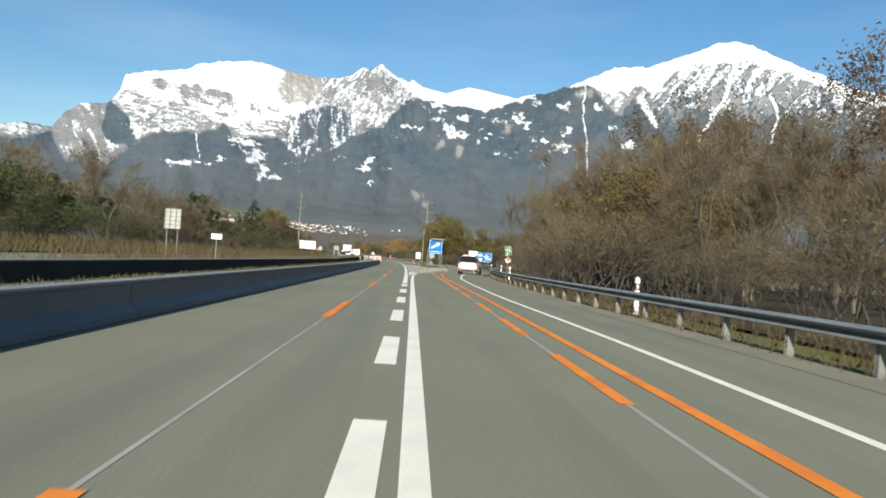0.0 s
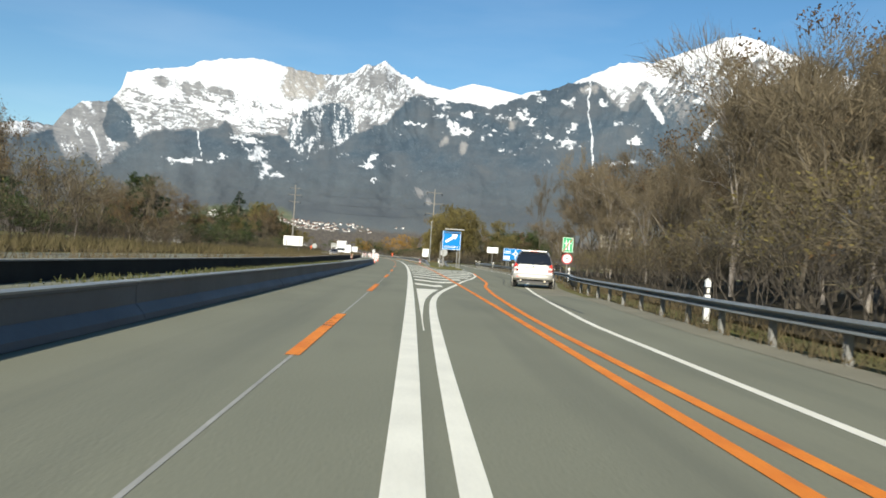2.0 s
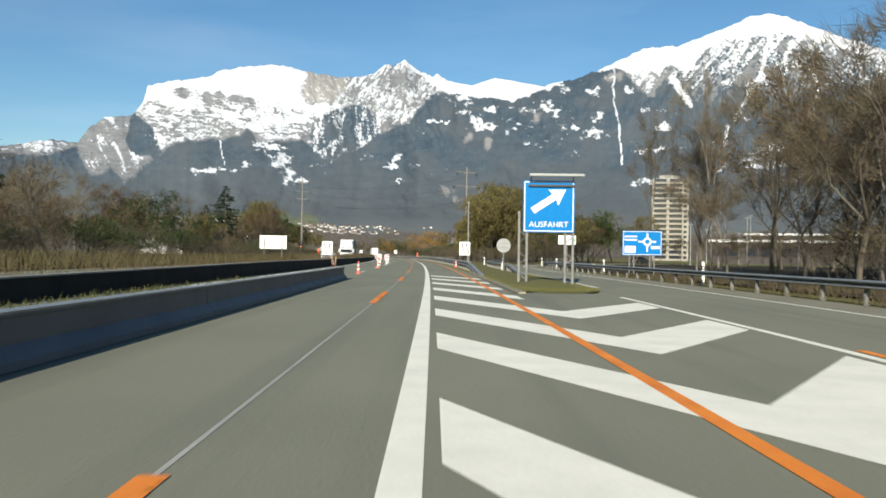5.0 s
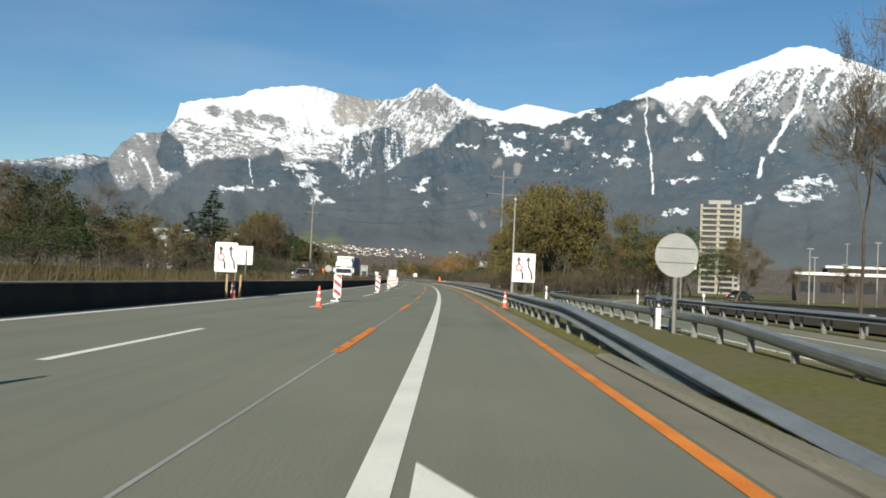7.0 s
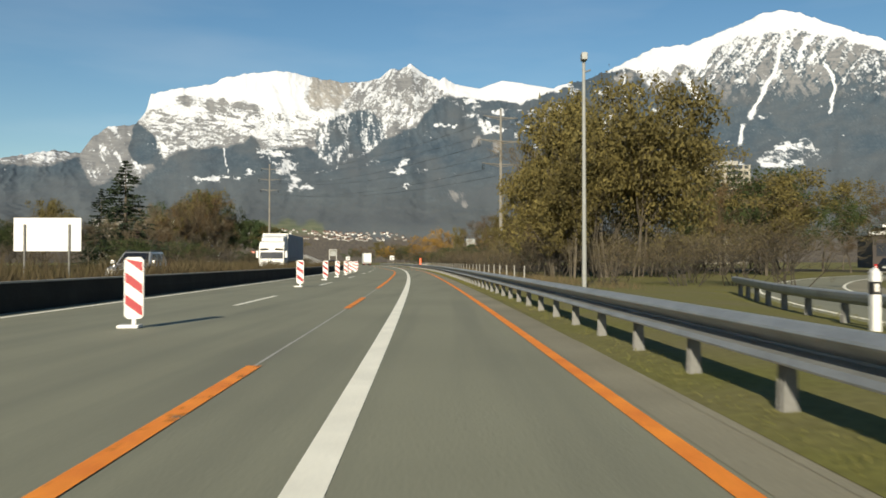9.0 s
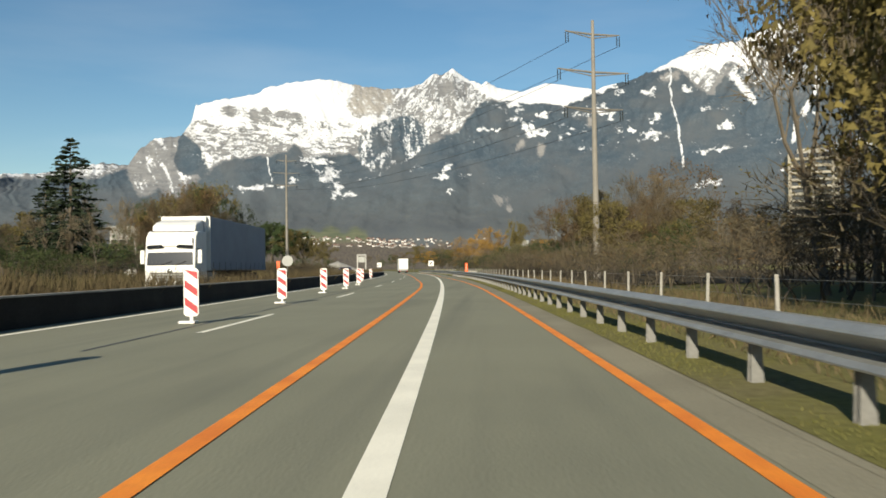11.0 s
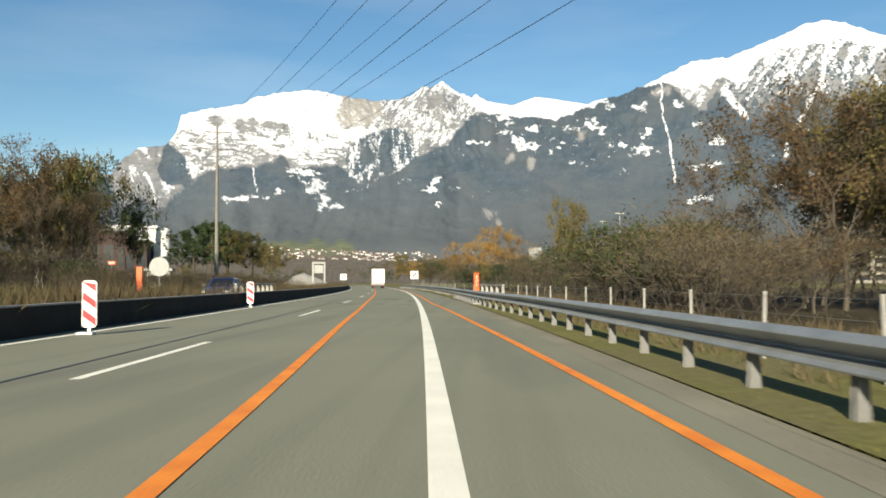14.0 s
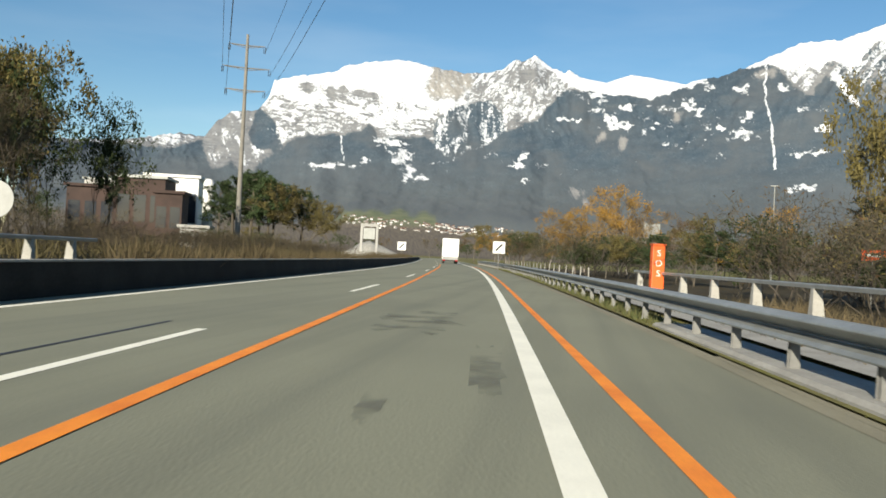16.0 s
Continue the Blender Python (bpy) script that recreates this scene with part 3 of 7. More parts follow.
    for a0, e0, w0, h0 in ((-16.1, 5.55, 1.2, 0.17), (-13.4, 5.9, 0.4, 0.2), (-11.8, 7.2, 1.2, 0.24), (-10.9, 6.5, 0.55, 0.7), (-10.5, 5.4, 0.4, 0.5), (-9.7, 5.1, 0.4, 0.3), (-3.3, 6.2, 0.5, 0.17),
                           (-3.0, 6.9, 0.25, 0.4), (-1.9, 6.2, 0.35, 0.16), (-2.9, 5.3, 0.3, 0.14), (0.1, 9.3, 0.9, 0.15), (1.6, 9.85, 0.45, 0.15), (2.3, 9.45, 0.3, 0.22),
                           (3.0, 9.05, 0.8, 0.2), (3.5, 10.2, 0.65, 0.13), (1.4, 10.85, 0.5, 0.2), (5.0, 11.1, 0.8, 0.14), (7.2, 10.4, 0.35, 0.32), (7.9, 10.0, 0.2, 0.25), (8.6, 11.45, 0.35, 0.2),
                           (10.3, 11.3, 0.5, 0.2), (10.9, 9.5, 0.35, 0.3), (10.5, 8.5, 0.7, 0.3), (9.3, 8.85, 0.4, 0.12), (12.9, 11.3, 0.5, 0.2), (14.4, 7.4, 0.95, 0.2), (15.2, 8.95, 0.45, 0.3), (13.9, 10.0, 0.35, 0.3),
                           (13.9, 5.3, 0.8, 0.25), (18.8, 6.0, 0.4, 0.25)):
        q = ((wb - a0) / w0) ** 2 + ((wf - e0) / h0) ** 2
        snow = np.maximum(snow, 0.82 - 0.50 * q + 2.2 * (fleck - 0.5) + 1.3 * (streak - 0.5))
    alp = within([(19.6, 6.6), (21.0, 7.5), (22.5, 8.25), (23.7, 7.3), (24.2, 6.4), (21.0, 5.6)], 0.5)
    snow = snow * (1 - alp) + alp * (0.55 + 2.2 * (shelf - 0.5) + 1.8 * (fleck - 0.5))
    for pts, w0 in (([(11.9, 12.7), (11.8, 11.7), (11.95, 10.3), (12.2, 9.1), (12.35, 8.0), (12.55, 6.4)], 0.06), ([(21.7, 13.7), (21.3, 11.9), (20.5, 10.7), (19.8, 9.3)], 0.14), ([(15.7, 12.1), (17.0, 10.2)], 0.18),
                    ([(24.2, 12.1), (24.7, 11.3), (24.7, 10.2), (24.4, 9.2)], 0.10), ([(23.1, 13.8), (22.7, 12.6)], 0.15), ([(19.3, 8.7), (19.2, 7.7)], 0.13), ([(-15.1, 7.5), (-14.9, 6.6), (-14.8, 5.9)], 0.05)):
        snow = np.maximum(snow, gully(pts, w0))
    # dark buttress and shaded cliffs: their shade is drawn by stripping snow and rock
    shaded_pads = np.maximum.reduce([within([(-18.2, 6.2), (-17.5, 6.85), (-15.4, 7.4), (-15.0, 5.9), (-16.9, 5.85)], 0.25), within([(-14.7, 7.3), (-13.3, 8.1), (-13.0, 7.0), (-13.9, 5.95), (-14.8, 5.7)], 0.25),
                              within([(-20.5, 9.0), (-19.2, 7.9), (-18.8, 6.5), (-20.3, 6.2), (-21.0, 7.3)], 0.2)])
    snow = snow - 0.8 * shaded_pads
    rock = np.clip(np.maximum(zone * (1 - wedge * 0.75), left_wall) * (1 - shaded_pads) + cliff, 0, 1)
    for a0, e0, w0, h0 in ((0.5, 4.6, 0.75, 0.35), (1.1, 4.0, 0.3, 0.4), (1.9, 8.2, 0.35, 0.5), (3.3, 7.9, 0.3, 0.5), (6.6, 9.6, 0.4, 0.4), (11.7, 12.2, 0.7, 0.4)):
        scar = (0.25 + 1.3 * streak) * np.exp(-((wa - a0) / w0) ** 2 - ((we - e0) / h0) ** 2)
        rock, cliff = np.maximum(rock, scar), np.maximum(cliff, 0.45 * scar)
    rock = rock * (1 - step01(14, 16, wa) * np.clip(0.5 + 2.4 * (rake - 0.5) + 2.0 * (streak - 0.5), 0.0, 0.95))
    snow = np.clip(snow, -0.6, 1.6)
    pasture = step01(-15.6, -14.2, wa) * step01(-7.4, -9.4, wa)      # meadow above the village
    limit = 1.7 + 1.05 * pasture
    forest = np.clip(1.0 - step01(limit + 0.25, limit - 0.25, we + 0.8 * blot), 0, 1)
    for name, v in (("snow", snow), ("rock", rock), ("forest", forest), ("bearing", A), ("rise", el), ("cliff", cliff)):
        at_ = me.attributes.new(name, "FLOAT", "POINT")
        at_.data.foreach_set("value", v.astype(np.float32).ravel())
    m = bpy.data.materials.new("alpine_slopes")
    m.use_nodes = True
    nt = m.node_tree
    b = nt.nodes["Principled BSDF"]
    b.inputs["Roughness"].default_value = 0.95
    b.inputs["Specular IOR Level"].default_value = 0.1
    co = nt.nodes.new("ShaderNodeTexCoord")
    n1 = nt.nodes.new("ShaderNodeTexNoise")
    n1.inputs["Scale"].default_value = 0.022
    n1.inputs["Detail"].default_value = 6
    n2 = nt.nodes.new("ShaderNodeTexNoise")
    n2.inputs["Scale"].default_value = 0.11
    n2.inputs["Detail"].default_value = 4
    for n in (n1, n2):
        nt.links.new(co.outputs["Object"], n.inputs["Vector"])

    def attr(name):
        a = nt.nodes.new("ShaderNodeAttribute")
        a.attribute_name = name
        return a.outputs["Fac"]

    def pattern(ka, kr, lean, detail=7.0, rough=0.6, shift=0.0):
        """Noise drawn over bearing and rise: streaks down the slope, or shelves along it."""
        u = nt.nodes.new("ShaderNodeMath")
        u.operation = "MULTIPLY_ADD"
        nt.links.new(attr("rise"), u.inputs[0])
        u.inputs[1].default_value = lean
        nt.links.new(attr("bearing"), u.inputs[2])
        cx = nt.nodes.new("ShaderNodeCombineXYZ")
        for src, k, slot in ((u.outputs[0], ka, 0), (attr("rise"), kr, 1)):
            mu = nt.nodes.new("ShaderNodeMath")
            mu.operation = "MULTIPLY"
            nt.links.new(src, mu.inputs[0])
            mu.inputs[1].default_value = k
            nt.links.new(mu.outputs[0], cx.inputs[slot])
        cx.inputs[2].default_value = shift
        n = nt.nodes.new("ShaderNodeTexNoise")
        n.inputs["Scale"].default_value = 1.0
        n.inputs["Detail"].default_value = detail
        n.inputs["Roughness"].default_value = rough
        n.inputs["Distortion"].default_value = 0.35
        nt.links.new(cx.outputs[0], n.inputs["Vector"])
        return n.outputs[0]

    def settle(base, noises, width):
        """base + sum of gain * (noise - 0.5), cut softly at one half."""
        val = base
        for n, gain in noises:
            ad = nt.nodes.new("ShaderNodeMath")
            ad.operation = "MULTIPLY_ADD"
            nt.links.new(n, ad.inputs[0])
            ad.inputs[1].default_value = gain
            nt.links.new(val, ad.inputs[2])
            val = ad.outputs[0]
        total = sum(gain for _, gain in noises) / 2
        mr = nt.nodes.new("ShaderNodeMapRange")
        mr.inputs[1].default_value = 0.5 + total - width
        mr.inputs[2].default_value = 0.5 + total + width
        nt.links.new(val, mr.inputs[0])
        return mr.outputs[0]

    def mix(fac, a, c):
        mx = nt.nodes.new("ShaderNodeMix")
        mx.data_type = "RGBA"
        for i, v in ((0, fac), (6, a), (7, c)):
            if isinstance(v, tuple):
                mx.inputs[i].default_value = (*v, 1)
            elif isinstance(v, float):
                mx.inputs[i].default_value = v
            else:
                nt.links.new(v, mx.inputs[i])
        return mx.outputs[2]

    streaks = pattern(4.2, 1.1, 0.55)
    shelves = pattern(1.5, 5.5, 0.1, shift=3.0)
    strata = pattern(1.0, 6.0, 0.2, shift=5.0)
    dust = pattern(9.0, 6.5, 0.6, 5.0, shift=11.0)
    groves = pattern(1.4, 2.4, -0.4, shift=13.0)

    def sharpen(v, lo, hi):
        r = nt.nodes.new("ShaderNodeMapRange")
        r.inputs[1].default_value, r.inputs[2].default_value = lo, hi
        nt.links.new(v, r.inputs[0])
        return r.outputs[0]

    # distance haze is put into the forest colours as a blue-grey tint
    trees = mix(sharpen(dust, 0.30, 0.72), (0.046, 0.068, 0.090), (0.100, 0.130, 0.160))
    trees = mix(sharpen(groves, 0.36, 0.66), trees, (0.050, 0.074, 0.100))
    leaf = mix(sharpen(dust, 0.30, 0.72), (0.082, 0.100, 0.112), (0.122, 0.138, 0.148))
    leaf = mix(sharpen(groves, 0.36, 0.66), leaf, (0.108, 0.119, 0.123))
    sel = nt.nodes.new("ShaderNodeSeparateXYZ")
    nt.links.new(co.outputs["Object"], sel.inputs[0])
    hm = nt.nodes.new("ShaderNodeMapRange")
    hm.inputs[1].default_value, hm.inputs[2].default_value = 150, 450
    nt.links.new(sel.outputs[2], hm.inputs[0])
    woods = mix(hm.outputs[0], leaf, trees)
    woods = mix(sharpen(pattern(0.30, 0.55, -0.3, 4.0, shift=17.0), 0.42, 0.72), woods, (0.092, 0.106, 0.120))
    meadow = mix(sharpen(n1.outputs[0], 0.35, 0.65), (0.105, 0.125, 0.082), (0.150, 0.162, 0.105))
    scrub = mix(sharpen(dust, 0.35, 0.65), (0.085, 0.076, 0.070), (0.150, 0.130, 0.105))
    meadow = mix(sharpen(attr("rise"), 1.75, 2.1), scrub, meadow)
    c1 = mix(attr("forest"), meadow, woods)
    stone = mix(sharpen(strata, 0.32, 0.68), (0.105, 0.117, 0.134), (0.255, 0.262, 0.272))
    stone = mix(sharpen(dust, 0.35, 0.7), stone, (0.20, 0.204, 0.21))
    pale = mix(sharpen(streaks, 0.35, 0.65), (0.31, 0.30, 0.285), (0.40, 0.388, 0.365))
    stone = mix(attr("cliff"), stone, mix(sharpen(dust, 0.4, 0.7), pale, (0.24, 0.23, 0.215)))
    bare = settle(attr("rock"), ((streaks, 0.7), (dust, 0.7)), 0.16)
    white = settle(attr("snow"), ((shelves, 1.2), (streaks, 0.9), (dust, 1.6)), 0.2)
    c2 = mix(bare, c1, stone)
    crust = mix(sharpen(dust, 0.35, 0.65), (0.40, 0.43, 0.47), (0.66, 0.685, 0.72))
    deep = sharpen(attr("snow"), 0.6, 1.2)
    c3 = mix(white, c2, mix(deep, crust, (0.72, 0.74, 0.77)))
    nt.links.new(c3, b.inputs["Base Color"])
    bp = nt.nodes.new("ShaderNodeBump")
    bp.inputs["Strength"].default_value = 0.3
    bp.inputs["Distance"].default_value = 5
    nt.links.new(n2.outputs[0], bp.inputs["Height"])
    nt.links.new(bp.outputs[0], b.inputs["Normal"])
    me.materials.append(m)
    ob = new("mountain_range", me)
    return tagged(ob, "snow-capped limestone mountain range above dark haze-tinted forest", "mountain", kind="structure")


mountains()

# ------------------------------------------------------------------ ground and road
g = [-4900, -2500, -1200, -600, -300, -150, -80, -40, 0, 40, 80, 150, 300, 600, 1200, 2500, 4900]
vs = [(x, y + 170, -0.06) for y in g for x in g]
k = len(g)
fs = [(i * k + j, i * k + j + 1, (i + 1) * k + j + 1, (i + 1) * k + j) for i in range(k - 1) for j in range(k - 1)]
tagged(sheet("ground", vs, fs, GRASS_GROUND), "late autumn valley floor of grass and brown earth", "ground", kind="structure")

ribbon("road", -8.3, PAVED, -80, 119, 0.0, ASPHALT, label="grey asphalt motorway carriageway with an exit lane", category="road")
ribbon("road", -8.3, VERGE, 119, 700, 0.0, ASPHALT, label="grey asphalt motorway carriageway in a gentle left bend", category="road")
ribbon("road", RAMP_LEFT, PAVED, 119, 262, 0.0, ASPHALT, label="grey asphalt exit ramp beside the motorway", category="road")
ribbon("road", -20.0, -10.9, -80, 700, 0.0, ASPHALT, label="grey asphalt opposite carriageway beyond the median", category="road")
ribbon("hard_shoulder", 2.16, VERGE, 119, 470, 0.004, SHOULDER, label="paler worn hard shoulder strip", category="road")
ribbon("gravel_edge", shifted(PAVED, -0.25), shifted(PAVED, 0.5), -80, 66, 0.006, SHOULDER, label="narrow brown gravel edge beside the exit lane", category="gravel")
ribbon("hard_shoulder", shifted(EXIT_EDGE, 0.15), PAVED, 66, 262, 0.004, SHOULDER, label="paler worn shoulder of the exit lane", category="road")

# ------------------------------------------------------------------ road markings
def mark(off, w, y0, y1, material, label, z=0.004, step=2.0):
    lo = shifted(off, -w / 2) if isinstance(off, list) else off - w / 2
    hi = shifted(off, w / 2) if isinstance(off, list) else off + w / 2
    return ribbon("road_marking", lo, hi, y0, y1, z, material, step, "structure", label, "road marking")


for i in range(-6, 6):
    mark(0.0, 0.22, 2.8 + 5.85 * i, 5.75 + 5.85 * i, WHITE_LINE, "short white block of the exit lane line")
mark(0.0, 0.21, 36.0, 480, WHITE_LINE, "solid white edge line of the carriageway")
mark(EXIT_LINE, 0.155, -60, 117, WHITE_LINE, "solid white line bounding the exit lane")
mark(EXIT_EDGE, 0.13, -60, 262, WHITE_LINE, "white outer edge line of the exit lane")
mark(shifted(RAMP_LEFT, 0.35), 0.14, 124, 262, WHITE_LINE, "white inner edge line of the ramp")
mark(-7.6, 0.18, 120, 560, WHITE_LINE, "white inner edge line along the median")
for i in range(-5, 18):
    mark(-4.08, 0.14, 233.25 + 18 * i, 239.25 + 18 * i, WHITE_LINE, "white lane dash six metres long")
mark(ORANGE_LEFT, 0.035, -60, 214, THIN_LINE, "thin pale worn joint between the lanes", z=0.003)
for i in range(-4, 12):
    y0 = 14.2 + 15.55 * i if i < 6 else 112.4 + 16.7 * (i - 6)
    mark(ORANGE_LEFT, 0.155, y0, y0 + (5.2 if i < 2 else 6.0), WORN_ORANGE, "worn orange temporary lane dash of the roadworks", z=0.0075)
mark(ORANGE_LEFT, 0.155, 210.5, 430, ORANGE_LINE, "solid orange temporary lane line of the roadworks", z=0.0075)
mark(ORANGE_RIGHT, 0.05, -60, 32, THIN_LINE, "thin pale joint of the exit lane", z=0.003)
for y0 in (-6.5, 7.0, 13.2, 19.0, 26.0):
    mark(ORANGE_RIGHT, 0.14, y0, y0 + 3.6, ORANGE_LINE, "short orange temporary dash of the roadworks", z=0.0075)
mark(ORANGE_RIGHT, 0.14, 31.5, 430, ORANGE_LINE, "solid orange temporary edge line of the roadworks", z=0.0075)
mark(ORANGE_EXIT, 0.14, -60, 104, ORANGE_LINE, "solid orange line leading into the exit", z=0.0075)
mark([(55, 4.0), (75, 4.4), (86, 5.6), (104, 7.0)], 0.05, 56, 104, TAR, "dark tar joint along the exit lane", z=0.004)
mark([(255, -4.75), (300, -4.8)], 0.07, 230, 330, TAR, "dark tar joint along the passing lane", z=0.004)


def gore():
    """The painted wedge between motorway and exit: a filled tip and slanted bars."""
    vs, fs = [], []
    def bar(o0, o1, front, back):
        n = 4
        base = len(vs)
        for i in range(n + 1):
            o = o0 + (o1 - o0) * i / n
            for f in (front(o), back(o)):
                vs.append(at(f, o, 0.006))
        for i in range(n):
            fs.append((base + 2 * i, base + 2 * i + 2, base + 2 * i + 3, base + 2 * i + 1))
    ys = np.arange(49.0, 65.3, 1.0)
    for y in ys[:-1]:
        base = len(vs)
        for q in (y, y + 1.0):
            lo, hi = 0.2, max(0.22, ease(EXIT_LINE, q) - 0.2)
            vs.extend([at(q, lo, 0.006), at(q, hi, 0.006)])
        fs.append((base, base + 1, base + 3, base + 2))
    for i in range(13):
        y0 = 69.0 + 5.85 * i if i < 6 else (98.25 + 5.35 * (i - 5) if i < 9 else 120.0 + 5.7 * (i - 9))
        right = ease(EXIT_LINE, y0 - 2) - 0.16 if y0 < 116 else ease(VERGE, y0) - 0.15
        full = ease(EXIT_LINE, min(y0, 112.0)) if y0 < 116 else 9.0
        mid = min(right, (0.2 + full) / 2)
        bar(0.2, mid, lambda o: y0 - 2.25 * (o - 0.2), lambda o: y0 + 2.0 - 2.25 * (o - 0.2))
        if mid < right - 0.05 and y0 < 116:
            low = y0 - 2.25 * (mid - 0.2)
            bar(mid, right, lambda o: low + 1.5 * (o - mid), lambda o: low + 2.0 + 1.5 * (o - mid))
    return tagged(sheet("road_marking", vs, fs, WHITE_LINE), "white painted wedge with slanted bars before the exit", "road marking", kind="structure")


gore()


# ------------------------------------------------------------------ grass island with its kerb
def island():
    ys = np.arange(118.5, 262, 1.5)
    vs, fs = [], []
    nx = 6
    for y in ys:
        lo = ease(VERGE, y) + 0.04 if y < 700 else 2.6
        hi = ease(RAMP_LEFT, y)
        if y < 121:
            lo += (121 - y) * 0.35
            hi -= (121 - y) * 0.25
        for i in range(nx + 1):
            f = i / nx
            o = lo + (hi - lo) * f
            p = at(y, o)
            vs.append((p.x, p.y, 0.005 + min(1.0, (y - 118.5) / 5.0) * (0.13 * math.sin(math.pi * f) ** 0.8 + 0.03 * abs(noise.noise(Vector((p.x, p.y * 0.7, 0)))))))
    for j in range(len(ys) - 1):
        for i in range(nx):
            a = j * (nx + 1) + i
            fs.append((a, a + 1, a + nx + 2, a + nx + 1))
    tagged(sheet("grass_island", vs, fs, GRASS_GROUND, True), "grass verge between motorway and exit ramp", "grass", kind="structure")


island()
ribbon("gutter", [(118, 2.46), (130, 2.46), (138, 2.58), (141, 2.63)], [(118, 2.60), (130, 2.62), (138, 2.66), (141, 2.64)], 118, 141, 0.007, GUTTER, label="shallow gutter with dark dirt along the grass", category="gutter")
ribbon("kerb", shifted(VERGE, -0.05), shifted(VERGE, 0.06), 147, 330, 0.007, SHOULDER, label="low crumbling gravel edge of the carriageway", category="kerb")
ribbon("verge", shifted(VERGE, 0.04), 8.0, 262, 460, 0.03, GRASS_GROUND, label="grass verge behind the guardrail", category="grass")


# ------------------------------------------------------------------ barriers and guardrails
def extrude_along(name, profile, off, y0, y1, material, step=2.0, zscale=None):
    """A closed cross-section (offset, height) drawn along the road."""
    n = len(profile)
    ys = np.linspace(y0, y1, max(2, int(round((y1 - y0) / step)) + 1))
    vs, fs = [], []
    for y in ys:
        o = ease(off, y) if isinstance(off, list) else off
        s = zscale(y) if zscale else 0.0
        for dx, dz in profile:
            vs.append(at(y, o + dx, max(dz - s, 0.01)))
    for j in range(len(ys) - 1):
        for i in range(n):
            a, b = j * n + i, j * n + (i + 1) % n
            fs.append((a, b, b + n, a + n))
    fs.append(tuple(range(n))[::-1])
    fs.append(tuple(range((len(ys) - 1) * n, len(ys) * n)))
    return sheet(name, vs, fs, material)


WALL = [(-0.20, 0.0), (0.22, 0.0), (0.20, 0.09), (0.085, 0.22), (0.075, 0.46), (0.10, 0.47), (0.10, 0.50), (-0.10, 0.50), (-0.10, 0.47), (-0.075, 0.46), (-0.085, 0.22), (-0.2, 0.09)]
for i in range(16):
    y0 = -60 + 12 * i
    seg = extrude_along("barrier_segment", WALL, -3.72, y0 + 0.015, min(y0 + 11.985, 130.5), BARRIER)
    tagged(seg, "low blue-grey steel roadworks barrier segment on the asphalt", "barrier", "temporary barrier")
    strip = extrude_along("top_rail", [(-0.11, 0.502), (0.11, 0.502), (0.11, 0.525), (-0.11, 0.525)], -3.72, y0 + 0.015, min(y0 + 11.985, 130.5), STEEL)
    strip.parent = seg

k = extrude_along("kerb", [(0.02, -0.03), (0.24, -0.03), (0.24, 0.07), (0.07, 0.07), (0.02, 0.03)], VERGE, 118, 147, SHOULDER)
tagged(k, "low worn concrete kerb along the grass", "kerb", kind="structure")

MEDIAN = [(-0.17, 0.0), (0.17, 0.0), (0.15, 0.3), (0.09, 0.62), (-0.09, 0.62), (-0.15, 0.3)]
sunk = lambda y: 0.17 * (1 - min(1.0, max(0.0, (y - 100) / 40.0)))   # the wall stands lower along the closed lane
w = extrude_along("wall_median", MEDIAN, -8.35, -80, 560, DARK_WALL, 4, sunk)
tagged(w, "weathered concrete median wall darkened as in shade", "wall", kind="structure")
c = extrude_along("coping", [(-0.12, 0.622), (0.12, 0.622), (0.12, 0.66), (-0.12, 0.66)], -8.35, -80, 560, CONCRETE, 4, sunk)
c.parent = w

BEAM = [(-0.02, 0.375), (0.08, 0.375), (0.112, 0.385), (0.115, 0.40), (0.085, 0.44), (-0.055, 0.475), (-0.065, 0.49), (0.112, 0.60), (0.12, 0.615), (0.11, 0.635), (0.04, 0.675), (-0.06, 0.675), (-0.10, 0.64), (-0.10, 0.56), (-0.09, 0.47), (-0.06, 0.42)]


def post_mesh(h=0.60, w=0.055, d=0.10, flare=1.0):
    """An I-shaped steel post; flare widens its foot."""
    bm = bmesh.new()
    box(bm, -w, w, -d / 2, -d / 2 + 0.012, -0.15, h)
    box(bm, -w, w, d / 2 - 0.012, d / 2, -0.15, h)
    box(bm, -0.006, 0.006, -d / 2 + 0.012, d / 2 - 0.012, -0.15, h)
    for v in bm.verts:
        if v.co.z < 0:
            v.co.x *= flare
    me = bpy.data.meshes.new("post")
    bm.to_mesh(me)
    bm.free()
    me.materials.append(STEEL_DULL)
    return me


POST = post_mesh(0.40, 0.046, 0.09, 1.45)
THIN_POST = post_mesh(0.58, 0.035, 0.06)


def guardrail(off, y0, y1, spacing, label, side=-1, post=POST, ramp_in=0.0, group="guardrails", slim=False):
    """side: on which side of its posts the beam hangs."""
    prof = [(side * dx, 0.60 + (dz - 0.675) * 0.68 if slim else dz) for dx, dz in BEAM]
    if side < 0:
        prof = prof[::-1]
    low = (lambda y: 0.6 * max(0.0, 1 - (y - y0) / ramp_in) ** 1.2) if ramp_in else None
    beam = extrude_along("guardrail", prof, off, y0, y1, STEEL, 1.0 if ramp_in else 2.0, low)
    tagged(beam, label, "guardrail", group)
    y = y0 + (0.39 * ramp_in if ramp_in else 0.5)
    while y < y1:
        o = ease(off, y) if isinstance(off, list) else off
        p = new("post", post)
        p.parent = beam
        p.matrix_basis = along(y, o + side * (0.0 if post is POST else -0.07), -low(y) if low else 0.0)
        y += spacing
    return beam


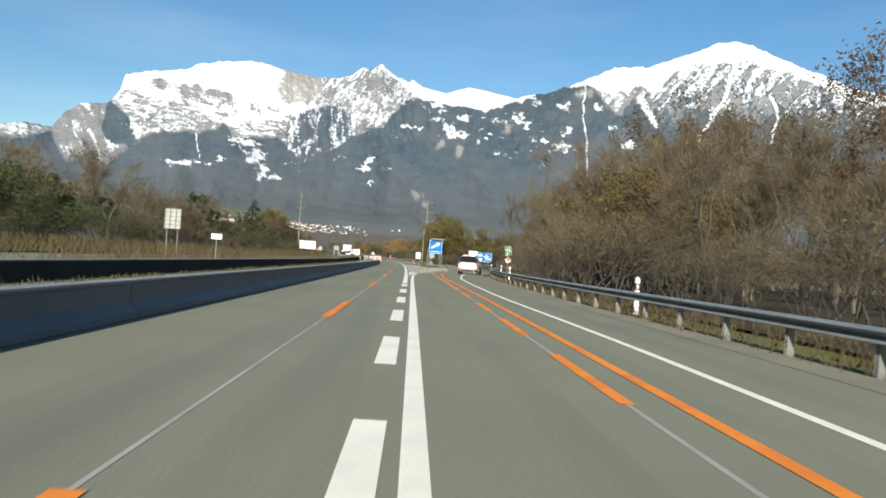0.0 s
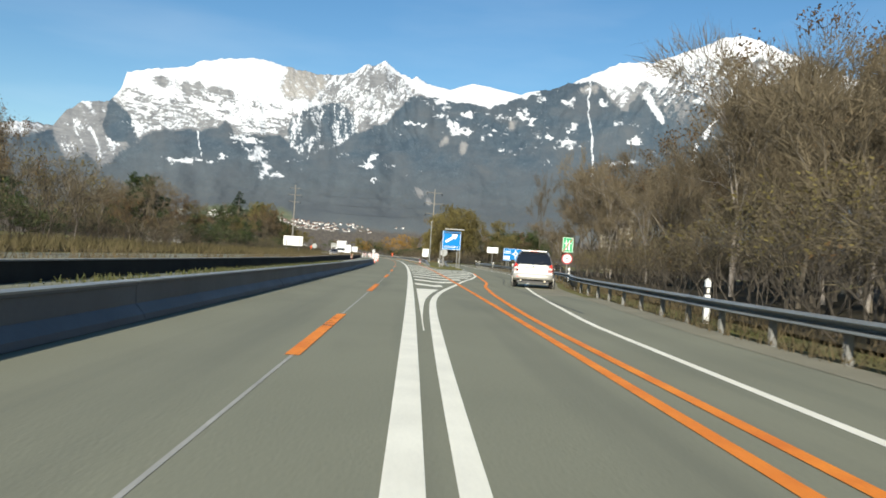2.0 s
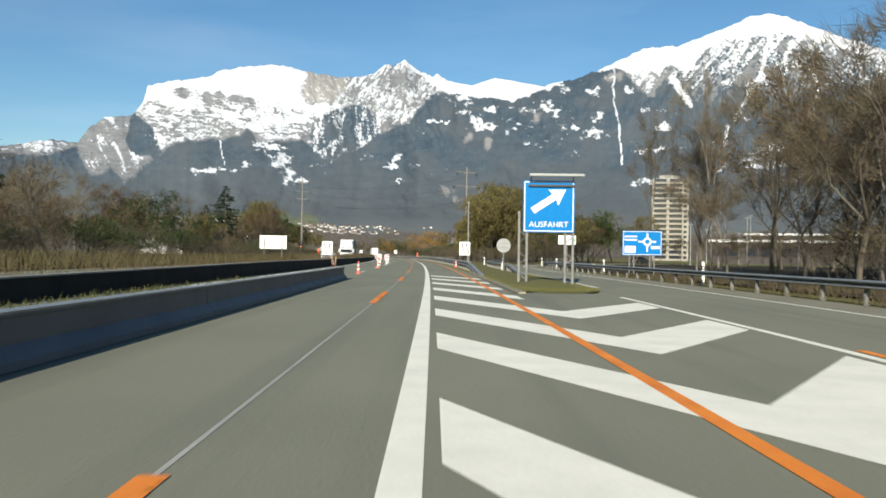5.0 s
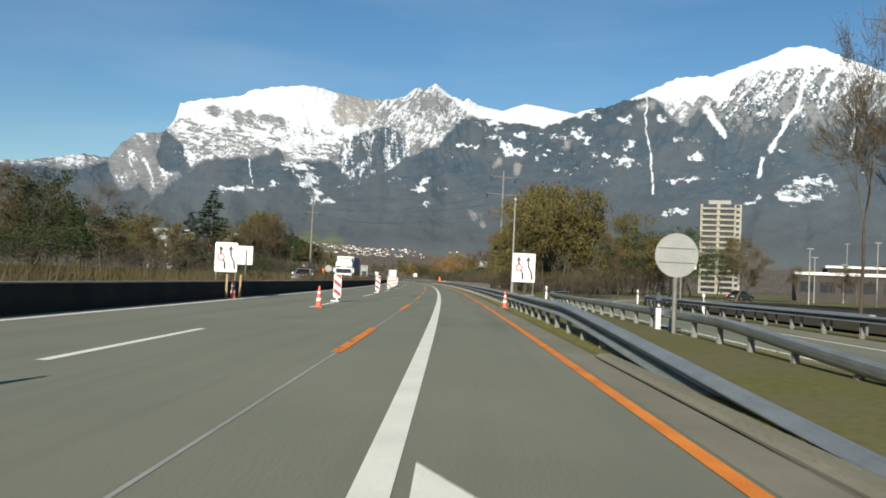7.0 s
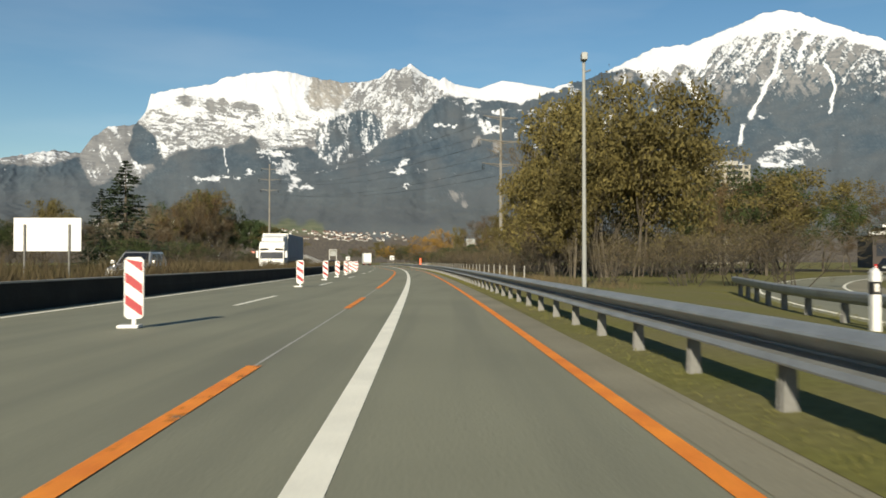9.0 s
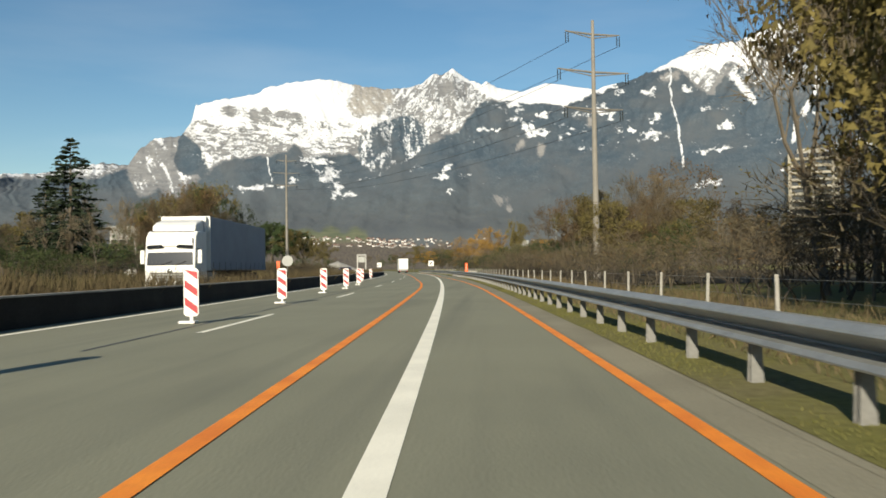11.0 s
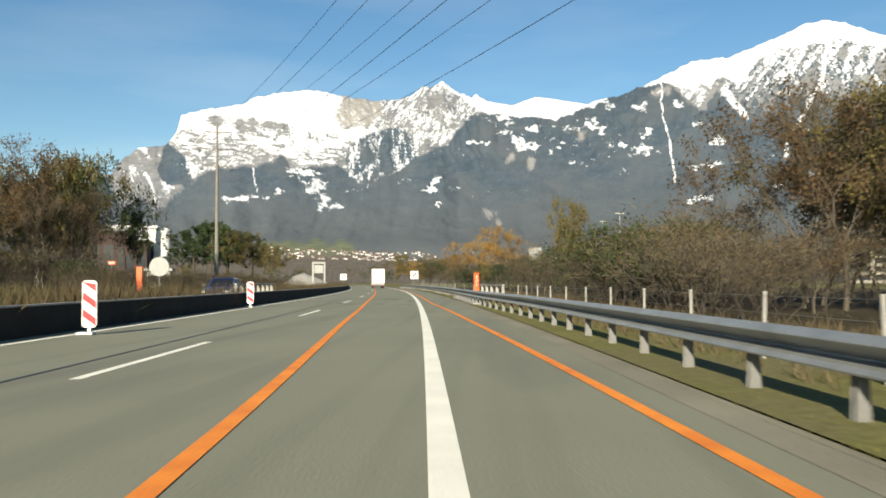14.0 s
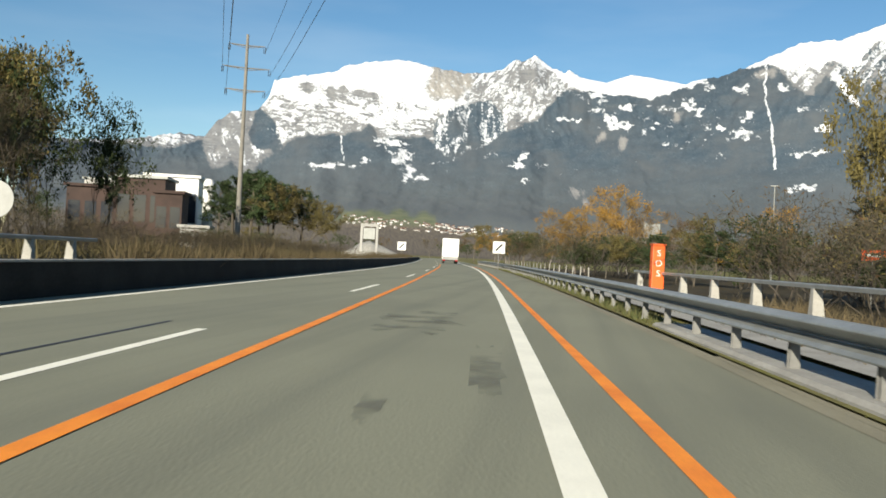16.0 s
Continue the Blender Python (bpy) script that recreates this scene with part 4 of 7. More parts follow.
RAIL = [(138.5, 3.0), (142, 2.95), (170, 3.05), (225, 3.1), (262, 3.15), (300, 3.1), (318, 2.75), (345, 2.75), (460, 2.9)]
guardrail(RAIL, 138.5, 460, 2.0, "galvanised steel guardrail on grass beside the motorway", ramp_in=15.0)
guardrail(shifted(PAVED, 0.75), -60, 208, 2.5, "galvanised steel guardrail along the outer edge of the exit", slim=True)
guardrail([(137, 5.35), (144, 5.3), (148, 5.42), (152, 5.65), (160, 5.8), (175, 6.25), (190, 7.45), (205, 11.05)], 137.3, 204, 2.0, "galvanised steel guardrail on the grass beside the ramp", side=1, ramp_in=13.0, slim=True)
guardrail(shifted(PAVED, 2.0), 160, 206, 2.5, "second galvanised guardrail behind the ramp", post=THIN_POST, slim=True)


# bridge railings: stout posts carrying a single bar
def parapet(off, y0, y1, spacing, label, h=1.0):
    root = extrude_along("parapet", [(-0.07, h - 0.09), (0.07, h - 0.09), (0.08, h - 0.02), (0.05, h), (-0.05, h), (-0.08, h - 0.02)], off, y0, y1, STEEL)
    tagged(root, label, "railing", "bridge railings")
    bm = bmesh.new()
    vs = [bm.verts.new(v) for v in ((-0.13, -0.20, 0), (0.13, -0.20, 0), (0.13, 0.10, 0), (-0.13, 0.10, 0), (-0.08, -0.06, h - 0.09), (0.08, -0.06, h - 0.09), (0.08, 0.06, h - 0.09), (-0.08, 0.06, h - 0.09))]
    for q in ((0, 3, 2, 1), (4, 5, 6, 7), (0, 1, 5, 4), (1, 2, 6, 5), (2, 3, 7, 6), (3, 0, 4, 7)):
        bm.faces.new([vs[i] for i in q])
    me = bpy.data.meshes.new("post")
    bm.to_mesh(me)
    bm.free()
    me.materials.append(CONCRETE)
    y = y0 + 0.2
    while y < y1:
        p = new("post", me)
        p.parent = root
        p.matrix_basis = along(y, off, 0.0)
        y += spacing
    return root


parapet(5.6, 331.8, 353, 3.35, "grey bridge railing with stout concrete posts", 0.93)
parapet(-10.3, 324.5, 338.6, 1.82, "grey bridge railing with pale posts on the median", 1.08)
ribbon("pavement", 3.4, 5.9, 326, 353, 0.10, CONCRETE, label="concrete service walkway on the bridge edge", category="pavement")
kerb = extrude_along("kerb", [(-0.22, -0.05), (0.45, -0.05), (0.45, 0.10), (-0.17, 0.10), (-0.22, 0.06)], 2.75, 318, 334.5, CONCRETE)
tagged(kerb, "pale concrete kerb under the bridge guardrail", "kerb", kind="structure")


def road_patch(y, off, length, width, seed):
    """A ragged repair or stain lying on the asphalt."""
    rs = random.Random(seed)
    vs = [at(y, off, 0.005)]
    n = 22
    for i in range(n):
        a = 2 * math.pi * i / n
        k = 0.7 + 0.5 * rs.random()
        vs.append(at(y + 0.5 * length * k * math.sin(a), off + 0.5 * width * k * math.cos(a), 0.005))
    tagged(sheet("road_patch", [tuple(v) for v in vs], [(0, 1 + i, 1 + (i + 1) % n) for i in range(n)], PATCH), "dark bitumen stain on the worn asphalt", "road patch", kind="structure")


for y, off, length, width in ((320.2, -3.5, 2.4, 0.7), (321.6, -4.2, 1.4, 0.25), (318.7, -0.75, 0.9, 1.1), (319.6, -2.0, 0.8, 0.6), (327.5, -0.45, 4.5, 0.35), (325.0, -1.3, 1.6, 0.2), (333, -1.6, 5.0, 1.6)):
    road_patch(y, off, length, width, int(y * 10))


# ------------------------------------------------------------------ roadwork furniture
def delineator_board(m, label):
    """A red and white striped board on a foot."""
    root = holder("delineator_board", m, label, "delineator board", "roadwork delineator boards")
    W, H, Z = 0.155, 1.0, 0.15
    bm = bmesh.new()
    c = 0.05
    out = [(-W + c, Z), (W - c, Z), (W, Z + c), (W, Z + H - c), (W - c, Z + H), (-W + c, Z + H), (-W, Z + H - c), (-W, Z + c)]
    part("board", prism(out, 0.04), WHITE_PAINT, root)
    for i in range(3):
        z = Z + 0.04 + i * 0.36
        w = W - 0.02
        pts = [(-w, z + 0.20), (w, z), (w, z + 0.16), (-w, z + 0.36)]
        pts = [(x, min(max(q, Z + 0.03), Z + H - 0.03)) for x, q in pts]
        b = prism(pts, 0.006)
        bmesh.ops.translate(b, vec=(0, -0.0065, 0), verts=b.verts)
        part("stripe", b, RED_PAINT, root, "red reflective stripe")
    part("stem", boxed(-0.03, 0.03, 0.0, 0.04, 0.05, Z), WHITE_PAINT, root)
    b = boxed(-0.24, 0.10, -0.11, 0.15, 0.0, 0.055, 0.015)
    part("foot", b, WHITE_PAINT, root, "pale rubber foot")
    return root


first = None
for y, o, t in ((167.8, -4.08, 0), (190.1, -4.13, 2), (212.5, -4.6, -3), (226.3, -4.95, 2), (235.8, -5.05, 0), (245.8, -5.18, 3), (257.4, -5.53, -2), (265.8, -5.46, 2), (276.6, -5.79, 0), (285.7, -6.6, -4), (295.4, -7.2, 3), (315.6, -7.75, 0)):
    m = along(y, o, 0.008, t)
    if first is None:
        first = delineator_board(m, "red and white striped delineator board on its foot")
    else:
        copy_thing(first, m)


def lathe(profile, n=20, axis="z"):
    """Turns an outline of (radius, height) about an axis."""
    bm = bmesh.new()
    rings = []
    for r, h in profile:
        ring = []
        for i in range(n):
            a = 2 * math.pi * i / n
            x, y = r * math.cos(a), r * math.sin(a)
            ring.append(bm.verts.new((x, y, h) if axis == "z" else (h, x, y)))
        rings.append(ring)
    for a, b in zip(rings, rings[1:]):
        for i in range(n):
            bm.faces.new((a[i], a[(i + 1) % n], b[(i + 1) % n], b[i]))
    bm.faces.new(rings[0][::-1])
    bm.faces.new(rings[-1])
    bmesh.ops.recalc_face_normals(bm, faces=bm.faces)
    for f in bm.faces:
        f.smooth = True
    return bm


def cone(m, label):
    root = holder("traffic_cone", m, label, "traffic cone", "roadwork cones")
    part("base", boxed(-0.15, 0.15, -0.15, 0.15, 0.0, 0.035, 0.012), CONE_RED, root)
    part("body", lathe([(0.115, 0.035), (0.105, 0.08), (0.04, 0.64), (0.025, 0.70), (0.018, 0.702)]), CONE_RED, root)
    r = lambda z: 0.105 - (z - 0.08) * 0.116
    for z0, z1 in ((0.20, 0.31), (0.43, 0.52)):
        part("band", lathe([(r(z0) + 0.003, z0), (r(z1) + 0.003, z1)]), WHITE_PAINT, root, "white reflective band")
    return root


k1 = cone(along(168.9, 2.76, 0.03), "orange traffic cone with white bands beside the guardrail")
for y, o in ((140.2, -3.8), (161.1, -3.8), (166.2, -7.9)):
    copy_thing(k1, along(y, o, 0.008))
for y, o in ((165.6, -8.0), (166.9, -7.8)):
    st = part("stake", boxed(-0.04, 0.04, -0.025, 0.025, 0.0, 0.92, 0.01), YELLOW_WOOD)
    st.matrix_basis = along(y, o, 0.004, 8)
    tagged(st, "pale wooden stake standing by the median wall", "stake", "roadwork stakes")


def delineator_post(m):
    root = holder("delineator_post", m, "white plastic roadside post with a black band", "roadside post", "roadside posts")
    part("shaft", prism([(-0.06, -0.1), (0.06, -0.1), (0.06, 0.92), (0.0, 1.0), (-0.06, 0.94)], 0.1), WHITE_PAINT, root)
    b = boxed(-0.062, 0.062, -0.003, 0.103, 0.62, 0.80)
    part("band", b, BLACK_PAINT, root, "black band")
    b = boxed(-0.03, 0.03, -0.006, -0.0035, 0.66, 0.77)
    part("reflector", b, CLEAR_LAMP, root)
    return root


d1 = delineator_post(along(23.2, 7.4 - 0.9, 0.0))
for y, o in ((56, 6.9), (91, 10.4), (112, 11.6), (130, 11.9), (151.5, 12.2), (155, 5.55), (188.3, 6.9), (175, 12.8), (196, 14.6)):
    copy_thing(d1, along(y, o, 0.0))


# ------------------------------------------------------------------ signs
def posts(root, xs, z1, r=0.045, y=0.06):
    for x in xs:
        part("post", tubed((x, y, -0.2), (x, y, z1), r, sides=10), STEEL_DULL, root)


def panel(root, name, w, h, z, material, d=0.03, y=0.0, corner=0.06, label=""):
    x, zz = w / 2, h / 2
    c = corner
    pts = []
    for cx, cz, a0 in ((x - c, z + zz - c, 0), (-x + c, z + zz - c, 90), (-x + c, z - zz + c, 180), (x - c, z - zz + c, 270)):
        for i in range(4):
            a = radians(a0 + 30 * i)
            pts.append((cx + c * math.cos(a), cz + c * math.sin(a)))
    b = prism(pts, d)
    bmesh.ops.translate(b, vec=(0, y, 0), verts=b.verts)
    return part(name, b, material, root, label)


def strokes(root, name, outline, material, y):
    b = prism(outline, 0.004)
    bmesh.ops.translate(b, vec=(0, y, 0), verts=b.verts)
    return part(name, b, material, root)


def frame_line(root, w, h, z, t, material, y):
    """A thin border just inside a panel's edge."""
    for x0, x1, z0, z1 in ((-w / 2, w / 2, z + h / 2 - t, z + h / 2), (-w / 2, w / 2, z - h / 2, z - h / 2 + t), (-w / 2, -w / 2 + t, z - h / 2 + t, z + h / 2 - t), (w / 2 - t, w / 2, z - h / 2 + t, z + h / 2 - t)):
        part("border", boxed(x0, x1, y, y + 0.004, z0, z1), material, root)


# exit sign
s = holder("exit_sign", pose(4.35, 126.2, 0.25, 0, 0, -1.5), "blue exit sign with white arrow on lattice posts in the grass", "road sign")
panel(s, "panel", 1.98, 2.0, 2.78, BLUE_PAINT, 0.05)
frame_line(s, 1.9, 1.92, 2.78, 0.035, WHITE_PAINT, -0.006)
a = radians(33)
ca, sa = math.cos(a), math.sin(a)
arrow = [(-0.75, -0.13), (0.25, -0.13), (0.20, -0.36), (0.78, 0.0), (0.20, 0.36), (0.25, 0.13), (-0.75, 0.13)]
strokes(s, "arrow", [(x * ca - z * sa, 3.02 + x * sa + z * ca) for x, z in arrow], WHITE_PAINT, -0.007)
lettering("word", "AUSFAHRT", 0.31, 0, -0.006, 2.08, WHITE_PAINT, s)
part("shade_board", boxed(-0.80, 0.98, -0.10, -0.02, 3.54, 3.62, 0.01), BLACK_PAINT, s, "dark lamp shade strip")
part("lamp_bar", boxed(-0.80, 1.30, -0.55, -0.40, 3.90, 4.01, 0.03), GREY_PANEL, s, "grey lamp bar above the panel")
for x in (-0.72, 0.9):
    part("bracket", tubed((x, -0.47, 3.92), (x, 0.06, 3.70), 0.022, sides=6), STEEL_DULL, s)
for x in (-0.98, 0.80):
    for dx in (-0.15, 0.15):
        part("post", boxed(x + dx - 0.045, x + dx + 0.045, 0.06, 0.15, -0.40, 2.6 if dx < 0 else 3.75, 0.01), STEEL_DULL, s)
    bm = bmesh.new()
    for i in range(5):
        z = 0.15 + 0.42 * i
        tube(bm, (x - 0.11, 0.105, z), (x + 0.11, 0.105, z + 0.3 * (1 if i % 2 else -1) * 0.6), 0.018, sides=5)
    part("lattice", bm, STEEL_DULL, s)

# direction sign with a roundabout
s = holder("direction_sign", pose(14.2, 151.9, 0.0, 0, 0, -3), "blue direction sign with a white roundabout symbol", "road sign")
panel(s, "panel", 2.7, 1.7, 2.15, BLUE_PAINT, 0.05)
frame_line(s, 2.62, 1.62, 2.15, 0.035, WHITE_PAINT, -0.006)
ring = bmesh.new()
n = 20
for i in range(n):
    q = []
    for r, k in ((0.17, i), (0.17, i + 1), (0.29, i + 1), (0.29, i)):
        q.append(ring.verts.new((0.35 + r * math.cos(2 * math.pi * k / n), -0.007, 2.25 + r * math.sin(2 * math.pi * k / n))))
    ring.faces.new(q)
part("ring", ring, WHITE_PAINT, s)
for x0, x1, z0, z1 in ((0.30, 0.40, 1.55, 1.96), (0.30, 0.40, 2.54, 2.82), (0.64, 0.95, 2.20, 2.30), (-0.25, 0.06, 2.20, 2.30)):
    part("arm", boxed(x0, x1, -0.008, -0.003, z0, z1), WHITE_PAINT, s)
part("white_field", boxed(-1.2, -0.45, -0.008, -0.003, 1.48, 1.95), WHITE_PAINT, s)
part("white_field", boxed(0.6, 1.2, -0.008, -0.003, 1.75, 1.95), WHITE_PAINT, s)
for z in (2.55, 2.32):
    part("text_bar", boxed(-1.2, -0.35, -0.008, -0.003, z, z + 0.10), WHITE_PAINT, s)
posts(s, (-0.85, -0.55, 0.55, 0.85), 2.9, 0.05, 0.1)

# end of motorway and speed limit
s = holder("end_of_motorway_sign", pose(12.62, 103.58, 0.0, 0, 0, -4), "green end of motorway sign above a fifty limit sign", "road sign")
panel(s, "panel", 0.85, 1.2, 2.78, GREEN_PAINT)
frame_line(s, 0.81, 1.16, 2.78, 0.03, WHITE_PAINT, -0.006)
for x in (-0.14, 0.10):
    strokes(s, "lane", [(x - 0.06 + (0.04 if x < 0 else 0), 2.35), (x + 0.06, 2.35), (x + 0.02, 3.15), (x - 0.03, 3.15)], WHITE_PAINT, -0.007)
part("bridge_bar", boxed(-0.3, 0.3, -0.008, -0.003, 2.86, 2.93), WHITE_PAINT, s)
strokes(s, "slash", [(-0.40, 2.22), (-0.33, 2.20), (0.40, 3.32), (0.34, 3.35)], RED_PAINT, -0.012)


def disc(root, name, r, z, material, y, d=0.02, n=28):
    return disc_at(root, name, r, z, material, y, d, n)


def disc_at(root, name, r, z, material, y, d, n):
    b = prism([(r * math.cos(2 * math.pi * i / n), z + r * math.sin(2 * math.pi * i / n)) for i in range(n)], d)
    bmesh.ops.translate(b, vec=(0, y, 0), verts=b.verts)
    return part(name, b, material, root)


disc(s, "limit_ring", 0.44, 1.66, RED_PAINT, 0.0)
disc(s, "limit_field", 0.34, 1.66, WHITE_PAINT, -0.004, 0.004)
lettering("number", "50", 0.36, 0, -0.005, 1.66, BLACK_PAINT, s)
posts(s, (0.0,), 3.3)

# back of a round sign on the ramp
s = holder("round_sign", pose(4.68, 153.1, 0.0, 0, 0, 5), "grey back of a round sign on a post in the grass", "road sign")
disc(s, "plate", 0.50, 1.86, GREY_PANEL, 0.0)
for z in (1.70, 2.02):
    part("rib", boxed(-0.42, 0.42, -0.015, -0.002, z - 0.012, z + 0.012), STEEL_DULL, s)
part("post", tubed((0, 0.06, -0.1), (0, 0.06, 1.95), 0.05, sides=10), STEEL_DULL, s)
part("foot", boxed(-0.16, 0.16, -0.1, 0.22, -0.05, 0.10, 0.02), CONCRETE, s)


def lane_sign(m, label, w=0.98, h=1.24, z=1.75):
    s = holder("lane_sign", m, label, "road sign", "lane shift signs")
    panel(s, "panel", w, h, z, WHITE_PAINT, 0.04, corner=0.05)
    k = h / 1.24
    def line(points, t, top):
        left = [(x - t, z + q * k) for x, q in points]
        right = [(x + t, z + q * k) for x, q in points]
        strokes(s, "arrow_shaft", left + right[::-1], BLACK_PAINT, -0.006)
        x, q = points[-1]
        strokes(s, "arrow_head", [(x - 0.10, z + q * k), (x, z + (q + 0.19) * k), (x + 0.10, z + q * k)], BLACK_PAINT, -0.007)
    line([(-0.04, -0.5), (-0.05, -0.22), (-0.20, -0.02), (-0.22, 0.30)], 0.035, 0.5)
    line([(0.36, -0.5), (0.33, -0.2), (0.20, 0.05), (0.18, 0.30)], 0.035, 0.5)
    b = bmesh.new()
    n = 24
    for i in range(n):
        b.faces.new([b.verts.new((-0.20 + r * math.cos(2 * math.pi * j / n), -0.010, z + r * math.sin(2 * math.pi * j / n))) for r, j in ((0.105, i), (0.15, i), (0.15, i + 1), (0.105, i + 1))])
    part("ring", b, RED_PAINT, s)
    field = disc_at(s, "ring_field", 0.105, z, WHITE_PAINT, -0.0095, 0.003, 20)
    field.location.x = -0.20
    posts(s, (-w / 2 + 0.06, w / 2 - 0.06), z, 0.03)
    part("cross_bar", boxed(-w / 2, w / 2, 0.05, 0.09, 0.55, 0.60), STEEL_DULL, s)
    part("hook", rope([(0.07 * math.cos(a * math.pi / 8), 0.02, z + h / 2 + 0.06 * (a in range(1, 8)) + 0.07 * math.sin(a * math.pi / 8)) for a in range(9)], 0.012, 6), STEEL_DULL, s)
    return s


lane_sign(pose(2.45, 170.2, 0.0, 0, 0, 1), "white lane shift sign with two black arrows behind the guardrail")
lane_sign(pose(-9.75, 167.8, 0.0, 0, 0, 1), "white lane shift sign with two black arrows on the median", 0.92, 1.2, 1.6)


def board_back(m, w, h, z, label, name="billboard", material=WHITE_PAINT, post_x=None, r=0.05, behind=0.13):
    s = holder(name, m, label, "road sign")
    panel(s, "panel", w, h, z, material, 0.05, corner=0.03)
    for q in (z - h * 0.28, z + h * 0.28):
        part("rail", boxed(-w / 2 + 0.05, w / 2 - 0.05, 0.052, 0.09, q - 0.02, q + 0.02), STEEL_DULL, s)
    posts(s, post_x or (-w * 0.33, w * 0.33), z + h * 0.3, r, behind)
    return s


board_back(pose(-27.2, 231.5, 0.0, 0, 0, 2), 4.4, 2.2, 2.9, "large white sign back on two posts", r=0.07, behind=-0.08)
ladder = board_back(pose(-20.05, 72.6, 0.0, 0, 0, 5), 1.35, 1.75, 3.1, "grey ribbed sign back on twin posts", material=GREY_PANEL)
for x0, x1, z0, z1 in ((-0.675, -0.60, 2.23, 3.97), (0.60, 0.675, 2.23, 3.97), (-0.60, 0.60, 2.23, 2.29), (-0.60, 0.60, 3.91, 3.97)):
    part("rim", boxed(x0, x1, -0.05, -0.002, z0, z1), STEEL_DULL, ladder)
for x in (-0.24, 0.24):
    part("stay", boxed(x - 0.04, x + 0.04, -0.07, -0.004, 2.29, 3.91), STEEL_DULL, ladder)
for i in range(4):
    part("rung", boxed(-0.60, 0.60, -0.045, -0.004, 2.55 + 0.36 * i, 2.60 + 0.36 * i), STEEL_DULL, ladder)
ws = board_back(pose(15.6, 195.3, 0.0, 0, 0, -4), 2.1, 1.1, 3.2, "white direction board on a tall post beside the ramp", "direction_board", post_x=(0.0,), r=0.07)
part("green_mark", boxed(0.75, 0.95, -0.006, -0.002, 3.0, 3.3), GREEN_PAINT, ws)
for z in (3.45, 3.25, 3.05, 2.85):
    part("text_bar", boxed(-0.85, 0.55, -0.006, -0.002, z, z + 0.06), GREY_PANEL, ws)
s = holder("kilometre_sign", pose(-8.7, 39, 0.0, 0, 0, 4), "small white kilometre sign on a post above the median", "road sign")
panel(s, "panel", 0.48, 0.25, 1.48, WHITE_PAINT, 0.03, corner=0.02)
lettering("number", "125", 0.19, 0, -0.006, 1.48, BLACK_PAINT, s)
posts(s, (0.0,), 1.5, 0.03)


def end_sign(m, label):
    s = holder("end_of_limits_sign", m, label, "road sign", "end of limits signs")
    panel(s, "panel", 1.15, 1.15, 2.2, WHITE_PAINT, 0.03)
    disc_at(s, "disc", 0.48, 2.2, GREY_PANEL, -0.006, 0.004, 28)
    disc_at(s, "disc_field", 0.44, 2.2, WHITE_PAINT, -0.010, 0.004, 28)
    strokes(s, "slash", [(-0.36, 1.96), (-0.24, 1.84), (0.36, 2.44), (0.24, 2.56)], BLACK_PAINT, -0.016)
    posts(s, (0.0,), 2.5)
    return s


end_sign(pose(-15.8, 398.7, 0.0, 0, 0, 8), "white end of limits sign with a black slash beside the rail")
end_sign(pose(-31.3, 429.9, 0.0, 0, 0, 8), "white end of limits sign with a black slash on the median")

# emergency telephone column and small orange markers
s = holder("emergency_phone", pose(-6.55, 348.2, 0.1, 0, 0, 8), "orange emergency telephone column by the bridge railing", "emergency phone")
part("column", boxed(-0.21, 0.21, -0.15, 0.2, 0.0, 1.72, 0.03), ORANGE_PAINT, s)
part("cap", boxed(-0.23, 0.23, -0.18, 0.23, 1.72, 1.78, 0.01), ORANGE_PAINT, s)
for i, ch in enumerate("SOS"):
    lettering("letter", ch, 0.30, 0, -0.156, 1.45 - 0.34 * i, WHITE_PAINT, s)
part("door", boxed(-0.18, 0.18, -0.162, -0.152, 0.12, 0.5, 0.002), ORANGE_PAINT, s)
for x, y, z in ((0.0, 347.3, 1.8), (-44.5, 363.2, 3.3)):
    s = holder("orange_marker", pose(x, y, 0.0, 0, 0, 8), "small orange marker plate on a thin post", "marker sign", "orange markers")
    panel(s, "plate", 0.75, 0.34, z, ORANGE_PAINT, 0.02, corner=0.02)
    part("bar", boxed(-0.28, 0.28, -0.006, -0.001, z - 0.04, z + 0.04), WHITE_PAINT, s)
    posts(s, (0.0,), z, 0.025, 0.045)
s = holder("emergency_phone", pose(-37.3, 353.0, 0.0, 0, 0, 8), "orange emergency telephone column across the carriageways", "emergency phone")
part("column", boxed(-0.26, 0.26, -0.15, 0.2, 0.0, 2.6, 0.03), ORANGE_PAINT, s)
part("cap", boxed(-0.28, 0.28, -0.18, 0.23, 2.6, 2.66, 0.01), ORANGE_PAINT, s)
s = holder("round_sign", pose(-36.3, 355.1, 0.0, 0, 0, 8), "grey back of a round sign on a post across the road", "road sign")
disc(s, "plate", 0.9, 2.7, GREY_PANEL, 0.0)
posts(s, (0.0,), 3.0, 0.05)
s = holder("sign_gantry", pose(-35.8, 429.7, 0.0, 0, 0, 8), "pale portal frame with a hanging signal board", "gantry")
for x in (-1.05, 1.05):
    part("leg", boxed(x - 0.16, x + 0.16, 0, 0.3, -0.1, 4.6, 0.02), CREAM, s)
part("beam", boxed(-1.21, 1.21, 0, 0.3, 4.6, 5.0, 0.02), CREAM, s)
part("signal_board", boxed(-0.8, 0.8, -0.06, 0.06, 2.9, 4.4, 0.02), GREY_PANEL, s)
board_back(pose(7.5, 490.2, 0.0, 0, 0, 8), 3.2, 3.0, 8.3, "tall pale board on two posts behind the trees", material=GREY_PANEL, r=0.12)


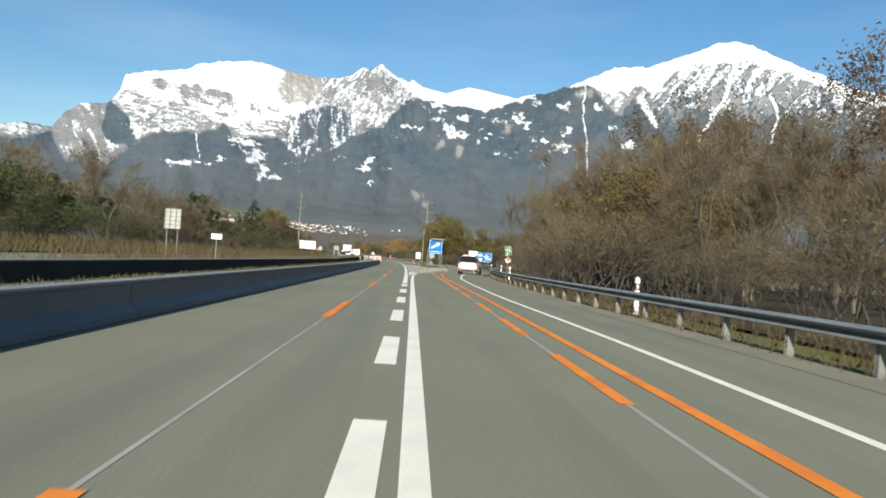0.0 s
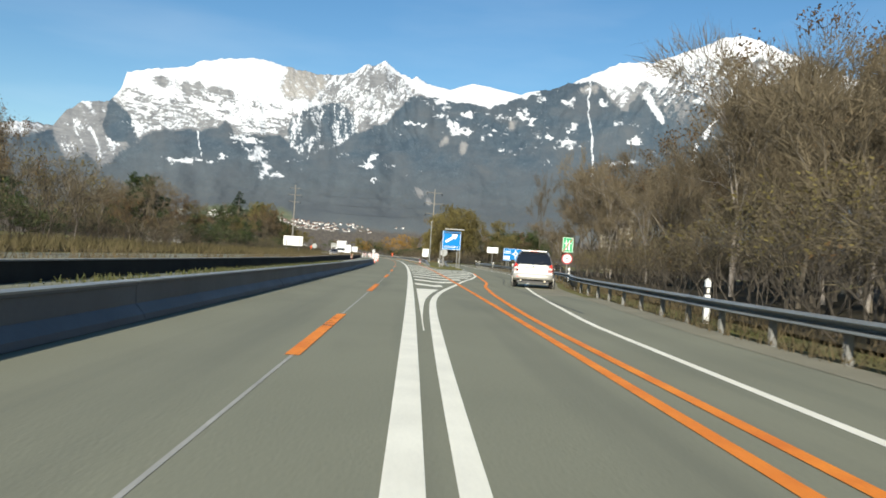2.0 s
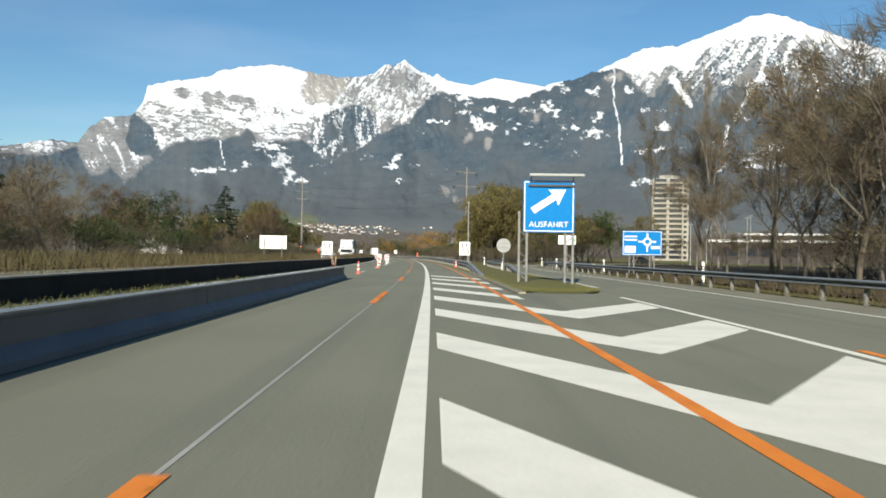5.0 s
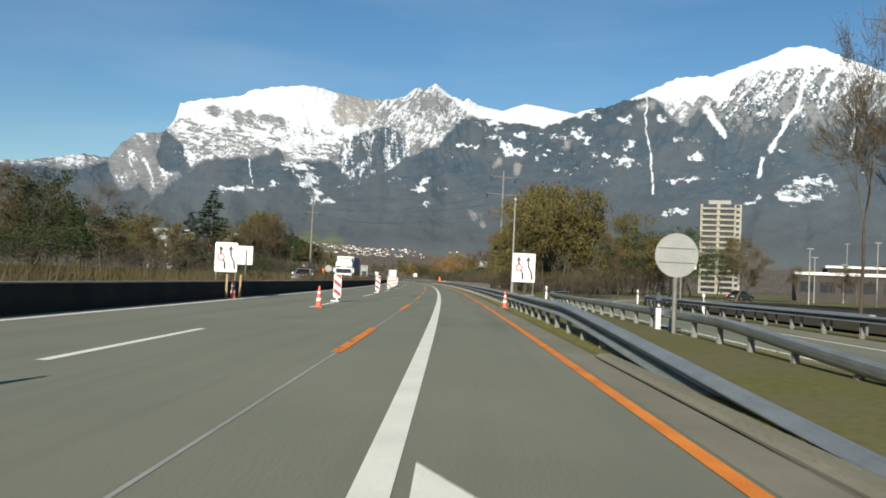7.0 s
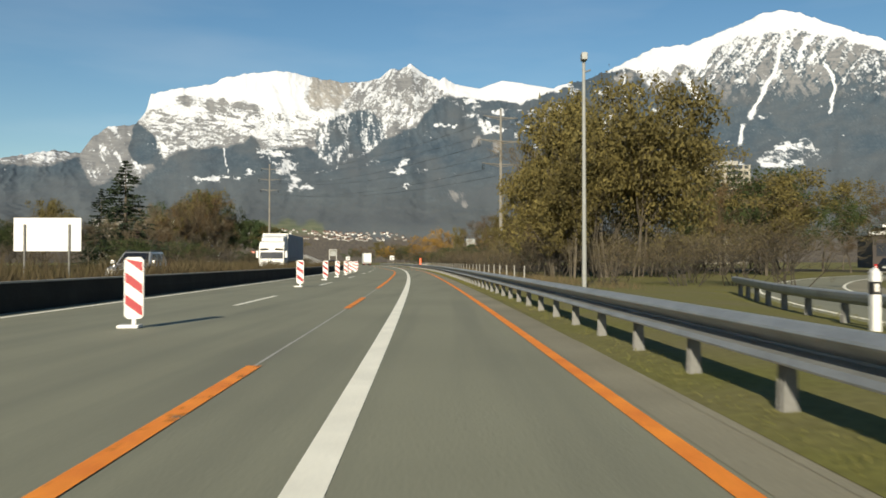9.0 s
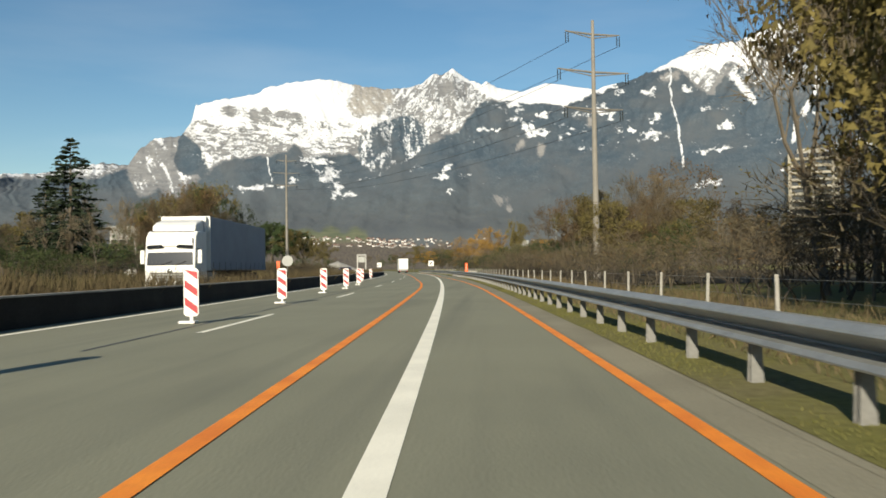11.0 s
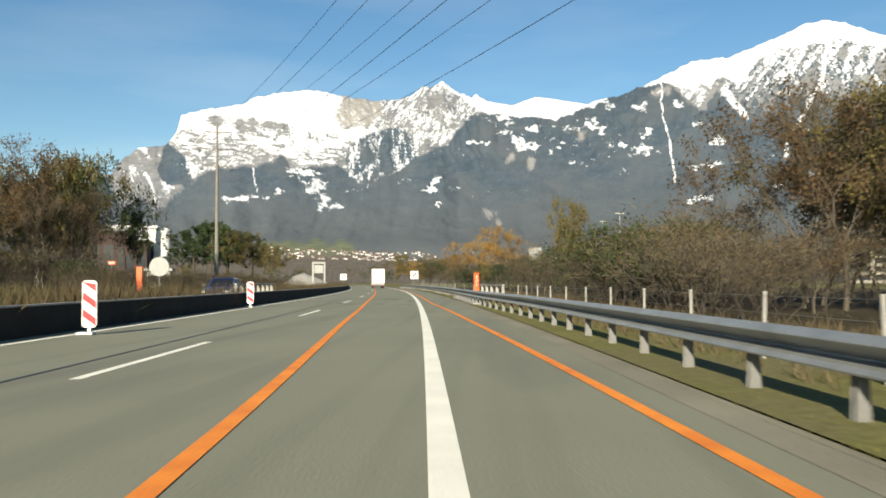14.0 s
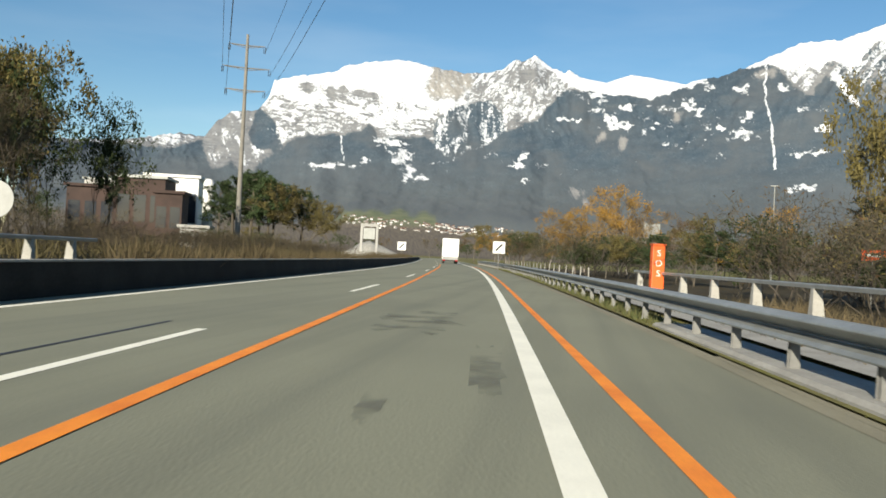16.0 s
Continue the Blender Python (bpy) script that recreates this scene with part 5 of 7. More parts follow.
# ------------------------------------------------------------------ masts and lines
def mast(x, y, h, arms, label, r=0.30):
    ang = math.degrees(math.atan2(0.395, 0.918))
    s = holder("power_mast", pose(x, y, 0, 0, 0, ang), label, "power mast", "power masts")
    part("pole", tubed((0, 0, -0.3), (0, 0, h), r, r * 0.45, 12), POLE_WOOD, s)
    ends = []
    for z, L in arms:
        bm = bmesh.new()
        for sx in (-1, 1):
            tube(bm, (0, 0, z), (sx * L, 0, z + 0.12), 0.10, 0.05, 6)
            tube(bm, (0, 0, z - 0.32), (sx * L * 0.9, 0, z + 0.08), 0.05, 0.04, 6)
        part("cross_arm", bm, POLE_WOOD, s)
        for sx in (-1, 1):
            for dx in (-0.12, 0.12):
                b = lathe([(0.02, 0.0), (0.06, -0.05), (0.03, -0.1), (0.06, -0.2), (0.03, -0.25), (0.06, -0.35), (0.03, -0.42), (0.06, -0.55), (0.03, -0.62), (0.06, -0.75), (0.02, -0.85)], 8)
                bmesh.ops.translate(b, vec=(sx * (L - 0.15) + dx, 0, z + 0.02), verts=b.verts)
                part("insulator", b, GLASS_DARK, s)
            ends.append(s.matrix_basis @ Vector((sx * (L - 0.15), 0, z - 0.84)))
    return ends


endsA = mast(6.3, 289.5, 21.8, ((14.25, 2.8), (17.4, 3.4), (20.6, 2.6)), "tall grey concrete power mast with three cross arms behind the rail", 0.30)
endsB = mast(-55.7, 432.7, 31.2, ((23.2, 2.8), (26.4, 3.4), (29.6, 2.6)), "tall grey concrete power mast with three cross arms in the brush", 0.42)
for p, q in zip(endsA, endsB):
    pts = []
    for i in range(17):
        f = i / 16
        v = p.lerp(q, f)
        pts.append((v.x, v.y, v.z - 4.0 * 2.2 * f * (1 - f)))
    tagged(part("power_cable", rope(pts, 0.022), CABLE), "thin dark power cable sagging between two masts", "cable", "power cables")

s = holder("camera_mast", pose(3.96, 205.7, 0), "slim pale mast with a small camera on top", "mast")
part("pole", tubed((0, 0, -0.1), (0, 0, 8.1), 0.085, 0.055, 10), GREY_PANEL, s)
part("camera_box", boxed(-0.10, 0.10, -0.25, 0.12, 8.1, 8.35, 0.02), GREY_PANEL, s)
part("arm", tubed((0, 0, 7.7), (0.22, -0.1, 7.75), 0.03, sides=6), STEEL_DULL, s)


def street_lamp(x, y, h, label):
    s = holder("street_lamp", pose(x, y, 0), label, "street lamp", "street lamps")
    part("pole", tubed((0, 0, -0.1), (0, 0, h), 0.10, 0.06, 8), GREY_PANEL, s)
    part("head", boxed(-0.5, 0.5, -0.18, 0.18, h, h + 0.14, 0.03), GREY_PANEL, s)
    return s


street_lamp(15.0, 424.2, 11.5, "tall pale lamp mast behind the autumn trees")
street_lamp(88.0, 330.0, 13.5, "tall pale yard lamp by the depot")
street_lamp(8.9, 369.3, 8.4, "pale lamp mast behind the autumn trees")
street_lamp(62.0, 262.0, 9.5, "tall pale yard lamp by the depot")
for x, y in ((58, 275), (74, 300), (47, 250)):
    street_lamp(x, y, 7.5, "pale yard lamp by the depot")


# wire fence behind the guardrail
def fence(y0, y1, off, label):
    s = holder("wire_fence", pose(0, 0, 0), label, "fence")
    bm = tubed((0, 0, -0.2), (0, 0, 0.94), 0.031, 0.028, 7)
    me = bpy.data.meshes.new("post")
    bm.to_mesh(me)
    bm.free()
    me.materials.append(CONCRETE)
    y = y0
    pts = []
    while y < y1:
        p = new("post", me)
        p.parent = s
        p.matrix_basis = along(y, off) @ pose(0, 0, 0, random.uniform(-2, 2), random.uniform(-2, 2), 0)
        pts.append(at(y, off))
        y += 3.0
    for z in (0.4, 0.65, 0.88):
        part("wire", rope([q + Vector((0, 0, z)) for q in pts], 0.003, 3), STEEL_DULL, s)


fence(208.5, 318, 4.5, "pale posts of a wire fence in the grass")
fence(356, 420, 4.2, "pale posts of a wire fence in the brush")


# ------------------------------------------------------------------ vehicles
def side_outline(pts, half, material, name, root, bevel=0.04, label=""):
    """A body part: an outline seen from the side (y, z), given width."""
    bm = bmesh.new()
    l = [bm.verts.new((-half, y, z)) for y, z in pts]
    r = [bm.verts.new((half, y, z)) for y, z in pts]
    bm.faces.new(l[::-1])
    bm.faces.new(r)
    n = len(l)
    for i in range(n):
        bm.faces.new((l[i], l[(i + 1) % n], r[(i + 1) % n], r[i]))
    bmesh.ops.recalc_face_normals(bm, faces=bm.faces)
    if bevel:
        es = [e for e in bm.edges if abs(e.verts[0].co.x - e.verts[1].co.x) < 1e-6]
        bmesh.ops.bevel(bm, geom=es, offset=bevel, segments=3, affect="EDGES", profile=0.6)
    for f in bm.faces:
        f.smooth = False
    return part(name, bm, material, root, label)


def arch(y, r, z0=0.30, n=9):
    return [(y - r * math.cos(math.pi * i / (n - 1)), z0 + r * math.sin(math.pi * i / (n - 1))) for i in range(n)]


def frustum(name, root, material, low, high, label="", bevel=0.05):
    """A greenhouse: low and high are (x half, y0, y1, z)."""
    bm = bmesh.new()
    vs = []
    for hx, y0, y1, z in (low, high):
        vs += [bm.verts.new(p) for p in ((-hx, y0, z), (hx, y0, z), (hx, y1, z), (-hx, y1, z))]
    for q in ((3, 2, 1, 0), (4, 5, 6, 7), (0, 1, 5, 4), (1, 2, 6, 5), (2, 3, 7, 6), (3, 0, 4, 7)):
        bm.faces.new([vs[i] for i in q])
    if bevel:
        bmesh.ops.bevel(bm, geom=list(bm.edges), offset=bevel, segments=3, affect="EDGES", profile=0.6)
    return part(name, bm, material, root, label)


def quad_panel(name, root, corners, material, lift, label=""):
    """A pane with a little thickness, laid on a body face."""
    c = [Vector(v) for v in corners]
    nrm = (c[1] - c[0]).cross(c[2] - c[0]).normalized()
    bm = bmesh.new()
    a = [bm.verts.new(v + nrm * lift) for v in c]
    b = [bm.verts.new(v - nrm * 0.01) for v in c]
    bm.faces.new(a)
    n = len(a)
    for i in range(n):
        bm.faces.new((a[i], b[i], b[(i + 1) % n], a[(i + 1) % n]))
    bmesh.ops.recalc_face_normals(bm, faces=bm.faces)
    return part(name, bm, material, root, label)


def wheel(root, x, y, r, w, out):
    t = part("wheel", bmesh.new(), RUBBER, root)
    t.location = (x, y, r)
    part("tyre", lathe([(r * 0.62, -w / 2), (r * 0.9, -w / 2), (r, -w / 2 + 0.04), (r, w / 2 - 0.04), (r * 0.9, w / 2), (r * 0.62, w / 2)], 24, "x"), RUBBER, t)
    s = 1 if out > 0 else -1
    part("rim", lathe([(r * 0.63, s * w * 0.40), (r * 0.60, s * w * 0.46), (r * 0.52, s * w * 0.36), (r * 0.15, s * w * 0.44), (0.02, s * w * 0.45)], 24, "x"), ALLOY, t)
    bm = bmesh.new()
    for i in range(5):
        a = 2 * math.pi * i / 5
        tube(bm, (s * w * 0.44, 0.1 * r * math.cos(a), 0.1 * r * math.sin(a)), (s * w * 0.45, 0.56 * r * math.cos(a), 0.56 * r * math.sin(a)), 0.035, 0.045, 6)
    part("spokes", bm, ALLOY, t)
    return t


def car(m, label, L, Wd, H, paint, low_paint=None, name="car", suv=False):
    """Rear at y = 0, nose at y = L."""
    root = holder(name, m, label, "car", "vehicles")
    hw = Wd / 2
    wr = 0.35 if suv else 0.31
    ya, yb = 0.80, L - 0.86
    belt = H * 0.60
    g = 0.26 if suv else 0.20
    out = [(0.02, g + 0.12)] + [(0.30, g)] + arch(ya, wr + 0.07, wr) + arch(yb, wr + 0.07, wr) + [(L - 0.25, g), (L - 0.02, g + 0.14), (L, belt * 0.62), (L - 0.12, belt * 0.80), (L - 1.05, belt * 0.97), (L - 1.25, belt), (0.10, belt), (0.02, belt * 0.72)]
    side_outline(out, hw, paint, "body", root, 0.07)
    inner = boxed(-hw + 0.16, hw - 0.16, 0.25, L - 0.25, g + 0.02, belt - 0.25)
    part("underbody", inner, BLACK_PAINT, root)
    yr0, yr1 = (0.14, 0.42) if suv else (0.55, 1.15)
    yf0, yf1 = L - 1.25, L - 2.0
    low, high = (hw - 0.05, yr0, yf0, belt - 0.03), (hw - 0.24, yr1, yf1, H - 0.03)
    frustum("cabin", root, paint, low, high)

    def onto(x, f, z, s=1):
        """A point on the cabin's side at share f of its length and share z of its height."""
        hx = low[0] + (high[0] - low[0]) * z
        y0 = low[1] + (high[1] - low[1]) * z
        y1 = low[2] + (high[2] - low[2]) * z
        return Vector((x * hx, y0 + (y1 - y0) * f, low[3] + (high[3] - low[3]) * z))
    for s in (-1, 1):
        for a, b in ((0.06, 0.24), (0.29, 0.56), (0.60, 0.90)):
            c = [onto(s, a, 0.16), onto(s, b, 0.16), onto(s, b - (0.02 if b < 0.8 else 0.05), 0.84), onto(s, a + 0.02, 0.84)]
            quad_panel("side_window", root, c if s > 0 else c[::-1], GLASS_DARK, 0.006)
        for f in (0.30, 0.58):
            y = onto(s, f, 0).y
            part("door_seam", boxed(s * (hw + 0.001) - 0.004, s * (hw + 0.001) + 0.004, y - 0.006, y + 0.006, g + 0.18, belt - 0.06), BLACK_PAINT, root)
            part("door_handle", boxed(s * (hw + 0.012) - 0.016, s * (hw + 0.012) + 0.016, y + 0.05, y + 0.22, belt - 0.14, belt - 0.10, 0.006), paint, root)
        part("mirror", boxed(s * (hw + 0.10) - 0.11, s * (hw + 0.10) + 0.11, yf0 - 0.22, yf0 - 0.06, belt + 0.02, belt + 0.20, 0.04), paint if suv else BLACK_PAINT, root)
        part("side_moulding", boxed(s * (hw + 0.006) - 0.012, s * (hw + 0.006) + 0.012, ya + 0.5, yb - 0.5, g + 0.22, g + 0.32, 0.006), low_paint or paint, root)
        part("headlamp", boxed(s * (hw - 0.24) - 0.2, s * (hw - 0.24) + 0.2, L - 0.20, L + 0.006, belt * 0.60, belt * 0.76, 0.03), CLEAR_LAMP, root)
        wheel(root, s * (hw - 0.11), ya, wr, 0.22, s)
        wheel(root, s * (hw - 0.11), yb, wr, 0.22, s)
    c = [onto(-0.88, 0, 0.12), onto(0.88, 0, 0.12), onto(0.84, 0, 0.86), onto(-0.84, 0, 0.86)]
    quad_panel("rear_window", root, c, GLASS_DARK, 0.008)
    c = [onto(0.9, 1, 0.10), onto(-0.9, 1, 0.10), onto(-0.86, 1, 0.92), onto(0.86, 1, 0.92)]
    quad_panel("windscreen", root, c, GLASS_DARK, 0.008)
    # tail
    for s in (-1, 1):
        part("tail_lamp", boxed(s * (hw - 0.10) - 0.115, s * (hw - 0.10) + 0.115, -0.025, 0.22, belt * 0.60, belt * 1.02, 0.03), RED_LAMP, root)
        part("reversing_lamp", boxed(s * (hw - 0.10) - 0.10, s * (hw - 0.10) + 0.10, -0.033, 0.0, belt * 0.76, belt * 0.84, 0.008), CLEAR_LAMP, root)
    part("bumper", boxed(-hw - 0.01, hw + 0.01, -0.09, 0.26, g + 0.08, belt * 0.55, 0.05), low_paint or paint, root, "paler plastic bumper")
    part("lower_valance", boxed(-hw + 0.25, hw - 0.25, -0.06, 0.2, g - 0.02, g + 0.085, 0.02), STEEL_DULL, root)
    part("tailgate", boxed(-hw + 0.24, hw - 0.24, -0.018, 0.10, belt * 0.55, belt * 1.0, 0.02), paint, root)
    part("plate", boxed(-0.26, 0.26, -0.030, -0.019, belt * 0.66, belt * 0.66 + 0.12, 0.004), WHITE_PAINT, root, "blank pale number plate")
    part("plate_bar", boxed(-0.20, 0.20, -0.033, -0.031, belt * 0.66 + 0.04, belt * 0.66 + 0.08), GREY_PANEL, root)
    part("tailgate_handle", boxed(-0.32, 0.32, -0.045, -0.018, belt * 0.85, belt * 0.88, 0.008), CHROME, root)
    part("badge", lathe([(0.02, -0.012), (0.06, -0.010), (0.06, 0.0), (0.02, 0.0)], 16), CHROME, root).matrix_basis = pose(0, -0.03, belt * 0.93, -90, 0, 0)
    part("wiper", tubed((0.1, 0.16, belt + 0.06), (0.55, 0.20, belt + 0.12), 0.01, sides=5), BLACK_PAINT, root)
    if suv:
        for s in (-1, 1):
            x = s * (hw - 0.30)
            bm = tubed((x, 0.55, H + 0.03), (x, L - 2.1, H + 0.03), 0.022, sides=8)
            for y in (0.58, 1.2, L - 2.15):
                box(bm, x - 0.02, x + 0.02, y - 0.05, y + 0.05, H - 0.06, H + 0.03)
            part("roof_rail", bm, BLACK_PAINT, root, "dark roof rail")
            part("exhaust", tubed((s * 0.55, -0.10, g + 0.02), (s * 0.55, 0.4, g + 0.02), 0.045, sides=12), CHROME, root)
        part("spoiler", boxed(-hw + 0.32, hw - 0.32, yr1 - 0.16, yr1 + 0.12, H - 0.075, H - 0.015, 0.02), paint, root)
        part("brake_light", boxed(-0.20, 0.20, yr1 - 0.175, yr1 - 0.155, H - 0.06, H - 0.03), RED_LAMP, root)
    return root


def estate_shell(m, label, L, hw, H, paint, lower, name):
    """A tall five-door body drawn through cross-sections; rear at y = 0, nose at y = L."""
    root = holder(name, m, label, "car", "vehicles")
    g, belt = 0.30, 1.02
    top_y = [0.0, 0.06, 0.16, 0.30, 0.42, 0.60, 1.50, L - 2.0, L - 1.25, L - 1.05, L - 0.45, L - 0.15, L]
    top_z = [0.98, 1.06, 1.26, 1.52, H - 0.06, H - 0.02, H, H - 0.06, 1.12, 1.04, 0.97, 0.86, 0.66]

    def roof(y):
        return float(np.interp(y, top_y, top_z))

    def section(y):
        w = hw * (1 - 0.09 * max(0.0, 1 - y / 0.55) ** 2 - 0.16 * max(0.0, 1 - (L - y) / 0.75) ** 2)
        zt = roof(y)
        low = g + 0.12 * max(0.0, 1 - y / 0.3)
        pts = [(0.0, low), (w * 0.86, low), (w * 0.97, low + 0.07), (w, low + 0.24), (w, 0.74), (w * 0.985, 0.90), (w * 0.96, belt)]
        k = max(zt - belt, 0.0)
        pts += [(w * 0.94 - 0.05 * k, belt + 0.10 * k), (w * 0.94 - 0.30 * k, belt + 0.84 * k), (w * 0.94 - 0.40 * k, belt + 0.96 * k), (w * 0.5, zt), (0.0, zt + 0.01)]
        return [(x, min(z, zt - 0.012 * (11 - i) if i < 11 else zt)) for i, (x, z) in enumerate(pts)]

    ys = sorted(set(top_y + [0.03, 0.1, 0.22, 0.36, 0.5, 0.9, 1.2, 1.9, 2.2, L - 1.6, L - 0.8, L - 0.3, L - 0.06]))
    bm = bmesh.new()
    rows = []
    for y in ys:
        half = section(y)
        ring = half + [(-x, z) for x, z in half[-2:0:-1]]
        rows.append([bm.verts.new((x, y, z)) for x, z in ring])
    for r0, r1 in zip(rows, rows[1:]):
        n = len(r0)
        for i in range(n):
            f = bm.faces.new((r0[i], r1[i], r1[(i + 1) % n], r0[(i + 1) % n]))
            f.smooth = True
    bm.faces.new(rows[0])
    bm.faces.new(rows[-1][::-1])
    bmesh.ops.recalc_face_normals(bm, faces=bm.faces)
    part("body", bm, paint, root)

    def skin(y, level, side, lift=0.007):
        half = section(y)
        i = int(level)
        x = half[i][0] + (half[min(i + 1, 11)][0] - half[i][0]) * (level - i)
        z = half[i][1] + (half[min(i + 1, 11)][1] - half[i][1]) * (level - i)
        return Vector((side * (x + lift), y, z + lift * (0.4 if level > 8 else 0.0)))

    def pane(name_, spans, side, material, label_=""):
        """spans: rows of (y, lowest level, highest level)."""
        b = bmesh.new()
        grid = [[b.verts.new(skin(y, l0 + (l1 - l0) * j / 4, side)) for j in range(5)] for y, l0, l1 in spans]
        for g0, g1 in zip(grid, grid[1:]):
            for j in range(4):
                b.faces.new((g0[j], g1[j], g1[j + 1], g0[j + 1])).smooth = True
        bmesh.ops.solidify(b, geom=list(b.faces), thickness=0.004)
        bmesh.ops.recalc_face_normals(b, faces=b.faces)
        return part(name_, b, material, root, label_)

    ya, yb, wr = 0.86, L - 0.88, 0.36
    for sd in (-1, 1):
        pane("side_window", [(0.62, 7.25, 7.85), (0.85, 7.15, 7.95), (1.1, 7.12, 7.97)], sd, GLASS_DARK)
        pane("side_window", [(1.22, 7.1, 7.97), (1.7, 7.1, 7.97), (2.02, 7.1, 7.97)], sd, GLASS_DARK)
        pane("side_window", [(2.12, 7.1, 7.97), (L - 2.0, 7.1, 7.95), (L - 1.6, 7.12, 7.75), (L - 1.42, 7.15, 7.4)], sd, GLASS_DARK)
        for y in (1.16, 2.07):
            part("door_seam", boxed(sd * (hw + 0.002) - 0.004, sd * (hw + 0.002) + 0.004, y - 0.006, y + 0.006, 0.55, 0.96), BLACK_PAINT, root)
            part("door_handle", boxed(sd * (hw + 0.014) - 0.016, sd * (hw + 0.014) + 0.016, y + 0.07, y + 0.24, 0.85, 0.89, 0.006), paint, root)
        part("sill", boxed(sd * (hw - 0.03) - 0.05, sd * (hw - 0.03) + 0.05, ya + 0.40, yb - 0.40, 0.30, 0.44, 0.02), lower, root)
        part("side_moulding", boxed(sd * (hw + 0.008) - 0.014, sd * (hw + 0.008) + 0.014, ya + 0.48, yb - 0.5, 0.56, 0.66, 0.008), lower, root)
        mirror = part("mirror", boxed(sd * (hw + 0.10) - 0.10, sd * (hw + 0.10) + 0.10, L - 1.62, L - 1.46, 1.07, 1.22, 0.05), BLACK_PAINT, root, "dark door mirror")
        part("mirror_glass", boxed(sd * (hw + 0.10) - 0.075, sd * (hw + 0.10) + 0.075, L - 1.626, L - 1.618, 1.09, 1.20), GLASS_DARK, mirror)
        for y in (ya, yb):
            part("wheel_arch", lathe([(wr + 0.015, sd * -0.02), (wr + 0.075, sd * -0.02), (wr + 0.075, sd * 0.012), (wr + 0.015, sd * 0.012)], 28, "x"), lower, root).matrix_basis = pose(sd * (hw - 0.006), y, wr)
            part("wheel_well", lathe([(0.02, sd * 0.002), (wr + 0.05, sd * 0.002), (wr + 0.05, sd * -0.1)], 24, "x"), BLACK_PAINT, root).matrix_basis = pose(sd * hw, y, wr)
            wheel(root, sd * (hw - 0.07), y, wr, 0.23, sd)
        # lamps: red over white over red, wrapped round the corner
        lamp = pane("tail_lamp", [(0.002, 4.0, 6.0), (0.06, 3.95, 6.6), (0.16, 4.0, 7.2), (0.30, 4.4, 6.9)], sd, RED_LAMP)
        x1 = hw * 0.905
        part("lamp_face", prism([(sd * x1, 0.72), (sd * (x1 - 0.20), 0.72), (sd * (x1 - 0.17), 0.98), (sd * (x1 - 0.05), 1.10), (sd * (x1 - 0.01), 1.0)], 0.02), RED_LAMP, lamp)
        part("reversing_lamp", boxed(sd * (x1 - 0.10) - 0.09, sd * (x1 - 0.10) + 0.09, -0.030, -0.008, 0.85, 0.91, 0.006), CLEAR_LAMP, lamp)
        part("headlamp", boxed(sd * (hw - 0.33) - 0.17, sd * (hw - 0.33) + 0.17, L - 0.22, L - 0.02, 0.70, 0.84, 0.03), CLEAR_LAMP, root)
        bm = tubed((sd * (hw - 0.34), 0.42, H - 0.01), (sd * (hw - 0.34), 0.62, H + 0.055), 0.024, sides=8)
        tube(bm, (sd * (hw - 0.34), 0.62, H + 0.055), (sd * (hw - 0.34), L - 2.2, H + 0.055), 0.024, sides=8)
        tube(bm, (sd * (hw - 0.34), L - 2.2, H + 0.055), (sd * (hw - 0.34), L - 2.0, H - 0.02), 0.024, sides=8)
        part("roof_rail", bm, BLACK_PAINT, root, "dark roof rail")
        part("exhaust", tubed((sd * 0.52, -0.05, 0.34), (sd * 0.52, 0.4, 0.34), 0.045, sides=12), CHROME, root)
    # the rear glass reaches from corner to corner
    b = bmesh.new()
    grid = []
    for y in (0.05, 0.12, 0.20, 0.28, 0.35):
        half = section(y)
        e = half[8][0] - 0.01
        grid.append([b.verts.new((x * e, y - 0.012 - 0.02 * (1 - x * x), (half[8][1] if abs(x) == 1 else roof(y)) + 0.012)) for x in (-1, -0.8, -0.4, 0, 0.4, 0.8, 1)])
    for g0, g1 in zip(grid, grid[1:]):
        for j in range(6):
            b.faces.new((g0[j], g0[j + 1], g1[j + 1], g1[j])).smooth = True
    glass = part("rear_window", b, GLASS_DARK, root)
    part("wiper", tubed((0.02, 0.03, 1.10), (0.42, 0.075, 1.17), 0.011, sides=5), BLACK_PAINT, glass)
    part("spoiler", boxed(-hw + 0.36, hw - 0.36, 0.25, 0.55, H - 0.055, H + 0.005, 0.025), paint, root)
    part("brake_light", boxed(-0.17, 0.17, 0.235, 0.252, H - 0.045, H - 0.015), RED_LAMP, root)
    b = bmesh.new()
    front = []
    for y in (L - 1.98, L - 1.7, L - 1.45, L - 1.28):
        e = section(y)[9][0] - 0.03
        front.append([b.verts.new((x * e, y, roof(y) + 0.012)) for x in (-1, -0.5, 0, 0.5, 1)])
    for g0, g1 in zip(front, front[1:]):
        for j in range(4):
            b.faces.new((g0[j], g0[j + 1], g1[j + 1], g1[j]))
    part("windscreen", b, GLASS_DARK, root)
    gate = part("tailgate", prism([(-0.62, 0.60), (0.62, 0.60), (0.67, 0.98), (0.60, 1.04), (-0.60, 1.04), (-0.67, 0.98)], 0.03), paint, root)
    gate.location = (0, -0.018, 0)
    part("plate_recess", boxed(-0.36, 0.36, -0.008, -0.001, 0.70, 0.90, 0.01), lower, gate)
    part("plate", boxed(-0.26, 0.26, -0.014, -0.008, 0.73, 0.84, 0.003), WHITE_PAINT, gate, "blank pale number plate")
    part("plate_bar", boxed(-0.20, 0.20, -0.017, -0.0145, 0.765, 0.80), GREY_PANEL, gate)
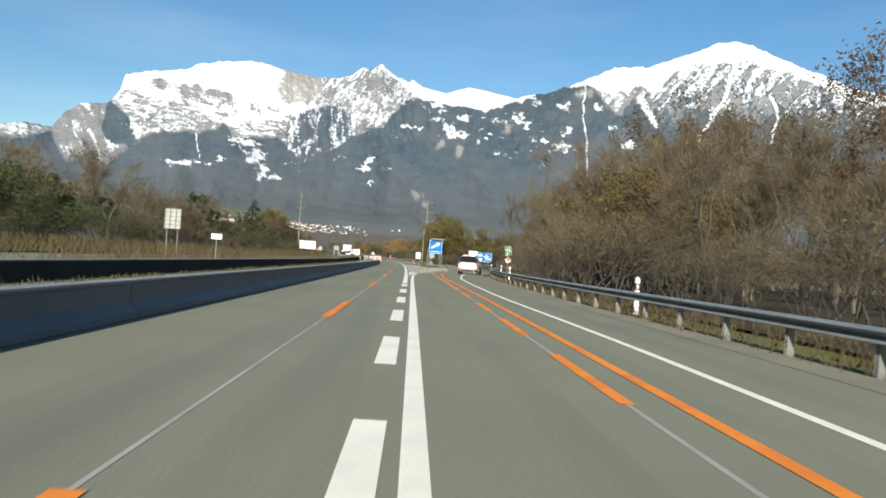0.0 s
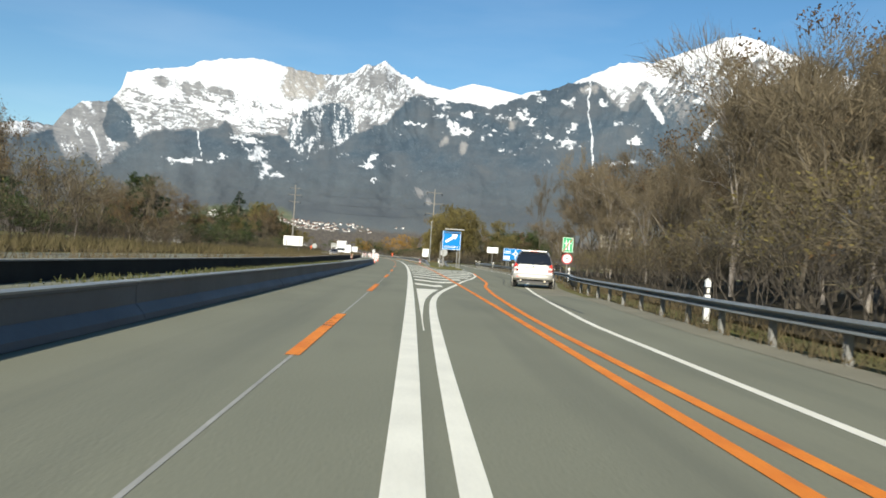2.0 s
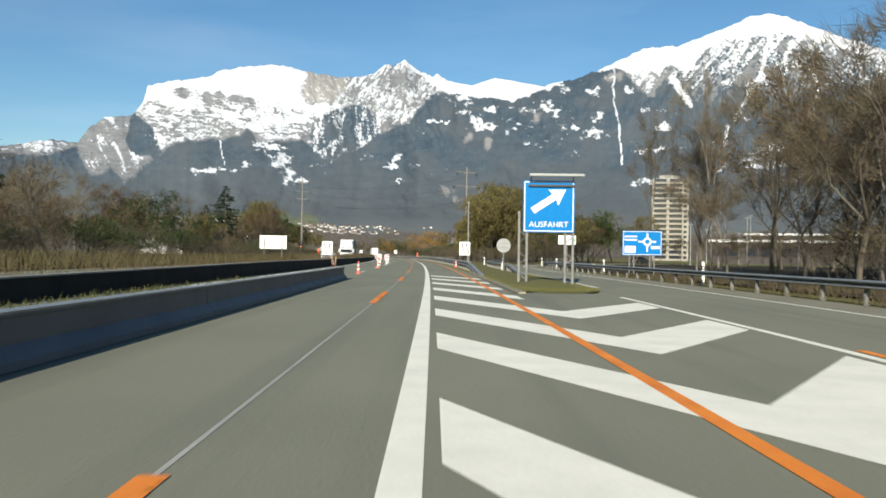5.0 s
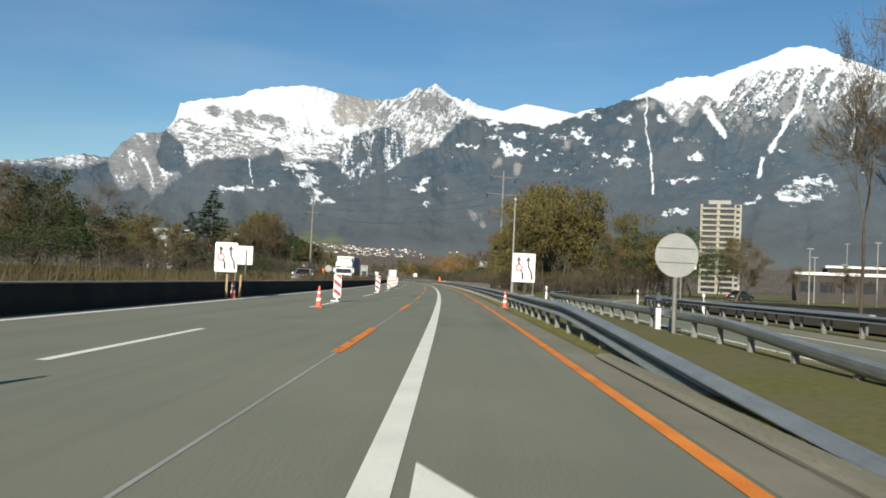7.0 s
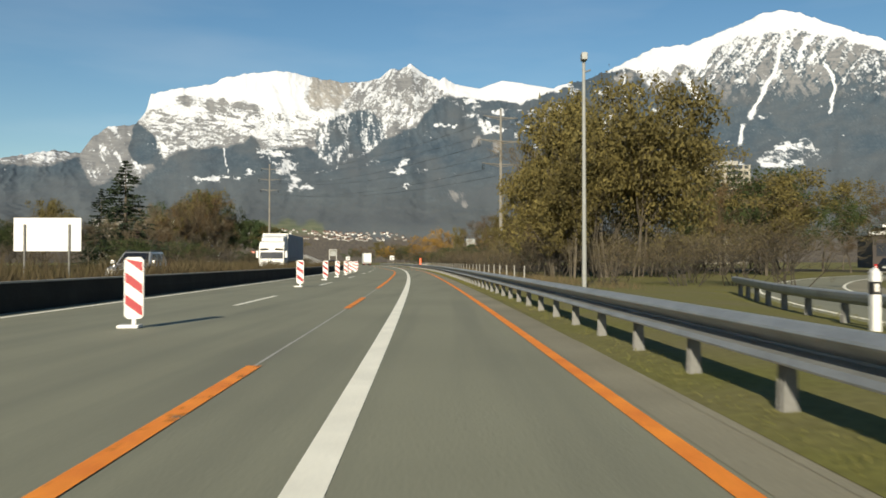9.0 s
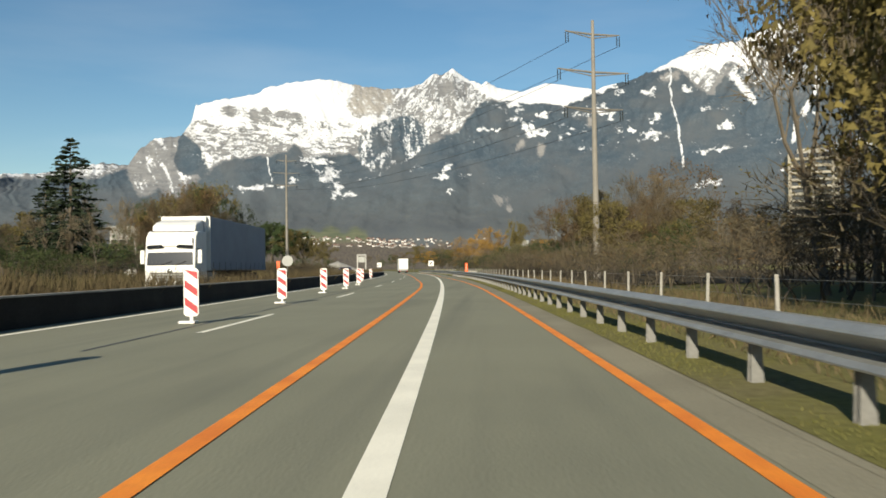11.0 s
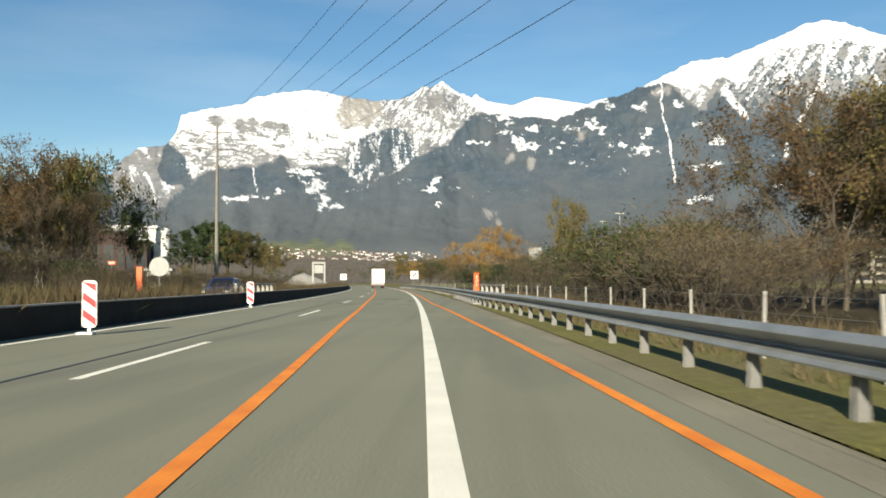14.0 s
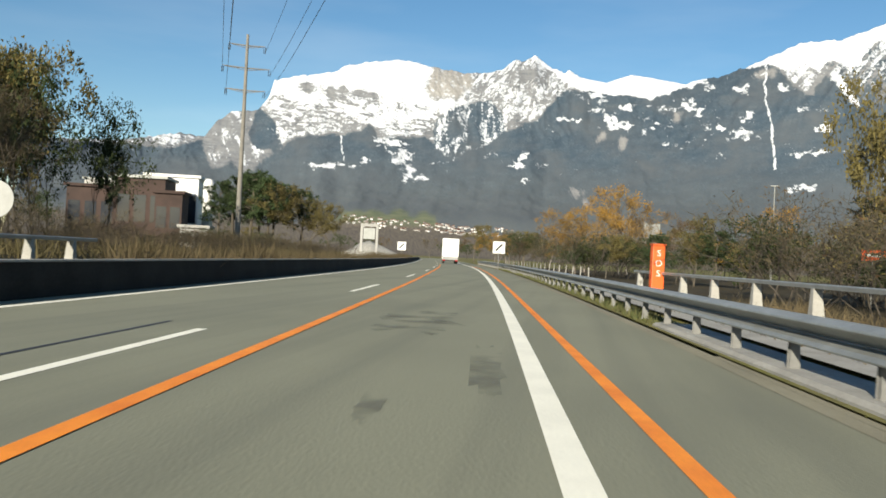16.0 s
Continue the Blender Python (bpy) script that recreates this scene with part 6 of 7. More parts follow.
    part("handle_strip", boxed(-0.38, 0.38, -0.03, 0.0, 0.905, 0.935, 0.008), CHROME, gate)
    part("badge", lathe([(0.02, -0.012), (0.05, -0.010), (0.05, 0.0), (0.02, 0.0)], 16), CHROME, gate).matrix_basis = pose(0, -0.012, 0.98, -90, 0, 0)
    bm = bmesh.new()
    outline = [(-hw * 0.95, 0.20), (-hw * 0.93, 0.0), (-hw * 0.7, -0.085), (hw * 0.7, -0.085), (hw * 0.93, 0.0), (hw * 0.95, 0.20)]
    lo = [bm.verts.new((x, y + 0.03, 0.40)) for x, y in outline]
    mi = [bm.verts.new((x, y, 0.47)) for x, y in outline]
    hi = [bm.verts.new((x, y, 0.60)) for x, y in outline]
    up = [bm.verts.new((x * 0.99, y * 0.6 + 0.03, 0.64)) for x, y in outline]
    for r0, r1 in ((lo, mi), (mi, hi), (hi, up)):
        for i in range(5):
            bm.faces.new((r0[i], r0[i + 1], r1[i + 1], r1[i])).smooth = True
    bm.faces.new(up)
    bm.faces.new(lo[::-1])
    part("bumper", bm, lower, root)
    part("skid_strip", boxed(-0.55, 0.55, -0.055, 0.05, 0.385, 0.425, 0.012), CHROME, root)
    part("underbody", boxed(-hw + 0.22, hw - 0.22, 0.12, L - 0.3, 0.22, 0.40), BLACK_PAINT, root)
    part("bumper_reflector", boxed(-hw * 0.78, -hw * 0.64, -0.088, -0.07, 0.49, 0.52), RED_LAMP, root)
    return root


estate_shell(pose(5.45, 73.3, 0.0, 0, 0, -9), "silver sport utility car with dark rear glass in the exit lane", 4.35, 0.92, 1.66, SILVER_CAR, LOWER_CAR, "sport_utility_car")
car(along(246, 39.5, 0.004, -50), "dark car driving away on the exit ramp", 4.3, 1.75, 1.45, DARK_CAR)
car(along(331, -11.9, 0.004, 180), "blue car on the opposite carriageway behind the railing", 4.4, 1.78, 1.46, BLUE_CAR)
car(along(221, -13.6, 0.004, 180), "silver family car on the opposite carriageway", 4.5, 1.80, 1.62, SILVER_CAR, None, "car", True)


def truck_rear(m, label):
    """A box lorry seen from behind; tail at y = 0."""
    root = holder("box_lorry", m, label, "truck", "vehicles")
    part("cargo_box", boxed(-1.28, 1.28, 0.0, 8.0, 1.05, 3.95, 0.03), WHITE_PAINT, root, "white cargo box")
    for x in (-0.64, 0.64):
        part("rear_door", boxed(x - 0.61, x + 0.61, -0.03, -0.002, 1.12, 3.86, 0.01), WHITE_PAINT, root)
        part("lock_bar", tubed((x * 0.55, -0.05, 1.15), (x * 0.55, -0.05, 3.85), 0.02, sides=6), STEEL, root)
    part("tail_lift", boxed(-1.2, 1.2, -0.12, -0.04, 0.62, 1.04, 0.02), GREY_PANEL, root)
    part("chassis", boxed(-0.45, 0.45, 0.1, 10.0, 0.72, 1.04), BLACK_PAINT, root)
    part("bumper", boxed(-1.2, 1.2, -0.02, 0.12, 0.42, 0.60, 0.02), BLACK_PAINT, root)
    for s in (-1, 1):
        part("tail_lamp", boxed(s * 0.98 - 0.2, s * 0.98 + 0.2, -0.06, -0.02, 0.44, 0.58, 0.01), RED_LAMP, root)
        part("mudguard", boxed(s * 1.0 - 0.25, s * 1.0 + 0.25, 1.0, 2.4, 0.98, 1.04), BLACK_PAINT, root)
        for y in (1.7, 8.8):
            wheel(root, s * 1.02, y, 0.48, 0.32, s)
    part("cab", boxed(-1.22, 1.22, 8.3, 10.2, 0.6, 3.1, 0.12), WHITE_PAINT, root)
    return root


truck_rear(pose(-27.2, 449.0, 0.0, 0, 0, 9), "white box lorry ahead in the open lane")


def lorry(m, label):
    """A tractor and trailer; the nose at y = 0 looks towards -y."""
    root = holder("articulated_lorry", m, label, "truck", "vehicles")
    pts = [(0.0, 0.42), (0.0, 1.30), (0.10, 2.25), (0.22, 2.85), (0.55, 3.12), (2.1, 3.15), (2.1, 0.6), (1.5, 0.42)]
    side_outline(pts, 1.24, WHITE_PAINT, "cab", root, 0.10)
    side_outline([(0.62, 3.12), (0.72, 3.42), (1.05, 3.58), (2.1, 3.78), (2.1, 3.12)], 1.08, WHITE_PAINT, "roof_deflector", root, 0.10)
    part("roof_seam", boxed(-1.06, 1.06, 0.50, 0.64, 3.08, 3.13, 0.01), BLACK_PAINT, root)
    c = [(-1.14, 0.02, 1.42), (1.14, 0.02, 1.42), (1.10, 0.125, 2.22), (-1.10, 0.125, 2.22)]
    screen = quad_panel("windscreen", root, [(x, y - 0.012, z) for x, y, z in c], GLASS_DARK, 0.012)
    for x in (-0.45, 0.25):
        part("wiper", tubed((x, -0.03, 1.43), (x + 0.55, -0.01, 1.62), 0.014, sides=5), BLACK_PAINT, screen)
    for sd in (-1, 1):
        visor = prism([(sd * 0.30, 2.30), (sd * 1.12, 2.24), (sd * 1.12, 2.40), (sd * 0.42, 2.44)], 0.12)
        bmesh.ops.translate(visor, vec=(0, -0.02, 0), verts=visor.verts)
        part("sun_visor", visor, GLASS_DARK, root, "dark sun visor wing")
    part("brow", boxed(-1.12, 1.12, 0.02, 0.30, 2.36, 2.78, 0.05), WHITE_PAINT, root)
    grille = part("grille_back", prism([(-0.95, 1.06), (0.95, 1.06), (0.80, 0.62), (-0.80, 0.62)], 0.02), BLACK_PAINT, root)
    grille.location.y = -0.022
    for z, w_ in ((0.66, 0.80), (0.79, 0.85), (0.92, 0.90)):
        part("grille_slat", boxed(-w_, w_, -0.035, 0.0, z, z + 0.075, 0.01), GREY_PANEL, grille)
    part("badge", lathe([(0.02, 0), (0.11, 0), (0.11, 0.015), (0.02, 0.015)], 20), CHROME, root).matrix_basis = pose(0, -0.03, 1.13, 90, 0, 0)
    part("bumper", boxed(-1.24, 1.24, -0.08, 0.4, 0.28, 0.58, 0.06), WHITE_PAINT, root)
    part("air_intake", boxed(-0.55, 0.55, -0.09, -0.07, 0.34, 0.44, 0.008), BLACK_PAINT, root)
    for s in (-1, 1):
        part("headlamp", boxed(s * 1.0 - 0.19, s * 1.0 + 0.19, -0.10, 0.05, 0.44, 0.62, 0.04), CLEAR_LAMP, root)
        part("fog_lamp", boxed(s * 0.86 - 0.10, s * 0.86 + 0.10, -0.09, -0.06, 0.32, 0.40, 0.01), CLEAR_LAMP, root)
        mirror = part("mirror", boxed(s * 1.42 - 0.11, s * 1.42 + 0.11, 0.18, 0.32, 1.50, 2.18, 0.05), WHITE_PAINT, root)
        part("mirror_glass", boxed(s * 1.42 - 0.08, s * 1.42 + 0.08, 0.322, 0.328, 1.56, 2.12), GLASS_DARK, mirror)
        part("mirror_arm", tubed((s * 1.18, 0.26, 2.28), (s * 1.42, 0.25, 2.15), 0.025, sides=6), BLACK_PAINT, mirror)
        c = [(s * 1.243, 0.32, 1.50), (s * 1.243, 1.15, 1.50), (s * 1.243, 1.15, 2.25), (s * 1.243, 0.44, 2.25)]
        quad_panel("side_window", root, c if s > 0 else c[::-1], GLASS_DARK, 0.004)
        part("side_skirt", boxed(s * 1.18 - 0.03, s * 1.18 + 0.03, 2.2, 3.9, 0.42, 1.05, 0.02), GREY_PANEL, root)
        part("cab_step", boxed(s * 1.20 - 0.04, s * 1.20 + 0.04, 0.45, 0.9, 0.50, 0.58, 0.01), BLACK_PAINT, root)
        for y in (1.35, 4.6, 11.0, 12.3, 13.6):
            wheel(root, s * 1.02, y, 0.5, 0.34, s)
    part("chassis", boxed(-0.45, 0.45, 1.0, 15.5, 0.75, 1.15), BLACK_PAINT, root)
    part("trailer", boxed(-1.27, 1.27, 2.65, 16.1, 1.15, 3.98, 0.04), TARP, root, "grey tarpaulin trailer body")
    part("headboard", boxed(-1.28, 1.28, 2.58, 2.645, 1.15, 3.99, 0.01), WHITE_PAINT, root)
    part("headboard_cooler", boxed(0.20, 1.15, 2.25, 2.575, 3.15, 3.95, 0.05), WHITE_PAINT, root)
    for i in range(11):
        for s in (-1, 1):
            y = 3.2 + 1.2 * i
            part("strap", boxed(s * 1.276 - 0.006, s * 1.276 + 0.006, y - 0.025, y + 0.025, 1.1, 1.6), BLACK_PAINT, root)
    return root


lorry(along(259.0, -13.4, 0.004, 0), "white tractor with grey tarpaulin trailer on the opposite carriageway")


# ------------------------------------------------------------------ buildings
def tower_block():
    root = holder("apartment_tower", pose(137, 592, 0, 0, 0, -14), "tall pale concrete apartment tower with stacked balconies", "building")
    W, D, F, n = 10.5, 9.0, 3.0, 16
    part("wall", boxed(-W, W, -D, D, -1, n * F), TOWER, root)
    part("roof", boxed(-W * 0.6, W * 0.5, -D * 0.5, D * 0.5, n * F + 0.01, n * F + 2.6), CONCRETE, root)
    bal = boxed(-3.9, 3.9, -1.5, 0, 0, 1.05, 0.03)
    mb = bpy.data.meshes.new("balcony")
    bal.to_mesh(mb)
    bal.free()
    mb.materials.append(TOWER)
    wn_ = boxed(-3.55, 3.55, -0.05, 0.03, 0, 1.85)
    mw = bpy.data.meshes.new("window")
    wn_.to_mesh(mw)
    wn_.free()
    mw.materials.append(WINDOW_GLASS)
    sm = boxed(-0.9, 0.9, -0.05, 0.03, 0, 1.5)
    ms = bpy.data.meshes.new("window")
    sm.to_mesh(ms)
    sm.free()
    ms.materials.append(WINDOW_GLASS)
    for f in range(n):
        z = f * F
        for x in (-5.6, 3.2):
            b = new("balcony", mb)
            b.parent, b.location = root, (x, -D - 0.02, z + 0.1)
            g_ = new("window", mw)
            g_.parent, g_.location = root, (x, -D, z + 1.2)
        g_ = new("window", ms)
        g_.parent, g_.location = root, (8.6, -D, z + 1.2)
        for y in (-4, 2):
            g_ = new("window", ms)
            g_.parent, g_.matrix_basis = root, pose(-W, y, z + 1.2, 0, 0, -90)


tower_block()


def hall(m, w, d, h, label, wall=CREAM, roof=GREY_PANEL, bays=8, name="industrial_hall"):
    root = holder(name, m, label, "building", "far buildings")
    part("wall", boxed(-w / 2, w / 2, -d / 2, d / 2, -1, h), wall, root)
    part("roof", boxed(-w / 2 - 0.6, w / 2 + 0.6, -d / 2 - 0.6, d / 2 + 0.6, h + 0.01, h + 0.7, 0.05), roof, root)
    for i in range(bays):
        x = -w / 2 + w * (i + 0.5) / bays
        part("window", boxed(x - w / bays * 0.36, x + w / bays * 0.36, -d / 2 - 0.05, -d / 2 + 0.05, h * 0.35, h * 0.75), WINDOW_GLASS, root)
    return root


hall(pose(104, 330, 0, 0, 0, -18), 52, 18, 6.0, "low depot hall with a pale flat roof", WALL_DEPOT, WHITE_PAINT, 12)
hall(pose(128, 380, 0, 0, 0, -18), 44, 16, 9.5, "low depot hall with a pale flat roof", WALL_DEPOT, WHITE_PAINT, 10)
hall(pose(-120, 505, 0, 0, 0, 14), 11, 12, 13, "rust-brown timber works hall behind the brush", RUST, RUST, 3)
hall(pose(-108, 505, 0, 0, 0, 14), 11, 11, 15.5, "rust-brown timber works hall behind the brush", RUST, GREY_PANEL, 3)
hall(pose(-99, 500, 0, 0, 0, 14), 6, 7, 12, "rust-brown timber works tower behind the brush", RUST, RUST, 2)
hall(pose(-92, 498, 0, 0, 0, 14), 6, 5, 4.5, "small cream shed behind the brush", CREAM, CREAM, 2)
hall(pose(-109, 522, 0, 0, 0, 14), 13, 9, 17.5, "pale works building with a flat roof", WHITE_PAINT, WHITE_PAINT, 4)
hall(pose(-172, 600, 0, 0, 0, 10), 15, 10, 22, "pale rendered apartment house beyond the bare trees", CREAM, GREY_PANEL, 4, "apartment_house")
hall(pose(-156, 604, 0, 0, 0, 10), 5, 9, 22, "narrow pale apartment house beyond the bare trees", CREAM, GREY_PANEL, 1, "apartment_house")
s = holder("silo", pose(-97, 515, 0), "white cylindrical silo beside the works", "silo")
part("shell", lathe([(1.3, -0.5), (1.3, 16.0), (0.9, 17.0), (0.2, 17.2)], 20), WHITE_PAINT, s)
bm = lathe([(9.0, -0.5), (7.5, 1.0), (3.5, 3.2), (0.5, 4.6)], 18)
for v in bm.verts:
    v.co += Vector((noise.noise(v.co * 0.3), noise.noise(v.co * 0.3 + Vector((9, 0, 0))), 0.5 * noise.noise(v.co * 0.3 + Vector((0, 9, 0))))) * 1.5
heap = part("spoil_mound", bm, CONCRETE)
heap.location = (-66, 560, 0)
tagged(heap, "pale mound of gravel beyond the brush", "spoil mound")


def house_kit(w, d, h, wall):
    root = holder("village_house", pose(0, 0, -500), "small white village house with a brown gabled roof", "house", "village houses")
    part("wall", boxed(-w / 2, w / 2, -d / 2, d / 2, -4, h), wall, root)
    bm = bmesh.new()
    vs = [bm.verts.new(p) for p in ((-w / 2 - 0.5, -d / 2 - 0.6, h), (w / 2 + 0.5, -d / 2 - 0.6, h), (w / 2 + 0.5, d / 2 + 0.6, h), (-w / 2 - 0.5, d / 2 + 0.6, h), (-w / 2 - 0.5, 0, h + d * 0.36), (w / 2 + 0.5, 0, h + d * 0.36))]
    for q in ((0, 1, 5, 4), (2, 3, 4, 5), (0, 4, 3), (1, 2, 5), (3, 2, 1, 0)):
        bm.faces.new([vs[i] for i in q])
    part("roof", bm, ROOF_TILE, root)
    for i in (-1, 1):
        part("window", boxed(i * w / 4 - w * 0.09, i * w / 4 + w * 0.09, -d / 2 - 0.05, -d / 2 + 0.03, h * 0.45, h * 0.72), WINDOW_GLASS, root)
    return root


kits = [house_kit(7, 6, 3.8, CREAM), house_kit(7.5, 6, 3.8, WHITE_PAINT), house_kit(6, 5.5, 3.2, CREAM)]
rng = random.Random(4)
for i in range(190):
    a = (rng.gauss(-6.6, 1.6) if i % 2 else rng.uniform(-14.5, -6.5)) if i < 170 else rng.uniform(-15, 6)
    r = rng.uniform(2585, 2680) + 16 * max(0.0, -7.0 - a) ** 0.6
    z = float(land(np.array([a]), np.array([r]))[0])
    k = kits[i % 3]
    m = pose(CENTRE.x + r * math.sin(radians(a)), CENTRE.y + r * math.cos(radians(a)), z, 0, 0, rng.uniform(-70, 70))
    if i < 3:
        k.matrix_basis = m
    else:
        copy_thing(k, m)


# ------------------------------------------------------------------ plants
class Soup:
    """Collects many small faces for one mesh."""
    def __init__(self):
        self.v, self.f, self.n = [], [], 0

    def add(self, verts, faces):
        self.v.append(np.asarray(verts, dtype=np.float32))
        self.f.append(np.asarray(faces, dtype=np.int64) + self.n)
        self.n += len(verts)

    def mesh(self, name, material):
        me = bpy.data.meshes.new(name)
        v = np.concatenate(self.v)
        fl = [tuple(r) for f in self.f for r in f]
        me.from_pydata(v.tolist(), [], fl)
        me.materials.append(material)
        me.update()
        return me


def blades(rs, base, direction, length, width):
    """Thin triangles: from base along direction. Arrays of n rows."""
    n = len(base)
    d = direction / np.linalg.norm(direction, axis=1, keepdims=True)
    side = np.cross(d, rs.normal(size=(n, 3)))
    side /= np.linalg.norm(side, axis=1, keepdims=True) + 1e-9
    w = np.asarray(width).reshape(-1, 1)
    tip = base + d * np.asarray(length).reshape(-1, 1)
    v = np.stack([base - side * w, base + side * w, tip], 1).reshape(-1, 3)
    f = np.arange(3 * n).reshape(n, 3)
    return v, f


def leaves(rs, centre, size):
    """Small pointed leaves turned every way."""
    n = len(centre)
    a = rs.normal(size=(n, 3))
    a /= np.linalg.norm(a, axis=1, keepdims=True)
    b = np.cross(a, rs.normal(size=(n, 3)))
    b /= np.linalg.norm(b, axis=1, keepdims=True) + 1e-9
    s = np.asarray(size).reshape(-1, 1)
    v = np.stack([centre - a * s - b * s * 0.5, centre - a * s * 0.7 + b * s * 0.6, centre + a * s], 1).reshape(-1, 3)
    return v, np.arange(3 * n).reshape(n, 3)


def limb(soup, p, q, r0, r1, sides=4):
    d = q - p
    d = d / (np.linalg.norm(d) + 1e-9)
    u = np.cross(d, [0.3, 0.9, 0.1])
    u /= np.linalg.norm(u) + 1e-9
    w = np.cross(d, u)
    a = np.arange(sides) * 2 * math.pi / sides
    ring = np.cos(a)[:, None] * u + np.sin(a)[:, None] * w
    v = np.concatenate([p + ring * r0, q + ring * r1])
    f = [(i, (i + 1) % sides, sides + (i + 1) % sides, sides + i) for i in range(sides)]
    soup.add(v, f)


def broadleaf(seed, h, spread, twigs, leaf_n, leaf_mat, leaf_size=0.09, bark=BARK, trunk_h=0.28, droop=0.0, stems=1, label="", name="tree", leaf_reach=0.27):
    """A tapered trunk, limbs that fork, twigs, and leaves where it still has some."""
    rs = np.random.RandomState(seed)
    wood = Soup()
    ends = []

    def grow(p, d, length, r, level):
        n = 3 if level == 0 else (2 if level < 3 else 1)
        for i in range(n):
            d = d + rs.normal(size=3) * (0.10 + 0.05 * level) + np.array([0, 0, 0.06 - droop * level * 0.06])
            d /= np.linalg.norm(d)
            q = p + d * length / n
            r2 = r * (0.86 if level else 0.90)
            if level < 4:
                limb(wood, p, q, r, r2, 6 if level == 0 else (4 if level == 1 else 3))
            p, r = q, r2
            if level >= 2:
                ends.append((p, d, level))
            if level and level < 4 and i == 0 and rs.rand() < 0.45:
                fork(p, d, length * 0.55, r * 0.55, level + 1)
        if level < 4:
            for _ in range(3 if level == 0 else 2):
                fork(p, d, length * (0.72 + 0.15 * rs.rand()), r * 0.68, level + 1)
        else:
            ends.append((p, d, level))

    def fork(p, d, length, r, level):
        side = rs.normal(size=3)
        side -= d * side.dot(d)
        side /= np.linalg.norm(side)
        k = spread * (0.75 + 0.5 * rs.rand())
        grow(p, d + side * k, length, max(r, 0.008), level)

    for s_ in range(stems):
        d0 = np.array([0, 0, 1.0]) + rs.normal(size=3) * (0.06 if stems == 1 else 0.25)
        p0 = np.array([0, 0, -0.2]) + (np.array([rs.normal() * 0.35, rs.normal() * 0.35, 0]) if stems > 1 else 0)
        grow(p0, d0 / np.linalg.norm(d0), h * trunk_h, h * 0.012 / (1 if stems == 1 else 1.6), 0)
    allv = np.concatenate(wood.v)
    k = h / max(allv[:, 2].max() + 0.3, 1e-3)
    wood.v = [v * k for v in wood.v]
    P = np.array([e[0] for e in ends]) * k
    D = np.array([e[1] for e in ends])
    pick = rs.randint(len(P), size=twigs)
    dirs = D[pick] + rs.normal(size=(twigs, 3)) * 0.45 + np.array([0, 0, 0.15 - droop])
    base = P[pick] - D[pick] * rs.uniform(0, 0.09, (twigs, 1)) * h + rs.normal(size=(twigs, 3)) * 0.018 * h
    crown = Soup()
    crown.add(*blades(rs, base, dirs, rs.uniform(0.05, 0.13, twigs) * h * 0.9, rs.uniform(0.004, 0.009, twigs) * (h / 8) ** 0.5 * 2.0))
    root = holder(name, pose(0, 0, -500), label, "tree" if name != "shrub" else "shrub", "roadside trees" if name != "shrub" else "roadside shrubs")
    t = new("trunk", wood.mesh("trunk", bark))
    t.parent = root
    c = new("crown", crown.mesh("crown", TWIG if name == "shrub" else PALE_TWIG))
    c.parent = root
    if leaf_n:
        pick = rs.randint(len(P), size=leaf_n)
        cen = P[pick] + D[pick] * rs.uniform(0, 0.06, (leaf_n, 1)) * h + rs.normal(size=(leaf_n, 3)) * leaf_reach * h / 9
        lf = Soup()
        lf.add(*leaves(rs, cen, rs.uniform(0.6, 1.3, leaf_n) * leaf_size))
        o = new("foliage", lf.mesh("foliage", leaf_mat))
        o.parent = root
    return root


def spruce(seed, h, label):
    rs = np.random.RandomState(seed)
    wood, ndl = Soup(), Soup()
    limb(wood, np.array([0, 0, -0.2]), np.array([0, 0, h * 0.6]), h * 0.014, h * 0.007, 6)
    limb(wood, np.array([0, 0, h * 0.6]), np.array([0, 0, h]), h * 0.007, 0.01, 5)
    z = h * 0.08
    while z < h * 0.985:
        f = 1 - z / h
        n = 7
        L = h * 0.24 * f ** 0.8 * (0.75 + 0.5 * rs.rand()) + 0.15
        for i in range(n):
            a = rs.rand() * 2 * math.pi
            d = np.array([math.cos(a), math.sin(a), -0.28 + 0.35 * (1 - f)])
            p = np.array([0, 0, z + rs.rand() * 0.2])
            ll = L * (0.7 + 0.5 * rs.rand())
            limb(wood, p, p + d * ll, 0.03, 0.008, 3)
            m = int(10 + 16 * f)
            t = rs.uniform(0.12, 1.0, m)[:, None]
            base = p + d * ll * t
            dd = d + rs.normal(size=(m, 3)) * 0.55 + np.array([0, 0, -0.35])
            ndl.add(*blades(rs, base, dd, rs.uniform(0.35, 0.8, m) * (0.35 + 0.65 * f) * h / 14, rs.uniform(0.08, 0.17, m) * h / 14))
        z += h * 0.028
    root = holder("spruce", pose(0, 0, -500), label, "tree", "roadside trees")
    t = new("trunk", wood.mesh("trunk", BARK))
    t.parent = root
    c = new("crown", ndl.mesh("crown", NEEDLE))
    c.parent = root
    return root


